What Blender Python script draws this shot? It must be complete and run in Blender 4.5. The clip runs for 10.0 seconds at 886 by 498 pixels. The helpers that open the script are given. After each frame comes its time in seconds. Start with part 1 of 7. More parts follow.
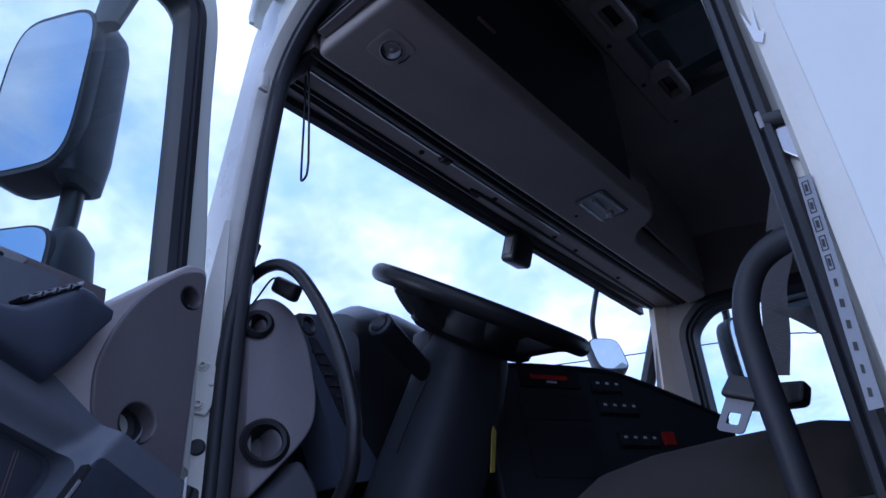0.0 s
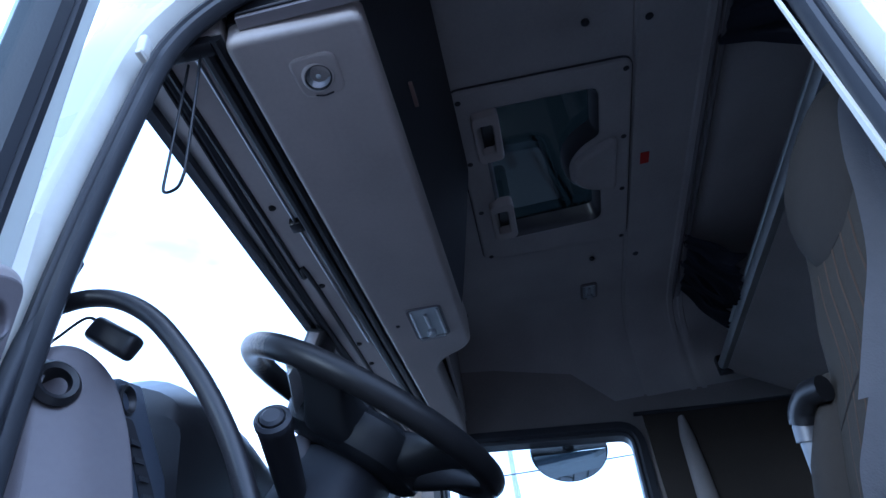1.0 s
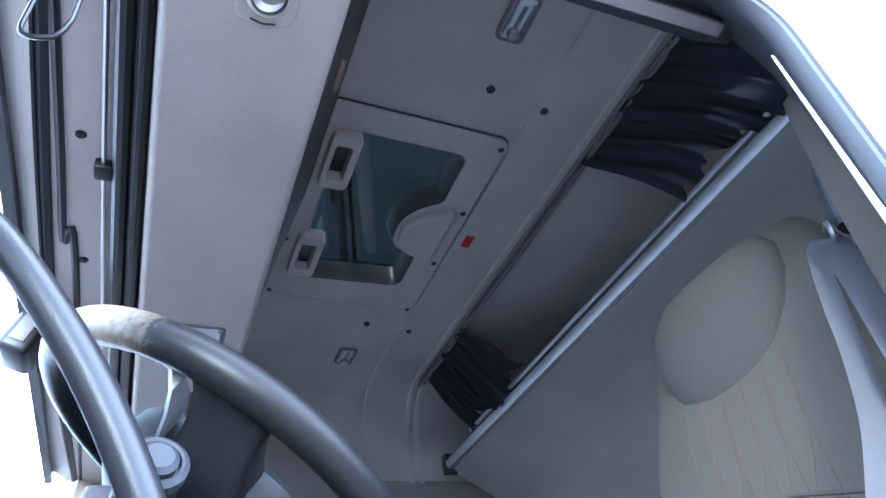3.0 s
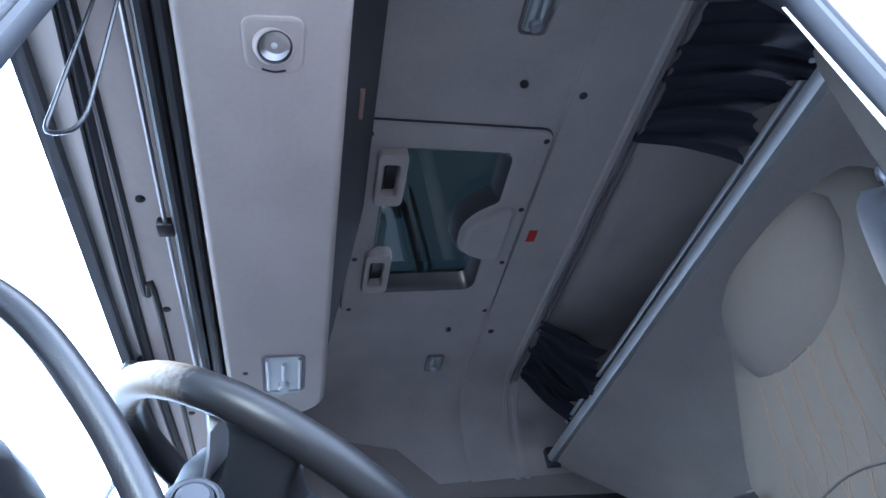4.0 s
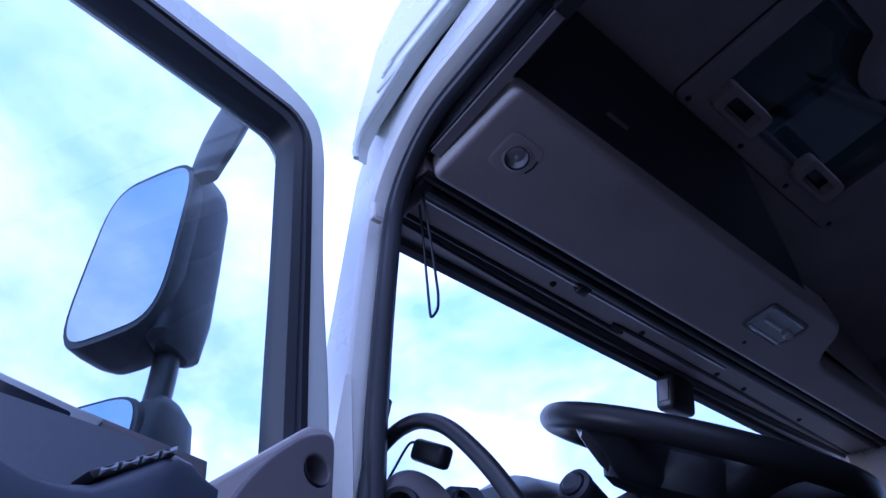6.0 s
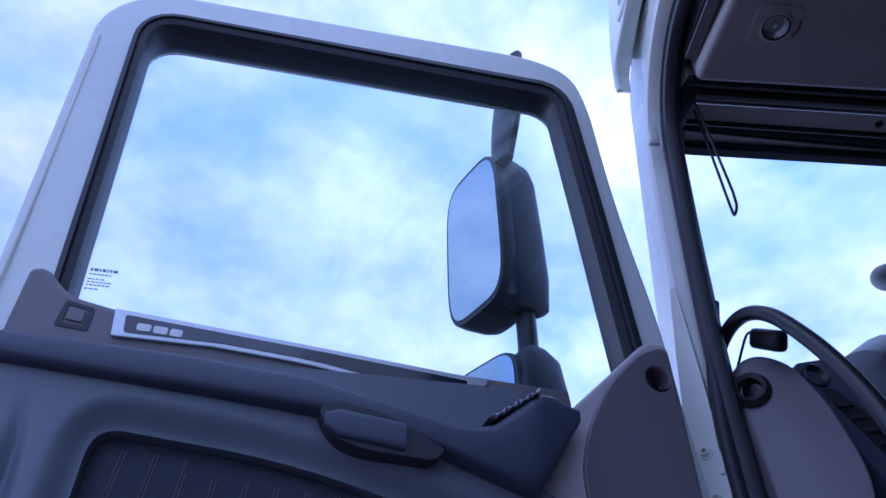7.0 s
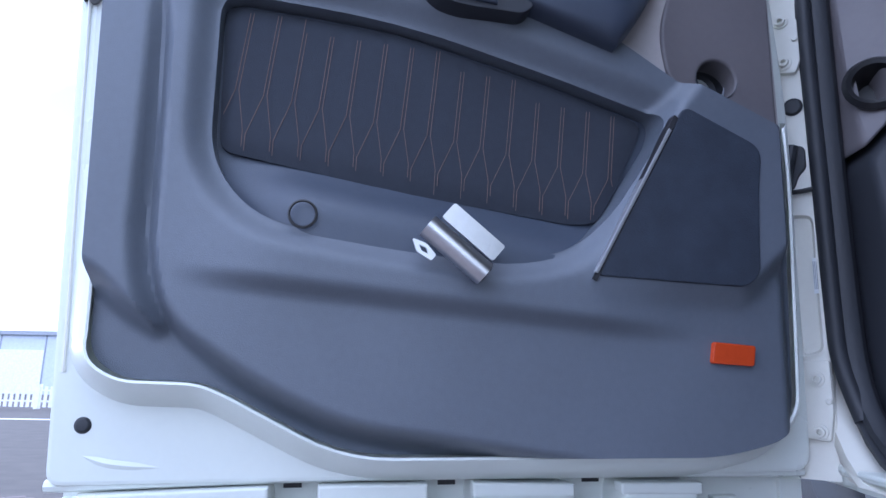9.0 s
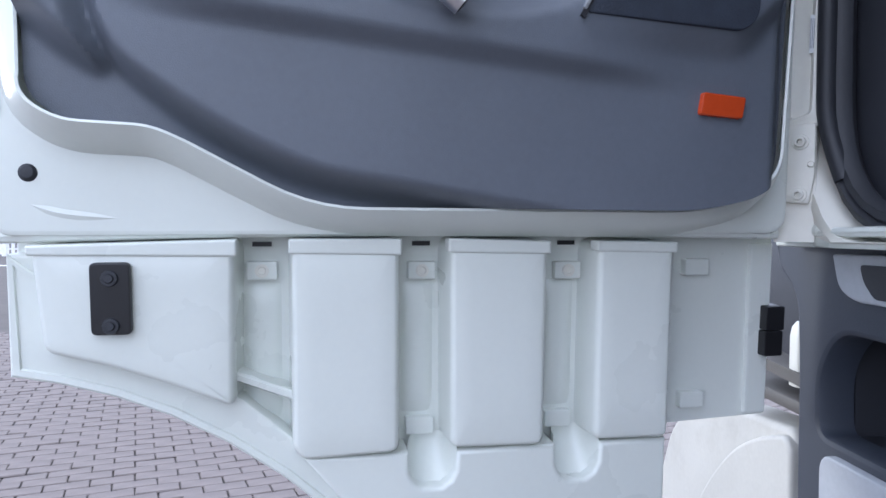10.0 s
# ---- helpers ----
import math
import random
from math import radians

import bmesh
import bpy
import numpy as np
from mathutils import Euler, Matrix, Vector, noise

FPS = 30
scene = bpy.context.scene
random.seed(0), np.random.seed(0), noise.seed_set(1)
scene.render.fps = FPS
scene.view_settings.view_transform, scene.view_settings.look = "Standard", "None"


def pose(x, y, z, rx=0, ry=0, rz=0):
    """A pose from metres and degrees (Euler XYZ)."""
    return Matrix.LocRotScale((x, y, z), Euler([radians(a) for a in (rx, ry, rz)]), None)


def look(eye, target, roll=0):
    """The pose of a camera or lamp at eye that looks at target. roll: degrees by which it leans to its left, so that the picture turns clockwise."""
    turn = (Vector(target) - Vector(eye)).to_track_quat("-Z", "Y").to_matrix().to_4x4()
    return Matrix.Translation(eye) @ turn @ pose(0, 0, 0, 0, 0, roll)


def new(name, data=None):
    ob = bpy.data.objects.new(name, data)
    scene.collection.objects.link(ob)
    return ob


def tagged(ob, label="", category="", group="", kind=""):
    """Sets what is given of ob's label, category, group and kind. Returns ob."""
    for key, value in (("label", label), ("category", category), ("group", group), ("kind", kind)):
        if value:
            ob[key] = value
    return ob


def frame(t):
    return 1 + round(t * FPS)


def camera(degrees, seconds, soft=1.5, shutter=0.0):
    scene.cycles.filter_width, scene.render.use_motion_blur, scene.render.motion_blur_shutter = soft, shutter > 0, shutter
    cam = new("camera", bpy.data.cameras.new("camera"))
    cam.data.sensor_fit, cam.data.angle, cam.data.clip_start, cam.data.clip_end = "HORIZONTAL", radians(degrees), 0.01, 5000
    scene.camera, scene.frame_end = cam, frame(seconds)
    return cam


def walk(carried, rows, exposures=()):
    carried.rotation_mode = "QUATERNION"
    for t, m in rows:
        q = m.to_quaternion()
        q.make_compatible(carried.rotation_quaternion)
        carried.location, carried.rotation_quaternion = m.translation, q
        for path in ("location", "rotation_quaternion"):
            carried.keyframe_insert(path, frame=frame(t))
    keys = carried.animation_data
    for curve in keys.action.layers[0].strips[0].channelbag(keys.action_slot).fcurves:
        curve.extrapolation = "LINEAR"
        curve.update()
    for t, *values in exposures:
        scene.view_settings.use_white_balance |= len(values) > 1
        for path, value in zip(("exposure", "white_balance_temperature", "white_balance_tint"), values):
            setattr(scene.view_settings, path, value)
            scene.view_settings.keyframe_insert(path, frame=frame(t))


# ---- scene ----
cam = camera(67.6, 10.0)
PATH = [
    (0, (-0.053, 0.037, 1.475), (1.294, 1.13, 2.471), -4.5),
    (0.3, (-0.058, 0.146, 1.504), (1.413, 1.004, 2.552), -5.4),
    (0.5, (-0.051, 0.251, 1.525), (1.475, 0.859, 2.665), -6.7),
    (0.7, (-0.046, 0.337, 1.554), (1.505, 0.786, 2.735), -7.2),
    (1, (-0.023, 0.464, 1.6), (1.573, 0.639, 2.793), -8.1),
    (1.5, (0.032, 0.639, 1.67), (1.648, 0.396, 2.823), -8.9),
    (2, (0.098, 0.735, 1.726), (1.618, 0.161, 2.893), -9.4),
    (2.5, (0.18, 0.767, 1.745), (1.591, 0.043, 2.964), -9.8),
    (2.7, (0.192, 0.768, 1.742), (1.594, 0.03, 2.963), -9.7),
    (3.8, (0.164, 0.731, 1.729), (1.609, 0.109, 2.964), -11.7),
    (4, (0.142, 0.695, 1.727), (1.629, 0.229, 2.98), -11.8),
    (4.5, (0.116, 0.607, 1.7), (1.535, 0.362, 3.088), -13.0),
    (5, (0.118, 0.509, 1.67), (1.463, 0.508, 3.151), -13.1),
    (5.5, (0.08, 0.399, 1.631), (1.386, 0.854, 3.075), -10.3),
    (6, (0.052, 0.309, 1.561), (1.018, 1.29, 3.011), -7.7),
    (6.2, (0.066, 0.263, 1.549), (0.804, 1.434, 2.992), -5.3),
    (7.3, (0.042, 0.096, 1.473), (0.058, 1.71, 2.654), 1.0),
    (7.5, (0.03, 0.087, 1.46), (0.032, 1.771, 2.54), 0.9),
    (8, (0.031, 0.095, 1.432), (-0.032, 1.913, 2.263), 1.3),
    (8.5, (0.025, 0.1, 1.384), (-0.037, 2.003, 1.998), 1.4),
    (9, (0.028, 0.101, 1.342), (-0.041, 2.058, 1.75), 1.2),
    (9.3, (0.021, 0.115, 1.314), (-0.027, 2.094, 1.596), 1.2),
    (9.5, (0.015, 0.124, 1.291), (-0.003, 2.114, 1.493), 1.0),
    (10, (0.023, 0.16, 1.236), (0.052, 2.16, 1.193), 0.8),
]
EXPOSURES = [(0, 0.55, 4450, 14), (0.5, 1.15, 4250, 11), (1, 2.05, 4200, 3), (1.5, 2.92, 4300, 0), (2, 3.67, 4530, 0), (2.7, 4.4, 4650, 0), (3.8, 4.27, 4700, 0), (4.5, 3.38, 4560, 0), (5, 2.2, 4450, 3), (5.5, 1.62, 4150, 10), (6, 0.92, 4150, 25), (7.5, 0.5, 4250, 21), (8, 0.85, 4350, 20), (8.5, 1.35, 4450, 14), (9, 1.88, 4800, 8), (9.5, 1.97, 5150, 5), (10, 1.75, 5300, 5)]
walk(cam, [(t, look(eye, target, roll)) for t, eye, target, roll in PATH], EXPOSURES)

# ---- world and sun ----
world = bpy.data.worlds.new("world")
scene.world = world
world.use_nodes = True
wn, wl = world.node_tree.nodes, world.node_tree.links
wn.clear()


def wnode(kind, **sets):
    n = wn.new(kind)
    for key, value in sets.items():
        n.inputs[key].default_value = value
    return n


SUN_EL, SUN_AZ = radians(9), radians(-62)
sky = wn.new("ShaderNodeTexSky")
sky.sky_type, sky.sun_disc = "NISHITA", False
sky.sun_elevation, sky.sun_rotation = SUN_EL, SUN_AZ
sky.altitude, sky.air_density, sky.dust_density, sky.ozone_density = 0, 1.0, 0.6, 2.0
geo = wn.new("ShaderNodeTexCoord")
sep = wn.new("ShaderNodeSeparateXYZ")
wl.new(geo.outputs["Generated"], sep.inputs[0])
up = wn.new("ShaderNodeMath")
up.operation, up.inputs[1].default_value = "MAXIMUM", 0.0
wl.new(sep.outputs["Z"], up.inputs[0])
lift = wn.new("ShaderNodeMath")
lift.operation, lift.inputs[1].default_value = "ADD", 0.35
wl.new(up.outputs[0], lift.inputs[0])
flat = wn.new("ShaderNodeVectorMath")
flat.operation = "DIVIDE"
wl.new(geo.outputs["Generated"], flat.inputs[0])
comb = wn.new("ShaderNodeCombineXYZ")
for i in range(3):
    wl.new(lift.outputs[0], comb.inputs[i])
wl.new(comb.outputs[0], flat.inputs[1])
cloud = wnode("ShaderNodeTexNoise", Scale=3.0, Detail=8.0, Roughness=0.55, Distortion=0.35)
wl.new(flat.outputs[0], cloud.inputs["Vector"])
cover = wn.new("ShaderNodeValToRGB")
cover.color_ramp.elements[0].position, cover.color_ramp.elements[1].position = 0.30, 0.50
wl.new(cloud.outputs["Fac"], cover.inputs[0])
shade = wnode("ShaderNodeTexNoise", Scale=4.5, Detail=6.0, Roughness=0.6)
wl.new(flat.outputs[0], shade.inputs["Vector"])
tone = wn.new("ShaderNodeValToRGB")
tone.color_ramp.elements[0].position, tone.color_ramp.elements[1].position = 0.32, 0.68
tone.color_ramp.elements[0].color = (0.50, 0.53, 0.67, 1)
tone.color_ramp.elements[1].color = (1.16, 0.99, 0.92, 1)
wl.new(shade.outputs["Fac"], tone.inputs[0])
bright = wn.new("ShaderNodeVectorMath")
bright.operation = "SCALE"
bright.inputs["Scale"].default_value = 0.86
wl.new(tone.outputs[0], bright.inputs[0])
base = wn.new("ShaderNodeVectorMath")
base.operation = "MULTIPLY_ADD"
base.inputs[1].default_value = (0.06, 0.07, 0.085)
base.inputs[2].default_value = (0.34, 0.385, 0.53)
wl.new(sky.outputs[0], base.inputs[0])
mix = wn.new("ShaderNodeMix")
mix.data_type = "RGBA"
wl.new(cover.outputs[0], mix.inputs[0])
wl.new(base.outputs[0], mix.inputs[6])
wl.new(bright.outputs[0], mix.inputs[7])
# added falloff: sky dimmer to the front left, brighter where it lights the cab
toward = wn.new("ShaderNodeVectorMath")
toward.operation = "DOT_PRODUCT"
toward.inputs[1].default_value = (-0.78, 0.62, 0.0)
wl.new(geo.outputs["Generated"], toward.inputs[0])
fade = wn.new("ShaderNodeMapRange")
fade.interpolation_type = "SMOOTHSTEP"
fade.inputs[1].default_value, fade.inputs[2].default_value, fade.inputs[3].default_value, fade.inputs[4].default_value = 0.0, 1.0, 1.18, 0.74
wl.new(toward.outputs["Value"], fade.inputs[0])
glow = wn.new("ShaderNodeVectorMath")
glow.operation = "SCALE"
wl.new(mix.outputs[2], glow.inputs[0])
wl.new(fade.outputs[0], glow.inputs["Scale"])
back = wnode("ShaderNodeBackground", Strength=1.0)
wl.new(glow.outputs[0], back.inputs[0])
wout = wn.new("ShaderNodeOutputWorld")
wl.new(back.outputs[0], wout.inputs[0])

sun = new("sun", bpy.data.lights.new("sun", "SUN"))
sun.data.energy, sun.data.angle, sun.data.color = 0.5, radians(18), (1.0, 0.86, 0.72)
sun.rotation_euler = (radians(90) - SUN_EL, 0, -SUN_AZ + radians(180))


# ---- materials ----
def material(name, colour, rough=0.5, metal=0.0, vary=0.12, grain=0.1, scale=40.0, bump_scale=600.0, stain=0.0, spec=0.5, coat=0.0):
    m = bpy.data.materials.new(name)
    m.use_nodes = True
    n, l = m.node_tree.nodes, m.node_tree.links
    b = n["Principled BSDF"]
    b.inputs["Metallic"].default_value = metal
    b.inputs["Specular IOR Level"].default_value = spec
    b.inputs["Coat Weight"].default_value = coat
    tc = n.new("ShaderNodeTexCoord")
    big = n.new("ShaderNodeTexNoise")
    big.inputs["Scale"].default_value, big.inputs["Detail"].default_value = scale * 0.12, 5
    small = n.new("ShaderNodeTexNoise")
    small.inputs["Scale"].default_value, small.inputs["Detail"].default_value = scale * 3, 4
    add = n.new("ShaderNodeMath")
    add.operation = "MULTIPLY_ADD"
    add.inputs[1].default_value = 0.35
    l.new(tc.outputs["Object"], big.inputs["Vector"])
    l.new(tc.outputs["Object"], small.inputs["Vector"])
    l.new(small.outputs["Fac"], add.inputs[0])
    l.new(big.outputs["Fac"], add.inputs[2])
    ramp = n.new("ShaderNodeValToRGB")
    ramp.color_ramp.elements[0].position, ramp.color_ramp.elements[1].position = 0.4, 0.95
    c = Vector(colour)
    ramp.color_ramp.elements[0].color = (*(c * (1 - vary)), 1)
    ramp.color_ramp.elements[1].color = (*(c * (1 + vary)), 1)
    l.new(add.outputs[0], ramp.inputs[0])
    colour_out = ramp.outputs[0]
    if stain:
        dirt = n.new("ShaderNodeTexNoise")
        dirt.inputs["Scale"].default_value, dirt.inputs["Detail"].default_value, dirt.inputs["Roughness"].default_value = 7, 8, 0.7
        l.new(tc.outputs["Object"], dirt.inputs["Vector"])
        dr = n.new("ShaderNodeValToRGB")
        dr.color_ramp.elements[0].position, dr.color_ramp.elements[1].position = 0.50, 0.86
        dr.color_ramp.elements[1].color = (stain, stain, stain, 1)
        l.new(dirt.outputs["Fac"], dr.inputs[0])
        mx = n.new("ShaderNodeMix")
        mx.data_type = "RGBA"
        mx.inputs[7].default_value = (0.16, 0.13, 0.09, 1)
        l.new(dr.outputs[0], mx.inputs[0])
        l.new(colour_out, mx.inputs[6])
        colour_out = mx.outputs[2]
    l.new(colour_out, b.inputs["Base Color"])
    rr = n.new("ShaderNodeMapRange")
    rr.inputs[3].default_value, rr.inputs[4].default_value = rough * 0.85, min(1, rough * 1.15)
    l.new(big.outputs["Fac"], rr.inputs[0])
    l.new(rr.outputs[0], b.inputs["Roughness"])
    if grain:
        g = n.new("ShaderNodeTexNoise")
        g.inputs["Scale"].default_value, g.inputs["Detail"].default_value = bump_scale, 2
        l.new(tc.outputs["Object"], g.inputs["Vector"])
        bp = n.new("ShaderNodeBump")
        bp.inputs["Strength"].default_value, bp.inputs["Distance"].default_value = grain, 0.001
        l.new(g.outputs["Fac"], bp.inputs["Height"])
        l.new(bp.outputs[0], b.inputs["Normal"])
    return m


PAINT = material("white_paint", (0.71, 0.74, 0.69), 0.28, vary=0.03, grain=0.03, bump_scale=150, coat=0.15)
PAINT_CREAM = material("cream_paint", (0.70, 0.69, 0.62), 0.35, vary=0.04, grain=0.03, bump_scale=150, stain=0.16)
TAUPE = material("taupe_plastic", (0.138, 0.126, 0.132), 0.48, grain=0.35, bump_scale=900)
BLUEGREY = material("slate_plastic", (0.064, 0.076, 0.105), 0.44, grain=0.35, bump_scale=900, stain=0.02)
TRIM = material("door_trim_plastic", (0.124, 0.138, 0.166), 0.46, grain=0.35, bump_scale=900, stain=0.02)
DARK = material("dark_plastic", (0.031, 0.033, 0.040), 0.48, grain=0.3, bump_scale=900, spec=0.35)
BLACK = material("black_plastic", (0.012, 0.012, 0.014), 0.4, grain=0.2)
RUBBER = material("rubber", (0.022, 0.024, 0.030), 0.55, grain=0.2, bump_scale=300)
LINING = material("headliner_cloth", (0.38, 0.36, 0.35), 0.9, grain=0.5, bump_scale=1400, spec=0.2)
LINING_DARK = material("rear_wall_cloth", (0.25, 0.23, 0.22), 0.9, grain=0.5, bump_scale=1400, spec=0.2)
CONSOLE = material("console_plastic", (0.385, 0.35, 0.325), 0.55, grain=0.3, bump_scale=900)
CORNER = material("pale_corner_plastic", (0.42, 0.39, 0.38), 0.55, grain=0.3, bump_scale=900)
GLOSS = material("glossy_dark_inlay", (0.020, 0.024, 0.034), 0.12, vary=0.05, grain=0.0, coat=0.5)
ARMREST = material("armrest_vinyl", (0.044, 0.053, 0.078), 0.42, grain=0.35, bump_scale=900)
STEP_SLATE = material("step_panel_plastic", (0.034, 0.041, 0.057), 0.5, grain=0.4, bump_scale=700, stain=0.05)
STEP_PLATE = material("pale_step_plate", (0.40, 0.42, 0.45), 0.5, grain=0.25, bump_scale=500)
SPEAKER = material("speaker_grille_plastic", (0.036, 0.043, 0.060), 0.6, vary=0.2, grain=1.0, scale=300, bump_scale=450, spec=0.3)
# the wheel arch's shade is put into a greyer white, with brown stains
SHADED_WHITE = material("shaded_white_paint", (0.50, 0.49, 0.45), 0.6, vary=0.1, grain=0.1, bump_scale=150, stain=0.35)
PILLAR = material("beige_pillar_trim", (0.52, 0.46, 0.40), 0.7, grain=0.2)
CLOTH = material("seat_cloth", (0.058, 0.050, 0.040), 0.95, grain=0.8, bump_scale=700, spec=0.15)
CLOTH_DARK = material("seat_edge_cloth", (0.048, 0.042, 0.036), 0.95, grain=0.8, bump_scale=700, spec=0.15)
INSERT = material("door_insert_cloth", (0.047, 0.052, 0.066), 0.9, grain=0.8, bump_scale=1000, spec=0.2)
CURTAIN = material("curtain_cloth", (0.055, 0.058, 0.078), 0.95, grain=0.6, bump_scale=900, spec=0.1)
THREAD = material("orange_thread", (0.165, 0.112, 0.095), 0.8, grain=0)
STEEL = material("brushed_steel", (0.62, 0.62, 0.64), 0.3, metal=1.0, grain=0.15, bump_scale=400)
SEAM = material("seat_seam_thread", (0.078, 0.052, 0.034), 0.8, grain=0)
LATCH = material("dull_zinc", (0.20, 0.20, 0.21), 0.5, metal=0.7, grain=0.1)
ALU = material("aluminium", (0.50, 0.52, 0.54), 0.5, metal=1.0, grain=0.1)
SILVER = material("silver_paint", (0.42, 0.43, 0.45), 0.35, metal=0.6, grain=0.05)
GREY_PLATE = material("grey_step_plate", (0.22, 0.235, 0.265), 0.5, grain=0.2)
ORANGE = material("orange_reflector", (0.50, 0.06, 0.012), 0.25, grain=0.3, bump_scale=500)
RED = material("red_plastic", (0.40, 0.02, 0.015), 0.4, grain=0)
YELLOW = material("yellow_paper", (0.70, 0.58, 0.08), 0.6, grain=0)
CRANE = material("yellow_machine_paint", (0.65, 0.33, 0.03), 0.45, grain=0)
BELT = material("belt_webbing", (0.17, 0.166, 0.175), 0.7, grain=0.7, bump_scale=500)
INK = material("black_ink", (0.02, 0.02, 0.025), 0.6, grain=0)
LABEL = material("white_label", (0.70, 0.72, 0.72), 0.5, grain=0)
LEATHER = material("rim_leather", (0.011, 0.011, 0.012), 0.40, grain=0.15, bump_scale=900, spec=0.22)
RIM_WORN = Vector((0.735, 0.830, 2.075))
mask = LEATHER.node_tree.nodes.new("ShaderNodeVectorMath")
mask.operation = "DISTANCE"
mask.inputs[1].default_value = RIM_WORN
LEATHER.node_tree.links.new(next(n for n in LEATHER.node_tree.nodes if n.type == "TEX_COORD").outputs["Object"], mask.inputs[0])
rub = LEATHER.node_tree.nodes.new("ShaderNodeTexNoise")
rub.inputs["Scale"].default_value, rub.inputs["Detail"].default_value = 55, 6
rub_mix = LEATHER.node_tree.nodes.new("ShaderNodeMath")
rub_mix.operation, rub_mix.inputs[1].default_value = "MULTIPLY_ADD", 0.05
LEATHER.node_tree.links.new(rub.outputs["Fac"], rub_mix.inputs[0])
LEATHER.node_tree.links.new(mask.outputs["Value"], rub_mix.inputs[2])
worn_range = LEATHER.node_tree.nodes.new("ShaderNodeMapRange")
worn_range.inputs[1].default_value, worn_range.inputs[2].default_value, worn_range.inputs[3].default_value, worn_range.inputs[4].default_value = 0.070, 0.125, 0.9, 0.0
LEATHER.node_tree.links.new(rub_mix.outputs[0], worn_range.inputs[0])
worn_mix = LEATHER.node_tree.nodes.new("ShaderNodeMix")
worn_mix.data_type = "RGBA"
worn_mix.inputs[7].default_value = (0.36, 0.29, 0.21, 1)
leather_bsdf = LEATHER.node_tree.nodes["Principled BSDF"]
LEATHER.node_tree.links.new(leather_bsdf.inputs["Base Color"].links[0].from_socket, worn_mix.inputs[6])
LEATHER.node_tree.links.new(worn_range.outputs[0], worn_mix.inputs[0])
LEATHER.node_tree.links.new(worn_mix.outputs[2], leather_bsdf.inputs["Base Color"])
WHEEL_PLASTIC = material("wheel_plastic", (0.011, 0.012, 0.014), 0.5, grain=0.3, bump_scale=900, spec=0.3)
WORN = material("worn_leather", (0.10, 0.094, 0.085), 0.6, grain=0.4)
PAVER = material("paver_stone", (0.165, 0.143, 0.134), 0.9, vary=0.25, grain=0.6, scale=60, bump_scale=120)
ASPHALT = material("joint_sand_ground", (0.085, 0.076, 0.070), 0.95, vary=0.25, grain=0.6, scale=20, bump_scale=90)
CONCRETE = material("pale_cladding", (0.52, 0.56, 0.62), 0.7, vary=0.08, grain=0.1)
ROOFING = material("far_roof", (0.30, 0.32, 0.36), 0.7, grain=0.1)
FENCE = material("white_fence_paint", (0.72, 0.72, 0.72), 0.6, grain=0)


def glass(name, tint, rough=0.0):
    m = bpy.data.materials.new(name)
    m.use_nodes = True
    n, l = m.node_tree.nodes, m.node_tree.links
    n.clear()
    o = n.new("ShaderNodeOutputMaterial")
    t = n.new("ShaderNodeBsdfTransparent")
    t.inputs[0].default_value = (*tint, 1)
    g = n.new("ShaderNodeBsdfGlossy")
    g.inputs["Roughness"].default_value = rough
    w = n.new("ShaderNodeLayerWeight")
    w.inputs[0].default_value = 0.5
    p = n.new("ShaderNodeMath")
    p.operation, p.inputs[1].default_value = "POWER", 4.0
    l.new(w.outputs["Facing"], p.inputs[0])
    f = n.new("ShaderNodeMath")
    f.operation, f.inputs[1].default_value, f.inputs[2].default_value = "MULTIPLY_ADD", 0.7, 0.045
    l.new(p.outputs[0], f.inputs[0])
    x = n.new("ShaderNodeMixShader")
    l.new(f.outputs[0], x.inputs[0])
    l.new(t.outputs[0], x.inputs[1])
    l.new(g.outputs[0], x.inputs[2])
    l.new(x.outputs[0], o.inputs[0])
    return m


GLASS = glass("window_glass", (0.90, 0.955, 0.975))
GLASS_DARK = glass("tinted_glass", (0.034, 0.041, 0.042), 0.02)
LENS = glass("lamp_lens", (0.9, 0.92, 0.93), 0.05)
MIRROR = material("mirror_silver", (0.46, 0.53, 0.58), 0.015, metal=1.0, vary=0.01, grain=0)


# ---- mesh helpers ----
def mesh_ob(name, bm, mat, parent=None, label="", smooth=True, angle=35):
    bmesh.ops.recalc_face_normals(bm, faces=bm.faces)
    me = bpy.data.meshes.new(name)
    bm.to_mesh(me)
    bm.free()
    me.materials.append(mat)
    if smooth:
        me.polygons.foreach_set("use_smooth", [True] * len(me.polygons))
        me.set_sharp_from_angle(angle=radians(angle))
    ob = new(name, me)
    if parent:
        ob.parent = parent
    if label:
        ob["label"] = label
    return ob


def part(name, bm, mat, parent, label="", **kw):
    return mesh_ob(name, bm, mat, parent, label, **kw)


def thing(name, label, category, kind="", group=""):
    return tagged(new(name), label, category, group, kind)


def box(x0, x1, y0, y1, z0, z1, bevel=0.0, seg=2):
    bm = bmesh.new()
    bmesh.ops.create_cube(bm, size=1)
    for v in bm.verts:
        v.co = Vector(((x0 + x1) / 2 + v.co.x * (x1 - x0), (y0 + y1) / 2 + v.co.y * (y1 - y0), (z0 + z1) / 2 + v.co.z * (z1 - z0)))
    if bevel:
        bmesh.ops.bevel(bm, geom=bm.edges[:], offset=bevel, segments=seg, profile=0.5, affect="EDGES")
    return bm


def move(bm, m):
    bmesh.ops.transform(bm, matrix=m, verts=bm.verts)
    return bm


def join(*bms):
    out = bmesh.new()
    for b in bms:
        me = bpy.data.meshes.new("tmp")
        b.to_mesh(me)
        b.free()
        out.from_mesh(me)
        bpy.data.meshes.remove(me)
    return out


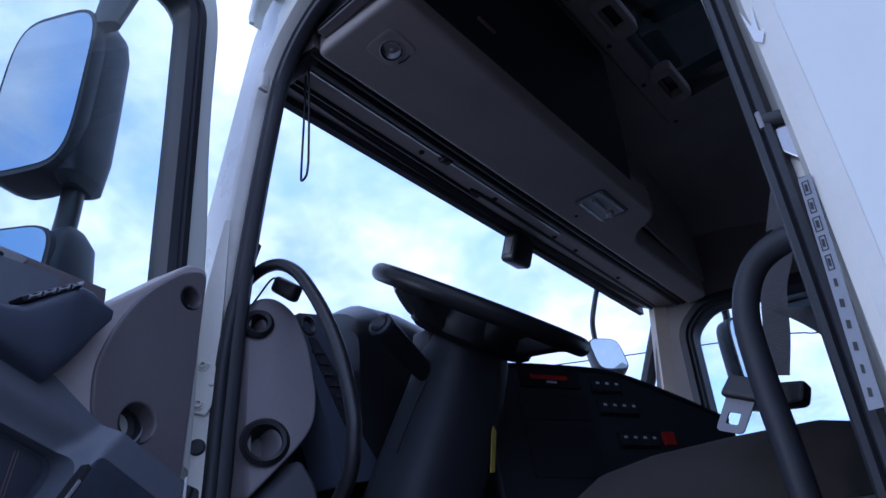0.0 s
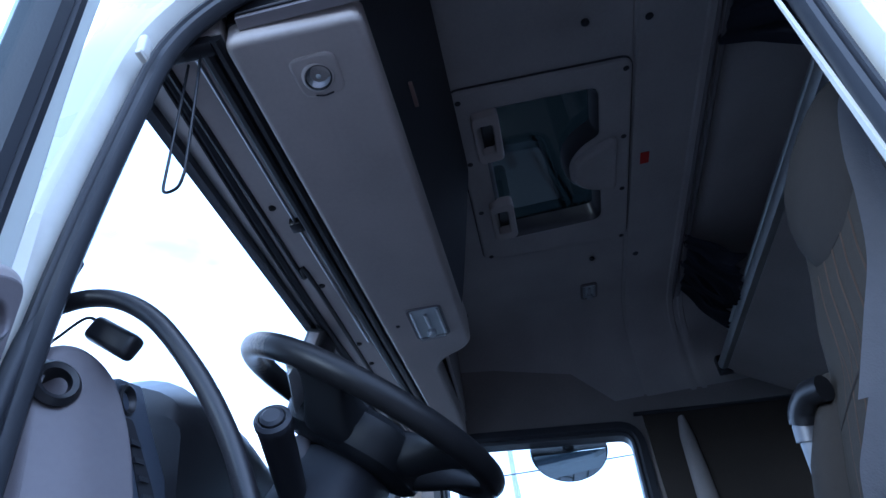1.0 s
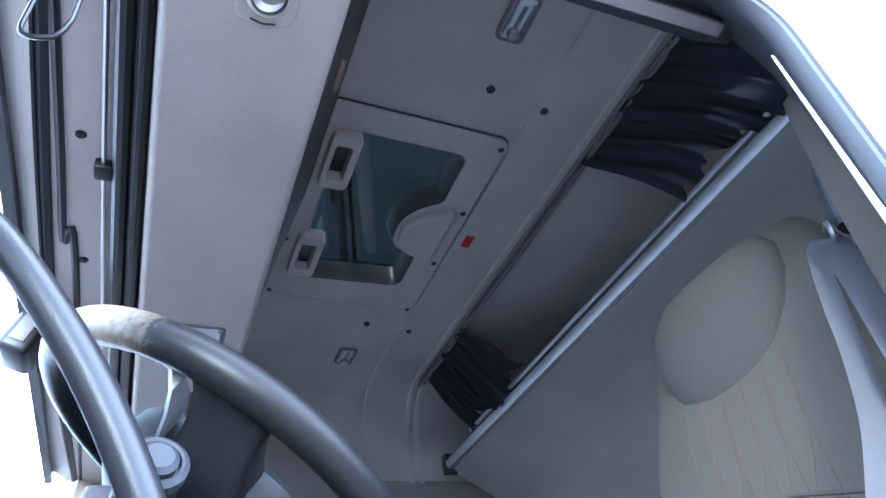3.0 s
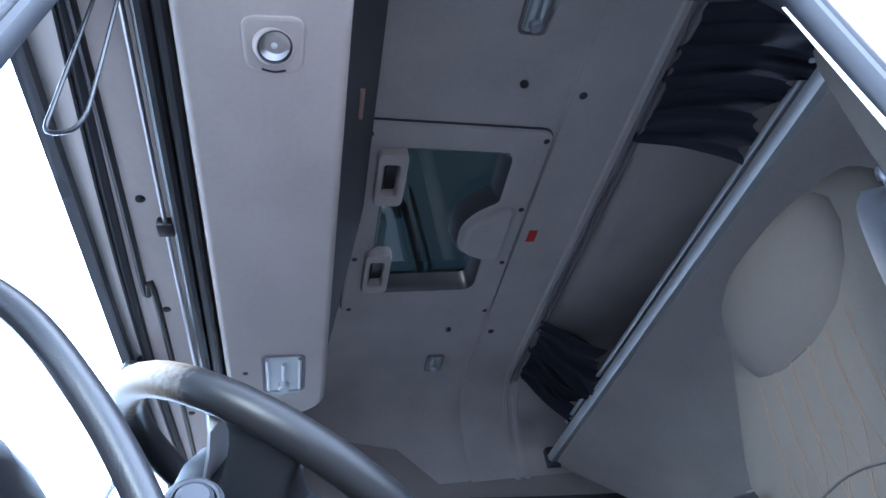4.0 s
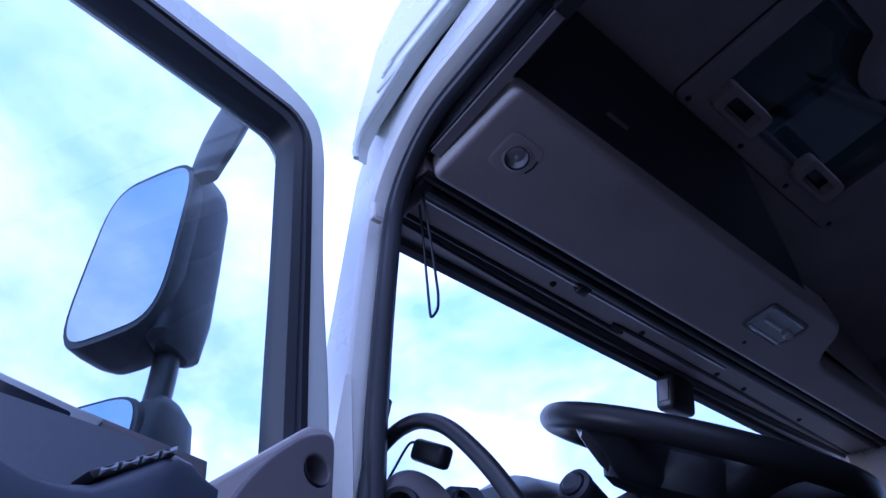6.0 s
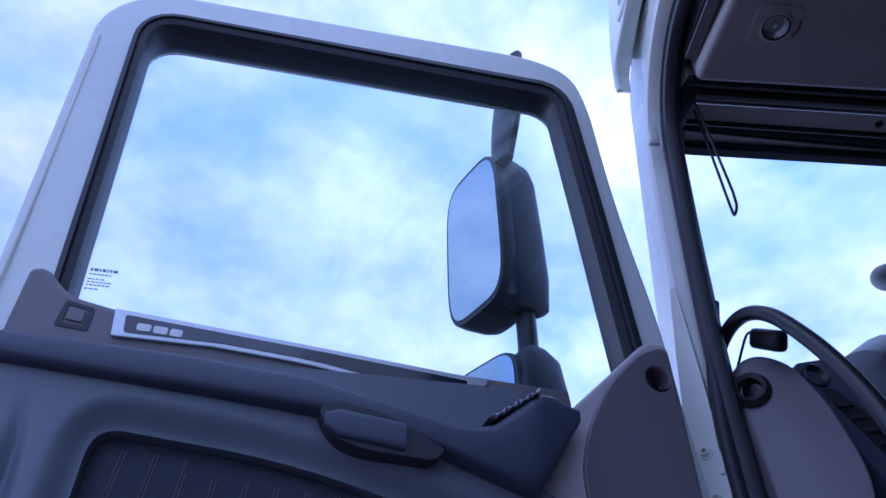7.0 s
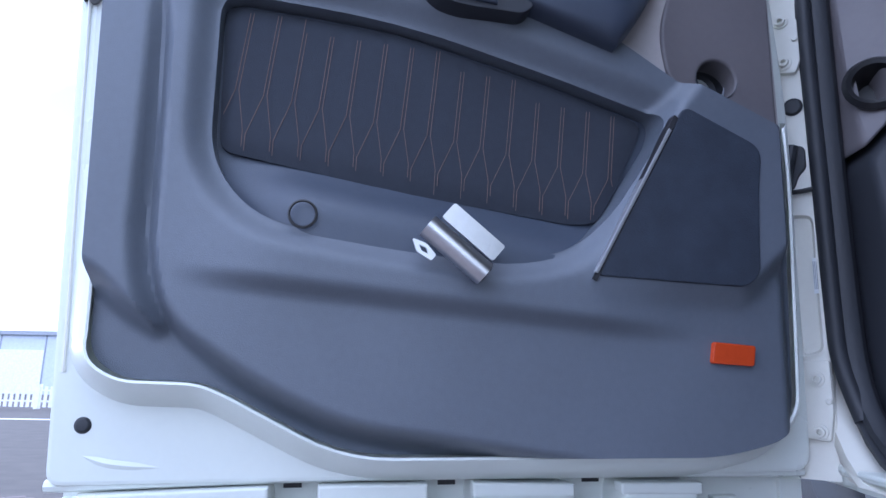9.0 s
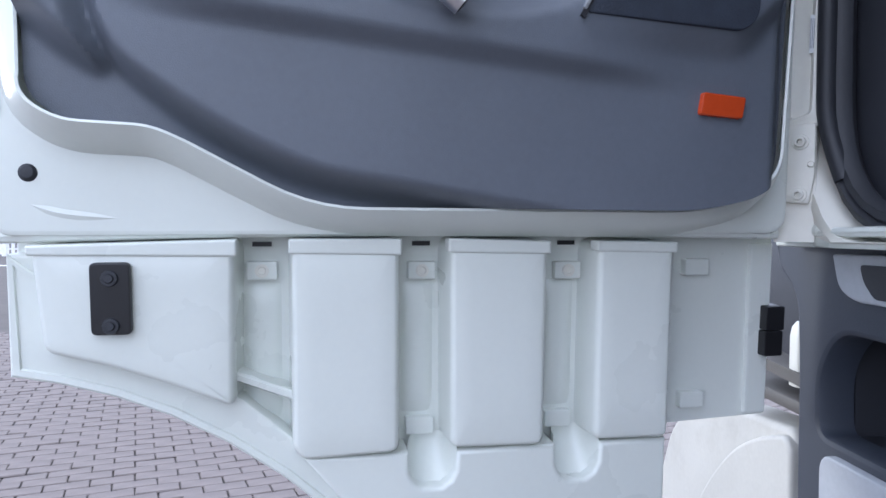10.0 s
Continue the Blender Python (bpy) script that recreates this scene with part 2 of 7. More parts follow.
def smooth_path(pts, n=6, closed=False):
    """A Catmull-Rom curve through the points."""
    P = [Vector(p) for p in pts]
    k = len(P)
    out = []
    for i in range(k if closed else k - 1):
        if closed:
            a, b, c, d = P[i - 1], P[i], P[(i + 1) % k], P[(i + 2) % k]
        else:
            a, b, c, d = P[max(i - 1, 0)], P[i], P[i + 1], P[min(i + 2, k - 1)]
        for j in range(n):
            t = j / n
            out.append(0.5 * ((2 * b) + (c - a) * t + (2 * a - 5 * b + 4 * c - d) * t * t + (3 * b - a - 3 * c + d) * t ** 3))
    if not closed:
        out.append(P[-1])
    return out


def tube(pts, r, sides=12, n=6, closed=False, smooth=True, flat=1.0, axis=None):
    """A round bar along the points; flat squeezes it along axis."""
    path = smooth_path(pts, n, closed) if smooth else [Vector(p) for p in pts]
    bm = bmesh.new()
    k, rings, ref = len(path), [], None
    for i, p in enumerate(path):
        d = (path[(i + 1) % k] - path[i - 1]) if closed or 0 < i < k - 1 else (path[1] - path[0] if i == 0 else path[-1] - path[-2])
        d.normalize()
        if axis:
            a = (Vector(axis) - d * d.dot(Vector(axis))).normalized()
        else:
            if ref is None:
                ref = d.orthogonal().normalized()
            a = ref = (ref - d * d.dot(ref)).normalized()
        b = d.cross(a)
        rr = r(i / (k - 1)) if callable(r) else r
        rings.append([bm.verts.new(p + rr * (math.cos(2 * math.pi * s / sides) * a * flat + math.sin(2 * math.pi * s / sides) * b)) for s in range(sides)])
    for i in range(k if closed else k - 1):
        q, w = rings[i], rings[(i + 1) % k]
        for s in range(sides):
            bm.faces.new((q[s], q[(s + 1) % sides], w[(s + 1) % sides], w[s]))
    if not closed:
        bm.faces.new(rings[0])
        bm.faces.new(rings[-1])
    return bm


def fillet(poly, r, n=5):
    """Rounds a polygon's corners; r is one radius or one for each corner."""
    out = []
    k = len(poly)
    for i, p in enumerate(poly):
        rr = r[i] if isinstance(r, (list, tuple)) else r
        p, a, b = Vector(p), Vector(poly[i - 1]), Vector(poly[(i + 1) % k])
        if rr <= 0:
            out.append(p)
            continue
        da, db = (a - p), (b - p)
        m = min(rr, da.length * 0.49, db.length * 0.49)
        s, e = p + da.normalized() * m, p + db.normalized() * m
        for j in range(n + 1):
            t = j / n
            out.append((1 - t) ** 2 * s + 2 * t * (1 - t) * p + t * t * e)
    return [tuple(v) for v in out]


def arc_poly(cx, cy, r, n=28, ry=None):
    return [(cx + r * math.cos(2 * math.pi * i / n), cy + (ry or r) * math.sin(2 * math.pi * i / n)) for i in range(n)]


from mathutils.geometry import delaunay_2d_cdt


def slab(outer, d0, d1, place, holes=(), bevel=0.0, seg=2):
    """A plate of a polygon with holes between two depths; place(a, b, d) gives the world point. The d1 side's outer rim may be bevelled."""
    bm = bmesh.new()
    loops = [list(outer), *[list(h) for h in holes]]
    flatp, rims = [], []
    for lp in loops:
        k = len(flatp)
        flatp += [Vector(p) for p in lp]
        rims += [(k + i, k + (i + 1) % len(lp)) for i in range(len(lp))]
    _, _, cells, origin, _, _ = delaunay_2d_cdt(flatp, rims, [], 0, 1e-7)
    tri = []
    for c in cells:
        t = [origin[i][0] for i in c if origin[i]]
        if len(t) == 3:
            mid = (flatp[t[0]] + flatp[t[1]] + flatp[t[2]]) / 3
            if inside(mid, loops[0]) and not any(inside(mid, h) for h in loops[1:]):
                tri.append(t)

    def inset(lp, by, sign):
        k = len(lp)
        res = []
        for i in range(k):
            a, b, c = Vector(lp[i - 1]), Vector(lp[i]), Vector(lp[(i + 1) % k])
            e1, e2 = (b - a), (c - b)
            if e1.length < 1e-7 or e2.length < 1e-7:
                res.append(b)
                continue
            n1, n2 = Vector((-e1.y, e1.x)).normalized(), Vector((-e2.y, e2.x)).normalized()
            m = (n1 + n2)
            m = m / max(m.length_squared / 2, 0.6) if m.length > 1e-6 else n1
            res.append(b + m * by * sign)
        return [tuple(v) for v in res]

    def area(lp):
        return sum(lp[i - 1][0] * lp[i][1] - lp[i][0] * lp[i - 1][1] for i in range(len(lp)))

    stages = [(0.0, d0)]
    if bevel:
        s = 1 if d1 > d0 else -1
        for j in range(seg + 1):
            t = math.pi / 2 * j / seg
            stages.append((bevel * (1 - math.cos(t)), d1 - s * bevel * (1 - math.sin(t))))
        stages.append((bevel * 1.12, d1))
    else:
        stages.append((0.0, d1))
    layers = []
    for by, d in stages:
        layer = []
        for li, lp in enumerate(loops):
            sg = (1 if area(lp) > 0 else -1) * (1 if li == 0 else -1)
            pts = inset(lp, by, sg) if by else lp
            layer.append([bm.verts.new(place(a, b, d)) for a, b in pts])
        layers.append(layer)
    for q, w in zip(layers, layers[1:]):
        for a, b in zip(q, w):
            k = len(a)
            for i in range(k):
                bm.faces.new((a[i], a[(i + 1) % k], b[(i + 1) % k], b[i]))
    for layer in (layers[0], layers[-1]):
        vs = [v for lp in layer for v in lp]
        for t in tri:
            try:
                bm.faces.new([vs[i] for i in t])
            except ValueError:
                pass
    return bm


def inside(p, poly):
    x, y = p
    hit = False
    for i in range(len(poly)):
        (x1, y1), (x2, y2) = poly[i - 1], poly[i]
        if (y1 > y) != (y2 > y) and x < (x2 - x1) * (y - y1) / (y2 - y1) + x1:
            hit = not hit
    return hit


def nearest(p, poly):
    best, bd = None, 1e9
    p = Vector(p)
    for i in range(len(poly)):
        a, b = Vector(poly[i - 1]), Vector(poly[i])
        e = b - a
        t = max(0, min(1, (p - a).dot(e) / max(e.length_squared, 1e-12)))
        q = a + e * t
        d = (p - q).length_squared
        if d < bd:
            best, bd = q, d
    return best, math.sqrt(bd)


def sdist(p, poly):
    """Distance to a polygon's rim, positive inside."""
    d = nearest(p, poly)[1]
    return d if inside(p, poly) else -d


def step(a, b, x):
    t = max(0.0, min(1.0, (x - a) / (b - a)))
    return t * t * (3 - 2 * t)


def relief(outline, height, place, cell=0.01, back=None, holes=()):
    """A moulded sheet over an outline with height(a, b), snapped to the outline, with a turned-back rim of depth back."""
    xs = [p[0] for p in outline]
    ys = [p[1] for p in outline]
    x0, y0 = min(xs) - cell, min(ys) - cell
    nx, ny = int((max(xs) - x0) / cell) + 2, int((max(ys) - y0) / cell) + 2
    state = {}

    def ok(p):
        return inside(p, outline) and not any(inside(p, h) for h in holes)

    for i in range(nx + 1):
        for j in range(ny + 1):
            p = (x0 + i * cell, y0 + j * cell)
            state[i, j] = (p, ok(p))
    bm = bmesh.new()
    verts = {}

    def vert(i, j):
        if (i, j) not in verts:
            p, good = state[i, j]
            if not good:
                cands = [nearest(p, lp) for lp in (outline, *holes)]
                p = tuple(min(cands, key=lambda c: c[1])[0])
            verts[i, j] = bm.verts.new(place(p[0], p[1], height(*p)))
        return verts[i, j]

    for i in range(nx):
        for j in range(ny):
            ids = [(i, j), (i + 1, j), (i + 1, j + 1), (i, j + 1)]
            goods = sum(state[q][1] for q in ids)
            if goods >= 1:
                bm.faces.new([vert(*q) for q in ids])
    bmesh.ops.remove_doubles(bm, verts=bm.verts, dist=cell * 0.02)
    if back is not None:
        rim = [e for e in bm.edges if e.is_boundary]
        ext = bmesh.ops.extrude_edge_only(bm, edges=rim)
        origin, out = place(0, 0, 0), place(0, 0, 1) - place(0, 0, 0)
        for v in ext["geom"]:
            if isinstance(v, bmesh.types.BMVert):
                v.co += out * (back - (v.co - origin).dot(out))
    return bm


def lathe(profile, m, n=28):
    """Turns (radius, height) pairs about the local z axis of m."""
    bm = bmesh.new()
    rings = []
    for r, h in profile:
        rings.append([bm.verts.new(m @ Vector((r * math.cos(2 * math.pi * i / n), r * math.sin(2 * math.pi * i / n), h))) for i in range(n)] if r > 1e-6 else [bm.verts.new(m @ Vector((0, 0, h)))])
    for a, b in zip(rings, rings[1:]):
        for i in range(n):
            q = [a[i % len(a)], a[(i + 1) % len(a)], b[(i + 1) % len(b)], b[i % len(b)]]
            q = list(dict.fromkeys(q))
            if len(q) > 2:
                bm.faces.new(q)
    return bm


def loft(rings, cap=True):
    bm = bmesh.new()
    vs = [[bm.verts.new(p) for p in r] for r in rings]
    k = len(vs[0])
    for a, b in zip(vs, vs[1:]):
        for i in range(k):
            bm.faces.new((a[i], a[(i + 1) % k], b[(i + 1) % k], b[i]))
    if cap:
        bm.faces.new(vs[0])
        bm.faces.new(vs[-1])
    return bm


def superellipse(w, d, e=2.6, n=36):
    out = []
    for i in range(n):
        a = 2 * math.pi * i / n
        c, s = math.cos(a), math.sin(a)
        out.append((w * math.copysign(abs(c) ** (2 / e), c), d * math.copysign(abs(s) ** (2 / e), s)))
    return out


def facing(p, normal, upward=(0, 0, 1)):
    """A frame at p whose z axis is the normal."""
    z = Vector(normal).normalized()
    x = Vector(upward).cross(z)
    x = x.normalized() if x.length > 1e-6 else Vector((1, 0, 0))
    y = z.cross(x)
    m = Matrix((x, y, z)).transposed().to_4x4()
    m.translation = p
    return m


def screw(parent, p, normal, r=0.006, mat=None, name="screw"):
    return part(name, lathe([(0, 0.003), (r * 0.5, 0.003), (r * 0.55, 0.0015), (r, 0.001), (r, -0.004)], facing(p, normal), 12), mat or DARK, parent)


# ---- frames of the truck: x into the cab, y forward, z up ----
HINGE = Vector((0.5223, 1.0281, 0))
DA = radians(11.6)
DU, DN = Vector((-math.cos(DA), -math.sin(DA), 0)), Vector((math.sin(DA), -math.cos(DA), 0))


def door_at(u, z, n):
    """u runs along the open door from its hinges, n out of its trim; the door hangs a little low and leans with the cab side."""
    v, w = u - 0.5, z - 1.5
    along = 0.4896 + 0.9213 * v + 0.0205 * w - 0.0418 * v * v + 0.0047 * w * w + 0.0226 * n
    high = 1.4896 - 0.0273 * v + 0.9127 * w - 0.0428 * v * w + 0.0112 * w * w - 0.0451 * n
    return HINGE + DU * along + DN * (0.8818 * n + 0.0548 * w) + Vector((0, 0, high))


def lean(z):
    return 0.02 + max(0.0, z - 1.98) * 0.09


def frame_at(u, z, n):
    return door_at(u, z, n + lean(z))


def side_x(y, z):
    return 0.468 + 0.085 * (y - 0.085)


def side_at(y, z, d):
    return Vector((side_x(y, z) + d, y, z))


def ceil_z(y):
    return 2.915


# ---- ground ----
def build_ground():
    bm = bmesh.new()
    bmesh.ops.create_grid(bm, x_segments=40, y_segments=40, size=400)
    for v in bm.verts:
        v.co.z = -0.012
    ground = tagged(mesh_ob("ground", bm, ASPHALT), "dark asphalt and sand ground of a truck yard", "ground", kind="structure")
    return ground


ground = build_ground()


# ---- cab shell ----
APERTURE = fillet([(0.128, 1.265), (0.112, 1.75), (0.108, 2.10), (0.092, 2.488), (0.775, 2.588), (0.890, 2.505), (0.948, 2.24), (0.986, 2.00), (0.993, 1.60), (0.985, 1.265)],
                  [0.10, 0.1, 0.1, 0.09, 0.07, 0.10, 0.2, 0.2, 0.3, 0.16], 8)


def grown(poly, by):
    """The polygon moved outward by a width."""
    out, k = [], len(poly)
    ar = sum(poly[i - 1][0] * poly[i][1] - poly[i][0] * poly[i - 1][1] for i in range(k))
    s = -1 if ar > 0 else 1
    for i in range(k):
        a, b, c = Vector(poly[i - 1]), Vector(poly[i]), Vector(poly[(i + 1) % k])
        e1, e2 = b - a, c - b
        n1, n2 = Vector((-e1.y, e1.x)).normalized(), Vector((-e2.y, e2.x)).normalized()
        m = (n1 + n2)
        m = m / max(m.length_squared / 2, 0.6)
        out.append(tuple(b + m * by * s))
    return out


def widened(poly, by):
    """The door opening moved outward, less so along its rear edge and never below the sill."""
    moved = [Vector(p) + (Vector(q) - Vector(p)) * (0.6 + 0.4 * step(0.14, 0.24, p[0])) for p, q in zip(poly, grown(poly, by))]
    return [(m.x, max(m.y, 1.2375 - 0.06 * by)) for m in moved]


def swept(poly, profile, place, grow=grown, closed=True):
    """A moulding along a polygon: profile gives (outward, depth) pairs."""
    rings = [[place(a, b, d) for a, b in grow(poly, o)] for o, d in profile]
    bm = bmesh.new()
    vs = [[bm.verts.new(p) for p in r] for r in rings]
    k = len(vs[0])
    for a, b in zip(vs, vs[1:]):
        for i in range(k if closed else k - 1):
            bm.faces.new((a[i], a[(i + 1) % k], b[(i + 1) % k], b[i]))
    return bm


wall_left = thing("wall_left", "white painted steel side of the truck cab round the door opening", "cab side", "structure")
OUTER = fillet([(-1.3, 1.226), (-1.3, 2.66), (0.94, 2.74), (1.005, 2.68), (1.17, 2.12), (1.27, 1.80), (1.27, 1.45), (1.15, 1.30), (1.13, 1.226)], [0, 0, 0.05, 0.08, 0.1, 0, 0, 0.03, 0])
# outer panel, then the stepped door frame round the opening
part("outer_panel", slab(OUTER, 0.012, -0.03, side_at, [widened(APERTURE, 0.075)], bevel=0.006), PAINT, wall_left)
part("door_frame", swept(APERTURE, [(0.090, -0.0305), (0.075, -0.0325), (0.068, -0.036), (0.055, -0.034), (0.047, -0.020), (0.043, 0.0), (0.02, 0.003)], side_at, widened), PAINT_CREAM, wall_left, "cream painted inner door frame with scuffs")
part("door_seal", swept(APERTURE, [(0.034, 0.004), (0.035, -0.010), (0.030, -0.018), (0.021, -0.020), (0.017, -0.014), (0.013, -0.018), (0.005, -0.016), (0.0, -0.008), (0.0, 0.002), (0.006, 0.010), (0.03, 0.022)], side_at, widened), RUBBER, wall_left, "black rubber door seal")
part("seal_bulb", tube([side_at(y, z, d) for y, z, d in ((0.985, 2.13, 0.010), (1.000, 2.05, -0.004), (1.004, 1.98, -0.016), (1.005, 1.88, -0.024), (1.004, 1.70, -0.024), (1.003, 1.45, -0.024), (0.998, 1.38, -0.022), (0.975, 1.31, -0.012))], 0.0115, 12), RUBBER, wall_left, "rounded front lip of the seal")
part("inner_trim", swept(APERTURE, [(0.012, 0.012), (0.05, 0.030), (0.16, 0.075)], side_at, widened), DARK, wall_left, "dark plastic trim inside the seal")
part("rear_flange", loft([[side_at(0.1115, z, 0.005), side_at(0.1115, z, 0.005 + w), side_at(0.1075, z, 0.005 + w), side_at(0.1075, z, 0.005)] for z, w in ((1.35, 0.012), (1.8, 0.011), (2.1, 0.006), (2.25, 0.003), (2.38, 0.001))]), PAINT_CREAM, wall_left, "cream edge behind the seal")
part("pillar_cover", loft([[Vector((x0 + 0.0, y0, z)), Vector((x0 + 0.045, y0 - 0.012, z)), Vector((x0 + 0.06, y0 - 0.08, z)), Vector((x0 + 0.0, y0 - 0.10, z))] for z, x0, y0 in ((1.27, 0.50, 0.110), (1.7, 0.50, 0.098), (2.0, 0.498, 0.088), (2.2, 0.495, 0.07), (2.36, 0.50, 0.035), (2.42, 0.51, 0.0))]), CLOTH_DARK, wall_left, "dark plastic pillar cover inside the seal")
# pressed rib and small bracket on the front pillar
part("pillar_clip", join(box(0.488, 0.508, 0.908, 0.922, 2.440, 2.482, 0.005, 3), box(0.486, 0.508, 0.910, 0.921, 2.436, 2.446, 0.004)), PAINT_CREAM, wall_left, "small cream bracket on the pillar")

# roof cap with its drip lip
ROOF = [(-1.3, 2.72), (0.69, 2.745), (0.76, 2.735), (0.825, 2.713), (0.89, 2.688), (0.925, 2.655), (0.933, 2.612), (0.938, 2.640), (0.926, 2.70), (0.912, 2.76), (0.89, 2.84), (0.865, 2.96), (0.80, 3.05), (0.68, 3.11), (-1.3, 3.16)]
roof = thing("roof_cap", "white moulded roof cap with a lip over the door", "cab roof", "structure")
def roof_at(a, b, d):
    return Vector((0.460 + d + 0.06 * max(0, b - 2.74) * (1 if d < 1 else -1), a, b))


part("side_skin", slab(fillet(ROOF, 0.006, 3), 0.0, 0.03, roof_at), PAINT, roof)
top_line = [(0.916, 2.712), (0.903, 2.76), (0.881, 2.84), (0.856, 2.955), (0.792, 3.04), (0.68, 3.08), (0.56, 3.085), (0.06, 3.105), (-1.3, 3.16)]
bm = bmesh.new()
cols = [[bm.verts.new(roof_at(a, b, 2.18 * s)) for a, b in top_line] for s in (0.008, 0.26, 0.4585, 0.459, 0.66, 1.0)]
for i, (a, b) in enumerate(zip(cols, cols[1:])):
    for q in range(len(top_line) - 1):
        # open over the roof hatch
        if not (top_line[q][0] == 0.56 and i in (1, 2, 3)):
            bm.faces.new((a[q], a[q + 1], b[q + 1], b[q]))
bmesh.ops.solidify(bm, geom=bm.faces[:], thickness=0.015)
part("top_skin", bm, PAINT, roof)
part("drip_lip", tube([(0.462, -1.2, 2.716), (0.462, 0.69, 2.743), (0.462, 0.76, 2.733), (0.462, 0.825, 2.711), (0.462, 0.89, 2.686), (0.463, 0.922, 2.655), (0.465, 0.931, 2.617)], 0.006, 8), PAINT, roof, "rolled white lip")
part("roof_seam", tube([(0.463, -1.2, 2.80), (0.463, 0.6, 2.805), (0.462, 0.80, 2.787), (0.462, 0.83, 2.774)], 0.005, 8), PAINT, roof)

# far side of the cab with the passenger window
def right_at(y, z, d):
    return Vector((2.475 - 0.05 * (y - 0.1) + d, y, z))


WIN_R = fillet([(0.160, 1.90), (0.138, 2.445), (0.76, 2.495), (0.845, 2.42), (0.86, 1.90)], [0.05, 0.05, 0.05, 0.04, 0.05], 6)
wall_right = thing("wall_right", "grey lined passenger side of the cab with a window", "cab side", "structure")
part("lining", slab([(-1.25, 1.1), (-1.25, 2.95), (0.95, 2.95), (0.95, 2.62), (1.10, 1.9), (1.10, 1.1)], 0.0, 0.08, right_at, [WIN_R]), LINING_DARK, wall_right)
part("window_frame", swept(WIN_R, [(0.045, 0.0), (0.045, -0.018), (0.02, -0.02), (0.012, -0.01), (0.004, -0.014), (-0.004, -0.004), (-0.004, 0.06)], right_at), DARK, wall_right, "black rubber window frame")
# shade under the upper lining is painted as a dark sheet on the wall
part("lower_lining", slab([(-1.25, 1.1), (-1.25, 2.46), (0.078, 2.505), (0.078, 1.1)], 0.0, -0.012, right_at, bevel=0.004), CLOTH_DARK, wall_right, "lower lining behind the window, darkened for the shade there")
part("lining_edge", tube([right_at(-0.9, 2.472, -0.008), right_at(-0.3, 2.490, -0.010), right_at(0.11, 2.512, -0.012)], 0.008, 8), RUBBER, wall_right)
part("belt_pillar", loft([[right_at(-0.055 + w * math.cos(a), z, -0.012 + 0.03 * math.sin(a)) for a in [i * math.pi / 8 for i in range(16)]] for z, w in ((1.2, 0.045), (1.8, 0.042), (2.2, 0.036), (2.40, 0.026), (2.47, 0.012))]), LINING_DARK, wall_right, "grey belt pillar cover")
pane = part("glass_pane", slab(grown(WIN_R, 0.01), 0.04, 0.045, right_at), GLASS, wall_right)
pane.visible_shadow = False
part("pillar", loft([[Vector((x, y, z)) for x, y in q] for z, q in ((2.62, ((2.400, 0.945), (2.455, 0.885), (2.515, 0.92), (2.455, 0.99))), (2.22, ((2.410, 0.995), (2.455, 0.93), (2.515, 0.96), (2.475, 1.05))), (1.80, ((2.415, 1.07), (2.455, 0.99), (2.515, 1.02), (2.485, 1.13))))]), PILLAR, wall_right, "pale beige windscreen pillar trim")

floor = tagged(mesh_ob("floor", box(0.63, 2.45, -1.2, 1.06, 1.10, 1.2), DARK), "dark rubber cab floor", "floor", kind="structure")
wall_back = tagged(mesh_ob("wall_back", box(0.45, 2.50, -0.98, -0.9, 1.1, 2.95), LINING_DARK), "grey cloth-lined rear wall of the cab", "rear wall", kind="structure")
front = tagged(mesh_ob("wall_front", box(0.84, 2.50, 1.34, 1.38, 0.7, 1.93), DARK), "front bulkhead under the windscreen", "front wall", kind="structure")


def build_ceiling():
    """The headliner, rounded down at both sides, with a cross seam."""
    hole = (1.15, 1.75, 0.12, 0.47)
    xs = [0.50, 0.505, 0.52, 0.55, 0.59, 0.64, 0.72, 0.9, 1.15, 1.42, 1.75, 2.0, 2.24, 2.32, 2.385, 2.425, 2.45, 2.465, 2.472]
    dz = [-0.15, -0.12, -0.08, -0.045, -0.02, -0.006, 0, 0, 0, 0, 0, 0, 0, -0.008, -0.03, -0.07, -0.13, -0.2, -0.34]
    ys = [-1.0, -0.6, -0.19, -0.186, -0.17, -0.166, -0.15, -0.146, -0.13, -0.126, 0.036, 0.040, 0.046, 0.050, 0.12, 0.3, 0.47, 0.7, 1.0]
    rib = {-0.186: -0.008, -0.17: -0.008, -0.146: -0.008, -0.13: -0.008, 0.040: 0.008, 0.046: 0.006}
    bm = bmesh.new()
    grid = [[bm.verts.new((x, y, ceil_z(y) + d + rib.get(y, 0) + (0.004 if y > 0.045 else 0))) for y in ys] for x, d in zip(xs, dz)]
    for i in range(len(xs) - 1):
        for j in range(len(ys) - 1):
            if xs[i] >= hole[0] - 1e-6 and xs[i + 1] <= hole[1] + 1e-6 and ys[j] >= hole[2] - 1e-6 and ys[j + 1] <= hole[3] + 1e-6:
                continue
            bm.faces.new((grid[i][j], grid[i + 1][j], grid[i + 1][j + 1], grid[i][j + 1]))
    return tagged(mesh_ob("ceiling", bm, LINING), "grey-brown moulded cloth headliner with a cross seam", "ceiling", kind="structure")


ceiling = build_ceiling()
DOWN = (0, 0, -1)


def on_ceiling(x, y, d=0.0):
    return Vector((x, y, ceil_z(y) - d))


